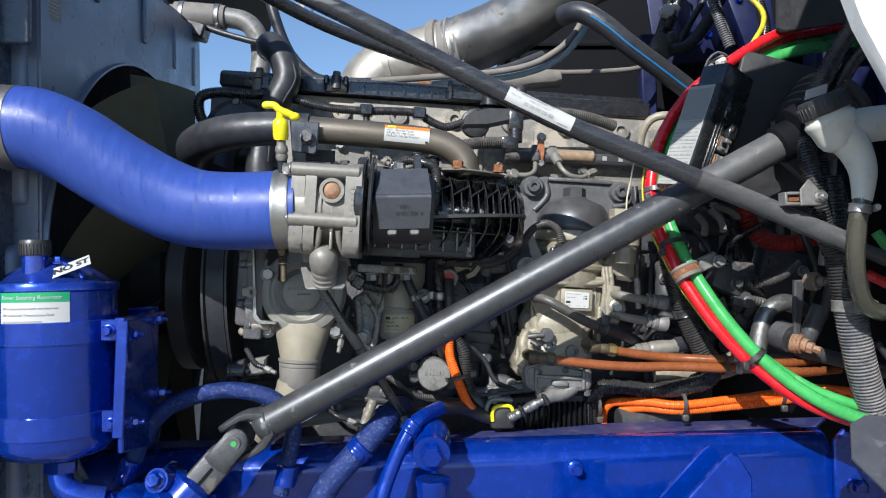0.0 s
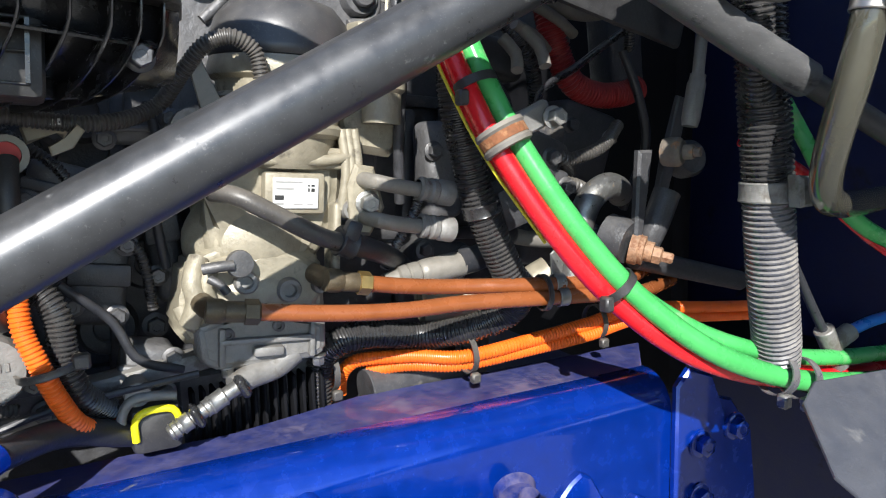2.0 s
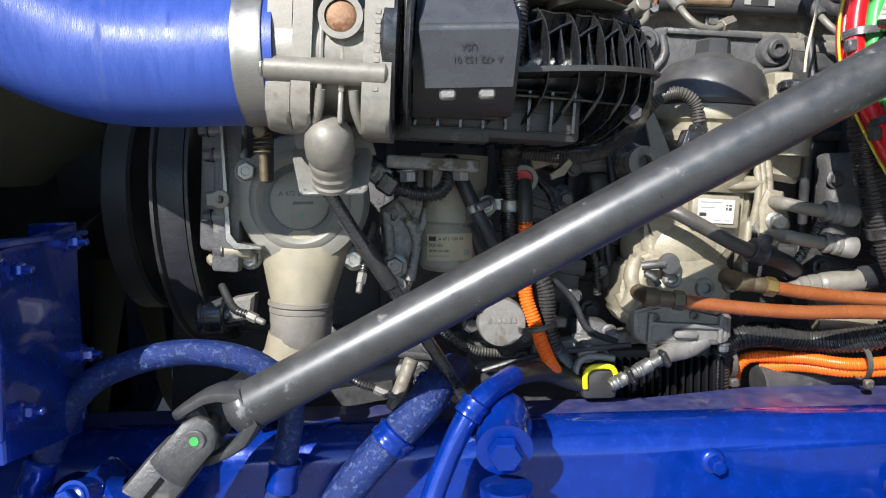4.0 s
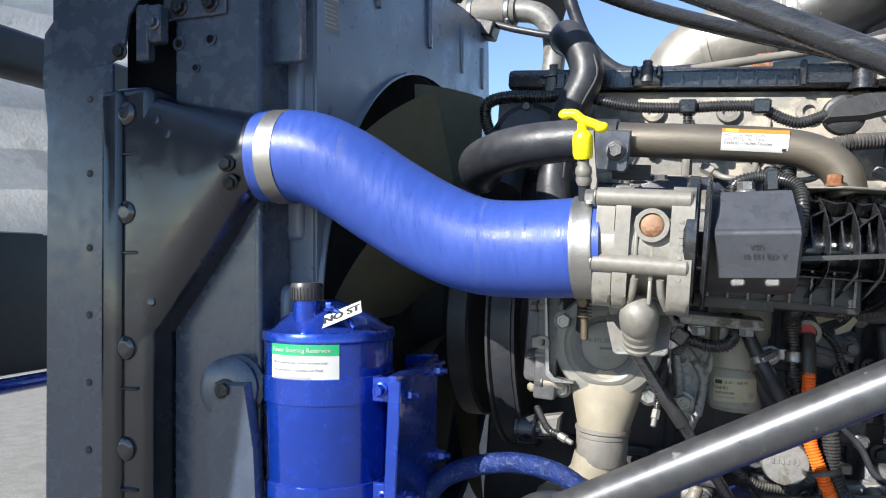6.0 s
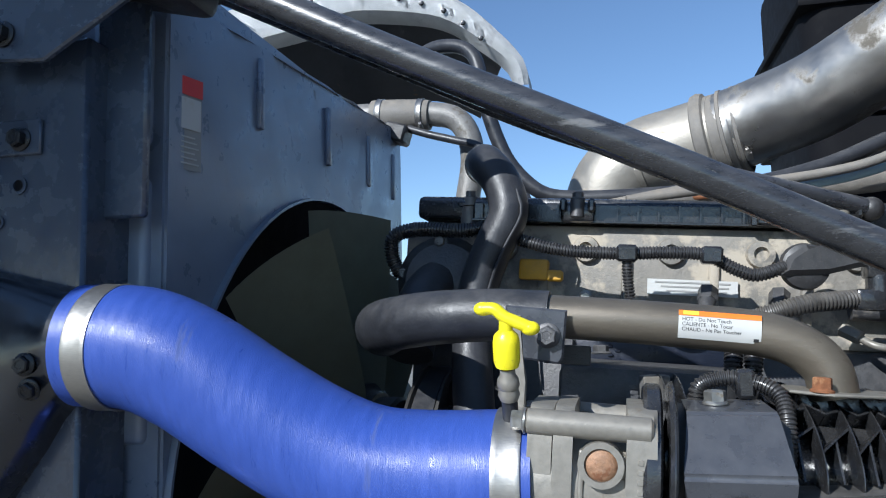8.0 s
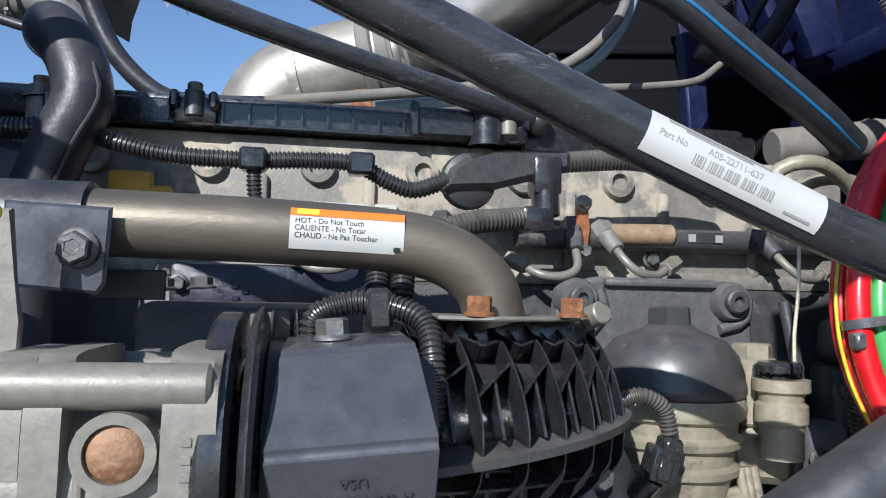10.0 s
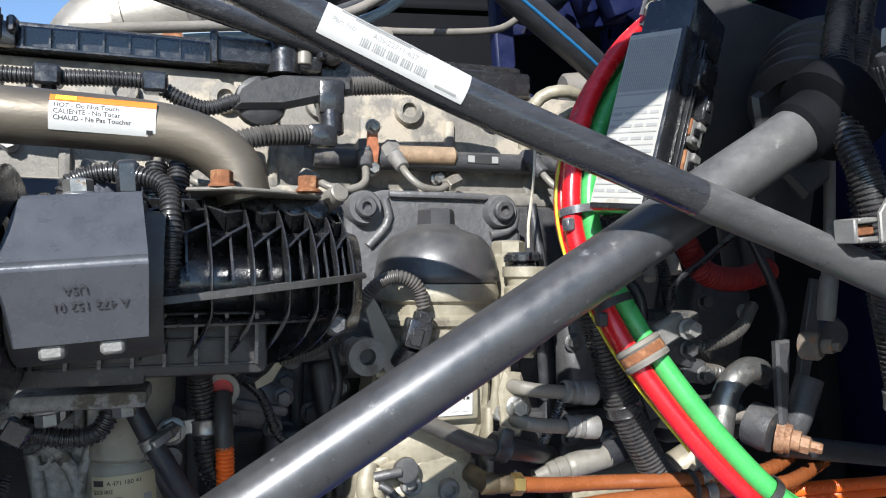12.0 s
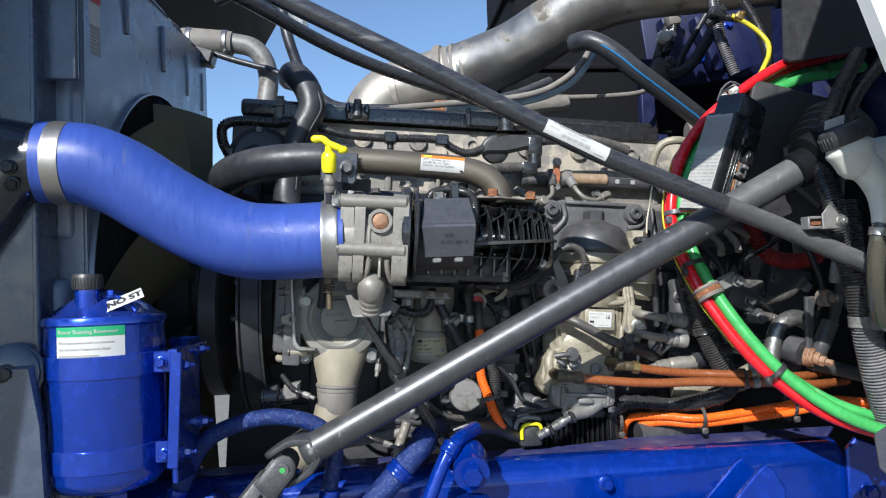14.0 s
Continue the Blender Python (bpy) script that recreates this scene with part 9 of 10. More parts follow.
for b_, h_, c_ in ((0.096, 0.024, -0.052), (0.062, 0.030, -0.054), (0.022, 0.026, -0.050)):
    bm = B()
    add_box(bm, on_box(fw - 0.002, b_, c_), (0.014, h_, 0.024), FROT, 0.002)
    add_box(bm, on_box(fw + 0.004, b_ + h_ * 0.35, c_ - 0.004), (0.008, h_ * 0.3, 0.014), FROT, 0.0015)
    add_box(bm, on_box(fw + 0.004, b_ - h_ * 0.32, c_ + 0.004), (0.007, h_ * 0.2, 0.010), FROT, 0.0015)
    socket = part("socket", bm, M_greycast, fb, "grey dusty relay socket")
    # Dark block gives the socket opening its shade by colour.
    bm = B()
    add_box(bm, on_box(fw + 0.0055, b_, c_ + 0.002), (0.003, h_ * 0.3, 0.010), FROT, 0.0005)
    part("dark_inset", bm, M_dark, socket)
    bm = B()
    add_box(bm, on_box(fw + 0.002, b_ + h_ * 0.1, c_ + 0.0135), (0.006, h_ * 0.7, 0.003), FROT, 0.0006)
    part("terminal", bm, M_rust, socket)
bm = B()
add_box(bm, on_box(fw * 0.49, fh * 0.5, 0.0016), (fw * 0.90, fh * 0.94, 0.0010), FROT, 0.0003)
chart = part("fuse_chart", bm, M_chart, fb, "white printed fuse chart")
for i in range(24):
    bm = B()
    add_box(bm, on_box(fw * (0.08 + 0.82 * i / 23), fh * 0.79, 0.0024), (0.0012, fh * 0.30, 0.0004), FROT, 0)
    part("print_line", bm, M_greyink, chart)
for i in range(9):
    bm = B()
    add_box(bm, on_box(fw * 0.49, fh * (0.06 + 0.07 * i), 0.0024), (fw * 0.84, 0.0012, 0.0004), FROT, 0)
    part("print_line", bm, M_greyink, chart)
for i in range(7):
    for j in range(4):
        bm = B()
        add_box(bm, on_box(fw * (0.15 + 0.22 * j), fh * (0.095 + 0.07 * i), 0.0025), (0.011 - 0.002 * ((i + j) % 2), 0.0030, 0.0004), FROT, 0)
        part("print_mark", bm, M_greyink, chart)
bm = B()
add_box(bm, (0.585, 1.70, 1.56), (0.20, 0.012, 0.26), Matrix.Rotation(0.25, 3, "Y"), 0.006, 2)
single("mount_plate", bm, M_matt, "black mounting plate behind the fuse box", "plate")
jn = thing("junction", (0.43, 1.70, 1.64), "dusty tangle of plugs above the fuse box", "connectors")
for p, q, r, m in (((0.448, 1.690, 1.672), (0.462, 1.692, 1.680), 0.0055, M_greyhose), ((0.455, 1.688, 1.664), (0.458, 1.686, 1.678), 0.0065, M_tank), ((0.452, 1.694, 1.682), (0.486, 1.700, 1.700), 0.0035, M_greyhose), ((0.468, 1.686, 1.682), (0.482, 1.690, 1.690), 0.0060, M_tank), ((0.472, 1.684, 1.670), (0.478, 1.682, 1.684), 0.005, M_greycast)):
    bm = B()
    add_cyl(bm, p, q, r, None, 12, 0.001)
    part("plug", bm, m, jn)
bm = B()
add_tube(bm, [(0.444, 1.69, 1.668), (0.452, 1.685, 1.690), (0.470, 1.685, 1.702), (0.488, 1.69, 1.696)], 0.0022, 8)
part("loop", bm, M_loom_grey, jn)

# ---- washer fluid tank, filler tube ----
wt = thing("fluid_reservoir", (0.53, 1.44, 1.35), "translucent white fluid tank with black screw cap", "tank")
TD = Vector((-0.42, 0.0, 1)).normalized()
tc = Vector((0.503, 1.421, 1.534))
bm = B()
add_lathe(bm, tc, TD, [(0.0, -0.052), (0.012, -0.051), (0.022, -0.044), (0.027, -0.034), (0.0295, -0.018), (0.0325, -0.010), (0.0335, -0.006), (0.0325, -0.003), (0.0300, 0.0), (0.0295, 0.010), (0, 0.010)], 36)
part("body", bm, M_tank, wt)
bm = B()
add_lathe(bm, tc + TD * 0.004, TD, [(0, 0), (0.0325, 0), (0.0335, 0.002), (0.0325, 0.020), (0.0290, 0.025), (0.024, 0.0255), (0.022, 0.0235), (0, 0.0235)], 40)
cap_part = part("cap", bm, M_matt, wt, "black ribbed screw cap")
tu_, tv_, _ = frame_of(TD)
for i in range(34):
    a = 2 * math.pi * i / 34
    out = tu_ * math.cos(a) + tv_ * math.sin(a)
    bm = B()
    add_box(bm, tc + TD * 0.014 + out * 0.0332, (0.0018, 0.0022, 0.017), Matrix((out, TD.cross(out), TD)).transposed(), 0.0004)
    part("grip_rib", bm, M_matt, cap_part)
bm = B()
add_prism(bm, [(-0.016, 0), (0.016, 0.010), (0.018, 0.024), (-0.014, 0.014)], tc + TD * 0.030 + Vector((0.010, 0.026, 0)), X, Z, 0.0015, 0.0004)
part("tag", bm, M_white, wt)
bm = B()
add_tube(bm, [(0.512, 1.420, 1.515), (0.534, 1.418, 1.492), (0.544, 1.413, 1.462), (0.543, 1.410, 1.435), (0.540, 1.409, 1.414)], 0.0270, 26, 0.005, r_end=0.0125)
part("neck", bm, M_tank, wt)
bm = B()
add_tube(bm, [(0.520, 1.422, 1.512), (0.560, 1.430, 1.522), (0.62, 1.44, 1.53)], 0.025, 22, 0.01)
part("side_lobe", bm, M_tank, wt)
ft = thing("filler_tube", (0.55, 1.44, 1.25), "yellowed clear filler tube with a steel clamp", "tube")
bm = B()
add_tube(bm, [(0.541, 1.409, 1.428), (0.540, 1.409, 1.415), (0.535, 1.411, 1.390), (0.536, 1.420, 1.353), (0.545, 1.435, 1.321), (0.560, 1.452, 1.290), (0.580, 1.466, 1.268), (0.612, 1.480, 1.256), (0.69, 1.51, 1.249), (0.80, 1.54, 1.248)], 0.0125, 22, 0.008)
part("tube", bm, M_clear, ft)
bm = B()
add_band(bm, (0.5375, 1.410, 1.404), (0.15, -0.05, 1), 0.0132, 0.012, 0.0013, (0.9, -0.4, 0))
part("clamp", bm, M_steel, ft)

# ---- large conduit beside the tank ----
lm = thing("main_conduit", (0.57, 1.5, 1.1), "thick grey-black corrugated conduit with clips", "conduit")
bm = B()
add_tube(bm, [(0.69, 1.64, 1.74), (0.635, 1.605, 1.680), (0.594, 1.579, 1.628), (0.557, 1.552, 1.585), (0.534, 1.532, 1.542), (0.525, 1.515, 1.500), (0.528, 1.503, 1.458), (0.534, 1.503, 1.415), (0.546, 1.510, 1.380), (0.562, 1.520, 1.345)], 0.0142, 18, rib=(0.0046, 0.0019))
part("upper_run", bm, M_loom, lm)
bm = B()
add_tube(bm, [(0.570, 1.535, 1.46), (0.571, 1.530, 1.42), (0.574, 1.527, 1.372), (0.587, 1.530, 1.307), (0.595, 1.532, 1.262)], 0.0230, 20, rib=(0.0052, 0.0024))
part("middle_run", bm, M_loom, lm)
bm = B()
add_tube(bm, [(0.594, 1.532, 1.266), (0.602, 1.534, 1.223), (0.616, 1.538, 1.163), (0.634, 1.546, 1.115), (0.646, 1.555, 1.088)], 0.0232, 20, rib=(0.0052, 0.0024))
part("lower_run", bm, M_loom_grey, lm, "grey dust-covered lower end")
bm = B()
add_band(bm, (0.595, 1.532, 1.264), Z, 0.0238, 0.018, 0.0015)
add_prism(bm, [(0.578, 1.281), (0.600, 1.279), (0.613, 1.272), (0.615, 1.264), (0.606, 1.254), (0.582, 1.253)], (0, 1.503, 0), X, Z, 0.016, 0.003)
add_prism(bm, [(0.582, 1.2695), (0.608, 1.2675), (0.608, 1.2655), (0.582, 1.2655)], (0, 1.494, 0), X, Z, 0.004, 0.0006)
part("clip", bm, M_greycast, lm)
bm = B()
add_tube(bm, [(0.74, 1.64, 1.73), (0.665, 1.61, 1.665), (0.615, 1.58, 1.605), (0.580, 1.56, 1.55), (0.562, 1.545, 1.50), (0.560, 1.535, 1.45)], 0.0125, 16, rib=(0.0046, 0.0017))
part("second_run", bm, M_loom, lm)
bm = B()
add_prism(bm, [(0.479, 1.436), (0.479, 1.413), (0.518, 1.413), (0.507, 1.433), (0.494, 1.450), (0.491, 1.450)], (0, 1.457, 0), X, Z, 0.004, 0.001)
add_box(bm, (0.500, 1.464, 1.4145), (0.036, 0.012, 0.003), FLAT, 0.001)
part("bracket", bm, M_greycast, lm, "bare grey bracket plate")
bm = B()
add_ring(bm, (0.508, 1.4545, 1.4245), -Y, 0.0, 0.0105, 0.002, 24)
add_hex(bm, (0.508, 1.4530, 1.4245), -Y, 0.0072, 0.007, 1.2)
add_cyl(bm, (0.508, 1.447, 1.4245), (0.508, 1.441, 1.4245), 0.0042, None, 14)
part("bracket_bolt", bm, M_zinc, lm)
bm = B()
for dz in (-0.0075, 0.0075):
    add_box(bm, (0.473, 1.468, 1.4235 + dz), (0.022, 0.022, 0.0045), FLAT, 0.0012)
add_box(bm, (0.462, 1.470, 1.4235), (0.004, 0.020, 0.0195), FLAT, 0.001)
part("bracket_clamp", bm, M_greycast, lm)
bm = B()
add_box(bm, (0.475, 1.470, 1.4235), (0.016, 0.014, 0.008), FLAT, 0.001)
part("rubber_liner", bm, M_rust, lm)
rb = thing("bellows_boot", (0.58, 1.6, 1.5), "black rubber bellows boot at the firewall", "boot")
bm = B()
add_lathe(bm, (0.585, 1.62, 1.545), (0.75, 0.3, 0.62), [(0.045, 0), (0.062, 0.006), (0.062, 0.012), (0.05, 0.018), (0.065, 0.026), (0.065, 0.032), (0.052, 0.038), (0.068, 0.046), (0.068, 0.052), (0.055, 0.058), (0.07, 0.066), (0.07, 0.08), (0, 0.08)], 36)
part("bellows", bm, M_matt, rb)
bm = B()
add_prism(bm, [(0, 0), (0.055, -0.05), (0.09, -0.03), (0.10, 0.07), (0.05, 0.095), (-0.005, 0.06)], (0.545, 1.655, 1.510), X, Z, 0.014, 0.005)
part("flange", bm, M_matt, rb)

# ---- linkage, ball joint, rusty port, steel elbow ----
bj = thing("linkage_rod", (0.61, 1.66, 1.27), "dusty linkage rod with rusty ball joint", "linkage")
bm = B()
add_cyl(bm, (0.660, 1.665, 1.52), (0.645, 1.665, 1.372), 0.0065, None, 14)
part("rod", bm, M_greycast, bj)
bm = B()
add_lathe(bm, (0.646, 1.665, 1.380), (-0.20, 0, -1), [(0, 0), (0.0085, 0), (0.0085, 0.006), (0.0100, 0.010), (0.0100, 0.048), (0.0085, 0.056), (0, 0.056)], 18)
part("end_sleeve", bm, M_greycast, bj)
bm = B()
add_lathe(bm, (0.616, 1.682, 1.298), (0.45, -1, 0), [(0.0150, 0), (0.0160, 0.005), (0.0160, 0.017), (0.0125, 0.021), (0, 0.021)], 22)
add_lathe(bm, (0.625, 1.662, 1.298), (0.45, -1, 0), [(0.0080, 0), (0.0080, 0.009), (0.007, 0.011), (0.0050, 0.011), (0.0050, 0.018), (0, 0.018)], 12)
part("joint", bm, M_rustgrey, bj, "rusty ball joint")
bm = B()
add_prism(bm, [(0.610, 1.30), (0.632, 1.30), (0.622, 1.27), (0.618, 1.20), (0.606, 1.20)], (0, 1.725, 0), X, Z, 0.012, 0.003)
part("lever", bm, M_iron, bj)
bm = B()
add_tube(bm, [(0.66, 1.72, 1.25), (0.64, 1.72, 1.21), (0.63, 1.73, 1.18)], 0.016, 16)
part("housing", bm, M_iron, bj)
rp = thing("test_port", (0.60, 1.70, 1.17), "rusty test port fitting on a grey pipe", "fitting")
bm = B()
add_lathe(bm, (0.590, 1.745, 1.224), (0.35, -0.85, -0.25), [(0.026, 0), (0.027, 0.02), (0.025, 0.03), (0, 0.03)], 26)
part("body", bm, M_iron, rp)
bm = B()
add_lathe(bm, (0.606, 1.722, 1.210), (0.62, -0.75, -0.20), [(0.0190, 0), (0.0190, 0.009), (0.017, 0.011), (0.017, 0.016), (0.0120, 0.017), (0.0120, 0.026), (0, 0.026)], 26)
add_lathe(bm, (0.622, 1.702, 1.203), (0.62, -0.75, -0.20), [(0.0105, 0), (0.0105, 0.009), (0.0065, 0.011), (0.0065, 0.021), (0.005, 0.023), (0, 0.023)], 6)
part("plug", bm, M_rusttan, rp, "rusty hexagon plug")
bm = B()
add_cyl(bm, (0.62, 1.73, 1.195), (0.85, 1.77, 1.135), 0.0135, None, 18)
part("pipe", bm, M_iron, rp)
rp.location += Vector((0.004, 0.004, -0.022))
el = thing("steel_elbow", (0.60, 1.81, 1.15), "bare steel elbow pipe", "pipe")
bm = B()
add_tube(bm, [(0.565, 1.78, 1.13), (0.573, 1.78, 1.185), (0.584, 1.78, 1.225), (0.600, 1.78, 1.247), (0.625, 1.785, 1.256), (0.655, 1.80, 1.250), (0.685, 1.83, 1.24)], 0.0165, 24, 0.006)
part("bend", bm, M_zinc, el)
bm = B()
add_tube(bm, [(0.40, 1.86, 1.12), (0.46, 1.85, 1.125), (0.52, 1.83, 1.13), (0.56, 1.815, 1.15)], 0.022, 20)
part("root", bm, M_cream, el)

# red corrugated conduit and the brackets behind
bm = B()
add_tube(bm, [(0.570, 1.84, 1.49), (0.575, 1.83, 1.44), (0.603, 1.83, 1.386), (0.645, 1.83, 1.369), (0.685, 1.83, 1.370), (0.715, 1.832, 1.378)], 0.0165, 16, rib=(0.0048, 0.0018))
single("red_conduit", bm, surface("red_corrugated", (0.26, 0.010, 0.012), 0.4, 0, (50, 0.15), dust=((0.3, 0.12, 0.1), 0.35), bump=None), "red corrugated conduit behind the linkage", "conduit")
bm = B()
add_tube(bm, [(0.385, 1.74, 1.45), (0.389, 1.74, 1.36), (0.402, 1.74, 1.298), (0.420, 1.742, 1.240), (0.452, 1.745, 1.175), (0.474, 1.755, 1.148), (0.474, 1.775, 1.122), (0.455, 1.79, 1.108)], 0.0185, 18, rib=(0.0048, 0.0021))
add_band(bm, (0.418, 1.742, 1.245), (0.3, 0, -1), 0.0185, 0.014, 0.002)
single("conduit", bm, M_loom, "thick black corrugated wiring conduit", "conduit", "wiring conduits")
bk = thing("cable_bracket", (0.55, 1.74, 1.33), "black bent steel cable bracket", "bracket")
bm = B()
add_tube(bm, [(0.520, 1.79, 1.325), (0.528, 1.79, 1.368), (0.590, 1.80, 1.400), (0.643, 1.80, 1.433), (0.70, 1.80, 1.465)], 0.007, 10, 0.02, squash=0.5)
part("arm", bm, M_gloss, bk)
for p, q, m in (((0.445, 1.74, 1.42), (0.450, 1.72, 1.385), M_greyhose), ((0.47, 1.74, 1.43), (0.485, 1.72, 1.39), M_greyhose), ((0.52, 1.80, 1.47), (0.60, 1.82, 1.44), M_greyhose), ((0.50, 1.80, 1.445), (0.56, 1.82, 1.42), M_greyhose)):
    bm = B()
    add_tube(bm, [p, Vector(p).lerp(Vector(q), 0.5) + Vector((0.008, 0, 0)), q], 0.0065, 12)
    part("hook", bm, m, bk)
bm = B()
add_tube(bm, [(0.345, 1.76, 1.56), (0.330, 1.745, 1.50), (0.318, 1.74, 1.455), (0.316, 1.74, 1.43)], 0.0016, 6)
single("string", bm, M_string, "short piece of cream string", "string")
bm = B()
add_tube(bm, [(0.352, 1.80, 1.48), (0.354, 1.79, 1.40), (0.352, 1.80, 1.32), (0.36, 1.82, 1.25)], 0.006, 10)
single("vent_line", bm, M_iron, "thin dark metal line beside the filter", "pipe")
# connectors and clutter in the dark behind the bundle
for i, (p, s, a) in enumerate((((0.52, 1.80, 1.30), (0.06, 0.05, 0.045), 0.4), ((0.50, 1.82, 1.24), (0.05, 0.06, 0.05), -0.3), ((0.545, 1.80, 1.265), (0.035, 0.04, 0.03), 0.2), ((0.56, 1.86, 1.31), (0.07, 0.06, 0.05), 0.1))):
    cn = thing("connector", Vector(p), "dark dusty electrical connector", "connector", "connectors")
    bm = B()
    add_box(bm, p, s, Matrix.Rotation(a, 3, "Y"), 0.006, 2)
    part("shell", bm, M_iron, cn)
    bm = B()
    add_hex(bm, Vector(p) + Vector((0.012, -s[1] / 2, -0.006)), -Y, 0.009, 0.010)
    part("bolt", bm, M_darkbolt, cn)
    bm = B()
    add_tube(bm, [Vector(p) + X * s[0] * 0.4, Vector(p) + Vector((0.05, 0.0, -0.01)), Vector(p) + Vector((0.09, 0.04, -0.03))], 0.009, 12, rib=(0.005, 0.0016))
    part("lead", bm, M_loom_dusty, cn)

# far-side hoses towards the cab
for pts, m, r in (([(0.70, 1.62, 1.38), (0.735, 1.60, 1.31), (0.745, 1.56, 1.24), (0.80, 1.54, 1.20), (0.95, 1.56, 1.17)], M_green, 0.0085), ([(0.70, 1.65, 1.31), (0.76, 1.62, 1.27), (0.80, 1.57, 1.21), (0.86, 1.56, 1.175), (0.98, 1.58, 1.15)], M_red, 0.009)):
    bm = B()
    add_tube(bm, pts, r, 14)
    single("rear_line", bm, m, "coloured air line running to the cab", "air line", "rear air lines")
tee = thing("tee_fitting", (0.72, 1.55, 1.09), "black plastic tee with a blue nylon line", "fitting")
bm = B()
add_tube(bm, [(0.648, 1.55, 1.205), (0.696, 1.55, 1.135), (0.727, 1.55, 1.092), (0.750, 1.55, 1.050), (0.80, 1.56, 1.02)], 0.0048, 10)
part("line", bm, M_rubber, tee)
bm = B()
add_cyl(bm, (0.712, 1.55, 1.115), (0.742, 1.55, 1.070), 0.0105, None, 14)
add_cyl(bm, (0.728, 1.548, 1.098), (0.752, 1.546, 1.108), 0.010, None, 14)
part("tee", bm, M_greycast, tee)
bm = B()
add_tube(bm, [(0.750, 1.546, 1.108), (0.80, 1.55, 1.112), (0.90, 1.56, 1.11)], 0.0062, 12)
part("blue_line", bm, surface("blue_nylon", (0.02, 0.16, 0.55), 0.35, 0, (40, 0.1), bump=None), tee)
bm = B()
add_prism(bm, [(0, 0), (0.03, 0.06), (0.06, 0.075), (0.40, 0.05), (0.42, -0.25), (0.06, -0.25), (0.03, -0.10)], (0.505, 1.43, 1.050), X, Z, 0.004, 0.001)
bmesh.ops.rotate(bm, verts=bm.verts, cent=(0.6, 1.43, 1.09), matrix=Matrix.Rotation(radians(-55), 3, "X"))
sp = thing("step_panel", (0.75, 1.5, 0.9), "grey plastic step panel with rivets", "panel")
part("sheet", bm, surface("grey_step_plastic", (0.060, 0.064, 0.080), 0.38, 0, (60, 0.15), wear=(20, (0.11, 0.11, 0.115), 0.25), dust=((0.16, 0.155, 0.15), 0.25), bump=(260, 0.08)), sp)
bm = B()
add_lathe(bm, (0.600, 1.443, 1.090), (0, -0.8, 0.57), [(0.008, 0), (0.006, 0.004), (0, 0.005)], 16)
part("rivet", bm, M_darkbolt, sp)

# ---- wiring at the firewall ----
fwh = thing("firewall_wiring", (0.65, 2.1, 1.8), "bundle of dusty cables and connectors at the firewall", "wiring")
for pts, r, m, rib in (
        ([(0.655, 2.32, 2.16), (0.645, 2.31, 2.06), (0.612, 2.31, 1.97), (0.590, 2.305, 1.915), (0.560, 2.30, 1.88)], 0.017, M_loom_dusty, (0.006, 0.002)),
        ([(0.64, 2.28, 2.08), (0.63, 2.28, 2.00), (0.605, 2.28, 1.94)], 0.012, M_loom, (0.005, 0.0016)),
        ([(0.535, 1.875, 1.95), (0.540, 1.870, 1.891), (0.547, 1.865, 1.841), (0.559, 1.861, 1.798), (0.571, 1.859, 1.765)], 0.0098, M_loom_grey, (0.0046, 0.0016)),
        ([(0.548, 1.880, 1.95), (0.552, 1.878, 1.891), (0.560, 1.874, 1.841), (0.572, 1.871, 1.800), (0.582, 1.869, 1.770)], 0.0070, M_loom_grey, (0.0046, 0.0014)),
        ([(0.585, 2.26, 1.880), (0.62, 2.26, 1.890), (0.645, 2.26, 1.93), (0.70, 2.25, 2.02), (0.75, 2.24, 2.10)], 0.008, M_rubber, None),
        ([(0.595, 2.24, 1.872), (0.64, 2.24, 1.885), (0.68, 2.23, 1.93), (0.74, 2.22, 2.03)], 0.015, M_rubber, None),
        ([(0.540, 1.80, 1.868), (0.563, 1.79, 1.850), (0.588, 1.785, 1.828), (0.597, 1.772, 1.802), (0.588, 1.757, 1.774), (0.566, 1.738, 1.746), (0.549, 1.722, 1.728)], 0.0048, M_ystripe, None),
        ([(0.60, 1.86, 1.92), (0.625, 1.85, 1.86), (0.635, 1.84, 1.80), (0.630, 1.84, 1.77)], 0.011, M_loom, (0.0046, 0.0016)),
        ([(0.50, 1.83, 1.86), (0.53, 1.82, 1.872), (0.556, 1.80, 1.862)], 0.009, M_loom, (0.0046, 0.0016))):
    bm = B()
    add_tube(bm, pts, r, 14, 0.012, rib=rib)
    part("cable", bm, m, fwh)
for p, sz, m, turn in (((0.612, 2.285, 1.985), (0.045, 0.03, 0.030), M_tank, 0.3), ((0.632, 2.28, 2.035), (0.036, 0.03, 0.034), M_greyhose, -0.2), ((0.585, 2.27, 1.890), (0.060, 0.05, 0.055), M_loom_dusty, 0.5), ((0.515, 1.815, 1.878), (0.030, 0.026, 0.020), M_plastic, 0.3), ((0.552, 1.795, 1.864), (0.018, 0.018, 0.016), M_brass, 0.6), ((0.678, 2.25, 2.06), (0.020, 0.02, 0.035), M_tank, 0.5)):
    bm = B()
    add_box(bm, p, sz, Matrix.Rotation(turn, 3, "Y"), min(sz) * 0.22, 2)
    add_box(bm, Vector(p) + Vector((0.3 * sz[0], -0.3 * sz[1], 0.3 * sz[2])), (sz[0] * 0.5, sz[1] * 0.6, sz[2] * 0.5), Matrix.Rotation(turn + 0.5, 3, "Y"), min(sz) * 0.1, 1)
    part("connector", bm, m, fwh)
hb = thing("hood_latch_plate", (0.75, 1.7, 1.75), "black painted hood support plate with a hole", "plate")
bm = B()
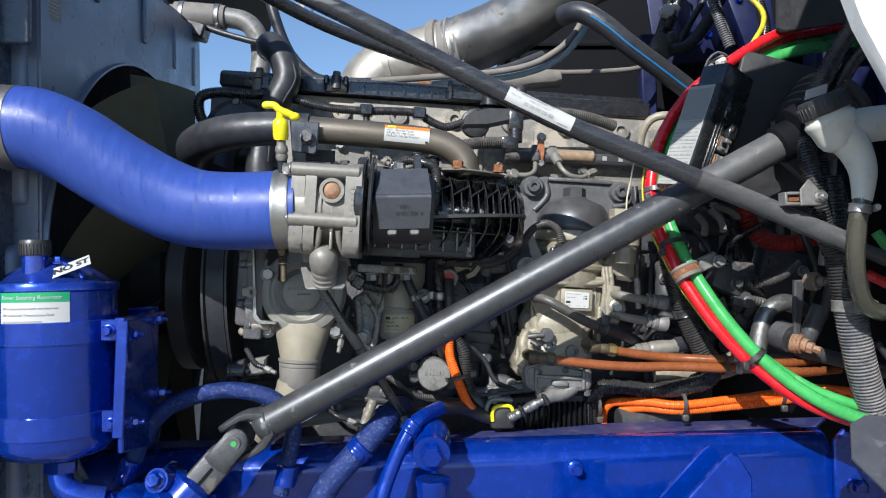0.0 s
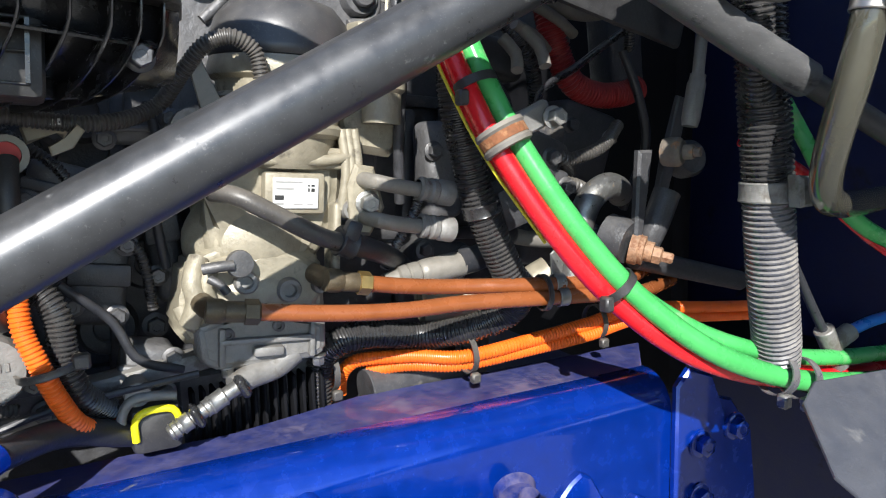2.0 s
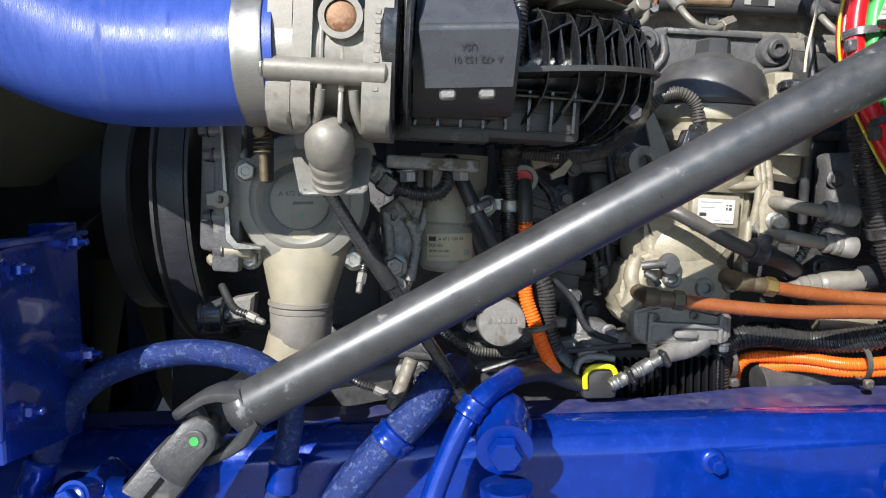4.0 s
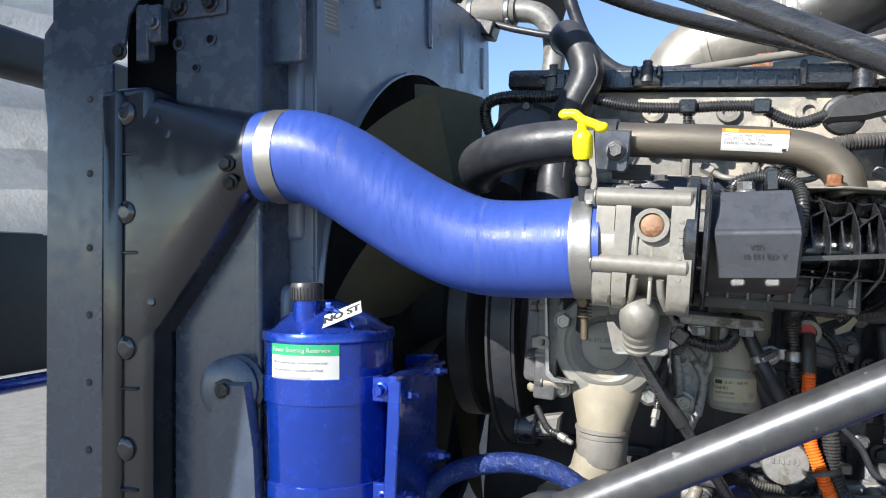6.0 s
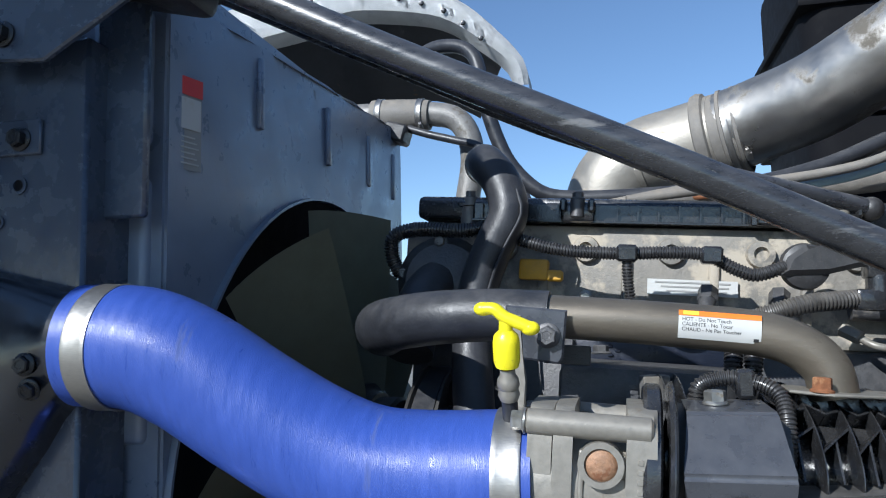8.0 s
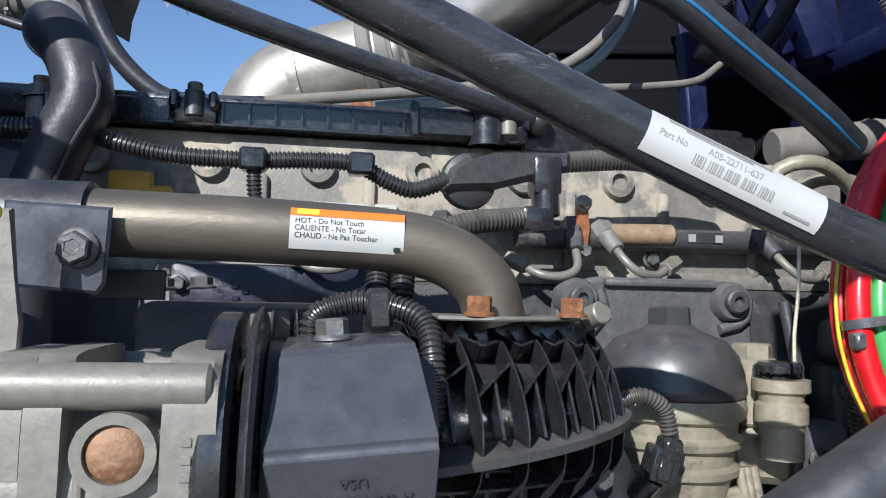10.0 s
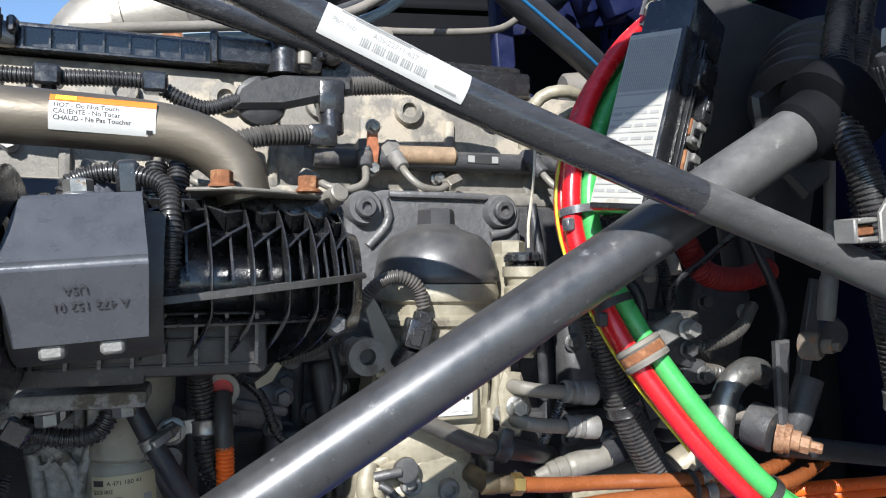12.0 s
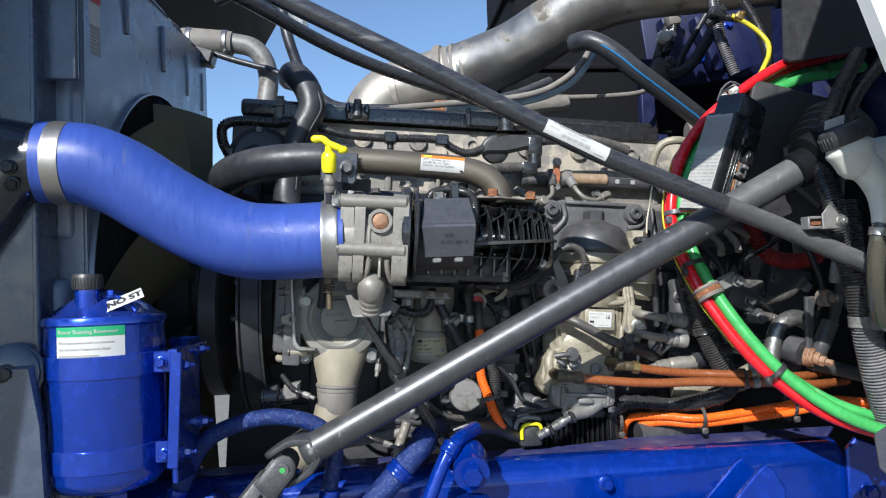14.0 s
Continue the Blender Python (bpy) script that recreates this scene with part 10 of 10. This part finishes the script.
add_prism(bm, [(0.586, 1.90), (0.580, 1.746), (0.590, 1.740), (0.655, 1.750), (0.713, 1.758), (0.90, 1.80), (0.92, 2.05), (0.60, 2.05)], (0, 1.700, 0), X, Z, 0.008, 0.003)
part("plate", bm, M_matt, hb)
bm = B()
add_lathe(bm, (0.606, 1.695, 1.759), -Y, [(0, 0), (0.0045, 0), (0.0045, 0.002), (0, 0.002)], 18)
part("reflector", bm, M_redink, hb)
br = thing("blue_bracket", (0.55, 2.15, 1.7), "blue painted upright bracket on the firewall", "bracket")
# Bracket wears the shade-darkened blue; only its bolts keep the plain paint.
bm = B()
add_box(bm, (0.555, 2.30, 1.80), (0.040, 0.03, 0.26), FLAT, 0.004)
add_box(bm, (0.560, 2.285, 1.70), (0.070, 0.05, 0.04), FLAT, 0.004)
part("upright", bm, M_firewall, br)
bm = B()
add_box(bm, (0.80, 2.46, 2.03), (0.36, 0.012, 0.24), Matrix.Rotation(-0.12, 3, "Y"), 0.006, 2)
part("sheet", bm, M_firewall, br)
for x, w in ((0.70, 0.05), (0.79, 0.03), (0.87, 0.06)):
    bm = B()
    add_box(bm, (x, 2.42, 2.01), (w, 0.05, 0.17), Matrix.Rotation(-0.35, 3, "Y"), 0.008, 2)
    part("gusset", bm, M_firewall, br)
for x, z in ((0.69, 2.07), (0.76, 1.96), (0.85, 2.06)):
    bm = B()
    add_hex(bm, (x, 2.395, z), -Y, 0.010, 0.010)
    part("bolt", bm, M_blue, br)

# ---- crowded dark corner behind the air lines ----
for c, sz, a, m in (((0.52, 1.90, 1.42), (0.10, 0.05, 0.05), 0.2, M_iron), ((0.60, 1.93, 1.46), (0.12, 0.06, 0.07), -0.2, M_plate), ((0.50, 1.92, 1.35), (0.06, 0.05, 0.10), 0.1, M_iron), ((0.70, 1.95, 1.30), (0.10, 0.06, 0.12), 0.3, M_iron), ((0.64, 1.92, 1.17), (0.14, 0.06, 0.06), 0.1, M_iron), ((0.76, 1.93, 1.45), (0.06, 0.06, 0.16), -0.1, M_iron), ((0.45, 1.90, 1.28), (0.05, 0.05, 0.12), 0.0, M_plate), ((0.44, 1.90, 1.17), (0.08, 0.06, 0.05), 0.2, M_iron)):
    ob = thing("rear_casting", Vector(c), "dusty dark casting at the back of the engine", "casting", "rear castings")
    bm = B()
    rot = Matrix.Rotation(a, 3, "Y")
    add_box(bm, c, sz, rot, 0.012, 3)
    part("body", bm, m, ob)
    for sx in (-0.36, 0.36):
        bm = B()
        add_hex(bm, Vector(c) + rot @ Vector((sx * sz[0], -sz[1] * 0.5, 0.2 * sz[2])), -Y, 0.009, 0.010, 1.35)
        part("bolt", bm, M_zinc if sx > 0 else M_darkbolt, ob)
for pts, r, m, rib in (([(0.47, 1.84, 1.47), (0.52, 1.83, 1.44), (0.56, 1.85, 1.40), (0.58, 1.87, 1.34)], 0.010, M_loom, (0.0046, 0.0016)),
                       ([(0.50, 1.83, 1.52), (0.57, 1.82, 1.475), (0.64, 1.83, 1.47), (0.74, 1.86, 1.50)], 0.011, M_greyhose, None),
                       ([(0.52, 1.82, 1.285), (0.58, 1.80, 1.29), (0.63, 1.80, 1.305), (0.68, 1.83, 1.33)], 0.0085, M_loom_dusty, (0.0046, 0.0015)),
                       ([(0.48, 1.84, 1.40), (0.50, 1.82, 1.36), (0.505, 1.82, 1.31), (0.53, 1.83, 1.27)], 0.007, M_rubber, None),
                       ([(0.66, 1.80, 1.42), (0.68, 1.79, 1.36), (0.70, 1.80, 1.30), (0.69, 1.83, 1.22)], 0.006, M_rubber, None),
                       ([(0.48, 1.86, 1.21), (0.55, 1.85, 1.19), (0.62, 1.86, 1.18), (0.72, 1.88, 1.17)], 0.010, M_greyhose, None),
                       ([(0.62, 1.80, 1.52), (0.66, 1.79, 1.46), (0.67, 1.80, 1.42)], 0.007, M_loom, (0.004, 0.0014))):
    bm = B()
    add_tube(bm, pts, r, 12, 0.01, rib=rib)
    single("rear_hose", bm, m, "dusty hose in the dark corner behind the air lines", "hose", "rear hoses")
lev = thing("shift_lever", (0.66, 1.77, 1.2), "worn dark steel lever beside the ball joint", "lever")
bm = B()
add_prism(bm, [(0.722, 1.365), (0.742, 1.360), (0.718, 1.28), (0.700, 1.222), (0.684, 1.222), (0.700, 1.285)], (0, 1.775, 0), X, Z, 0.010, 0.003)
part("blade", bm, M_iron, lev)
bm = B()
add_lathe(bm, (0.785, 1.82, 1.282), (-0.2, -1, 0.1), [(0.026, 0), (0.025, 0.02), (0.019, 0.028), (0.015, 0.026), (0.008, 0.027), (0, 0.027)], 30)
part("pivot_housing", bm, M_iron, lev)
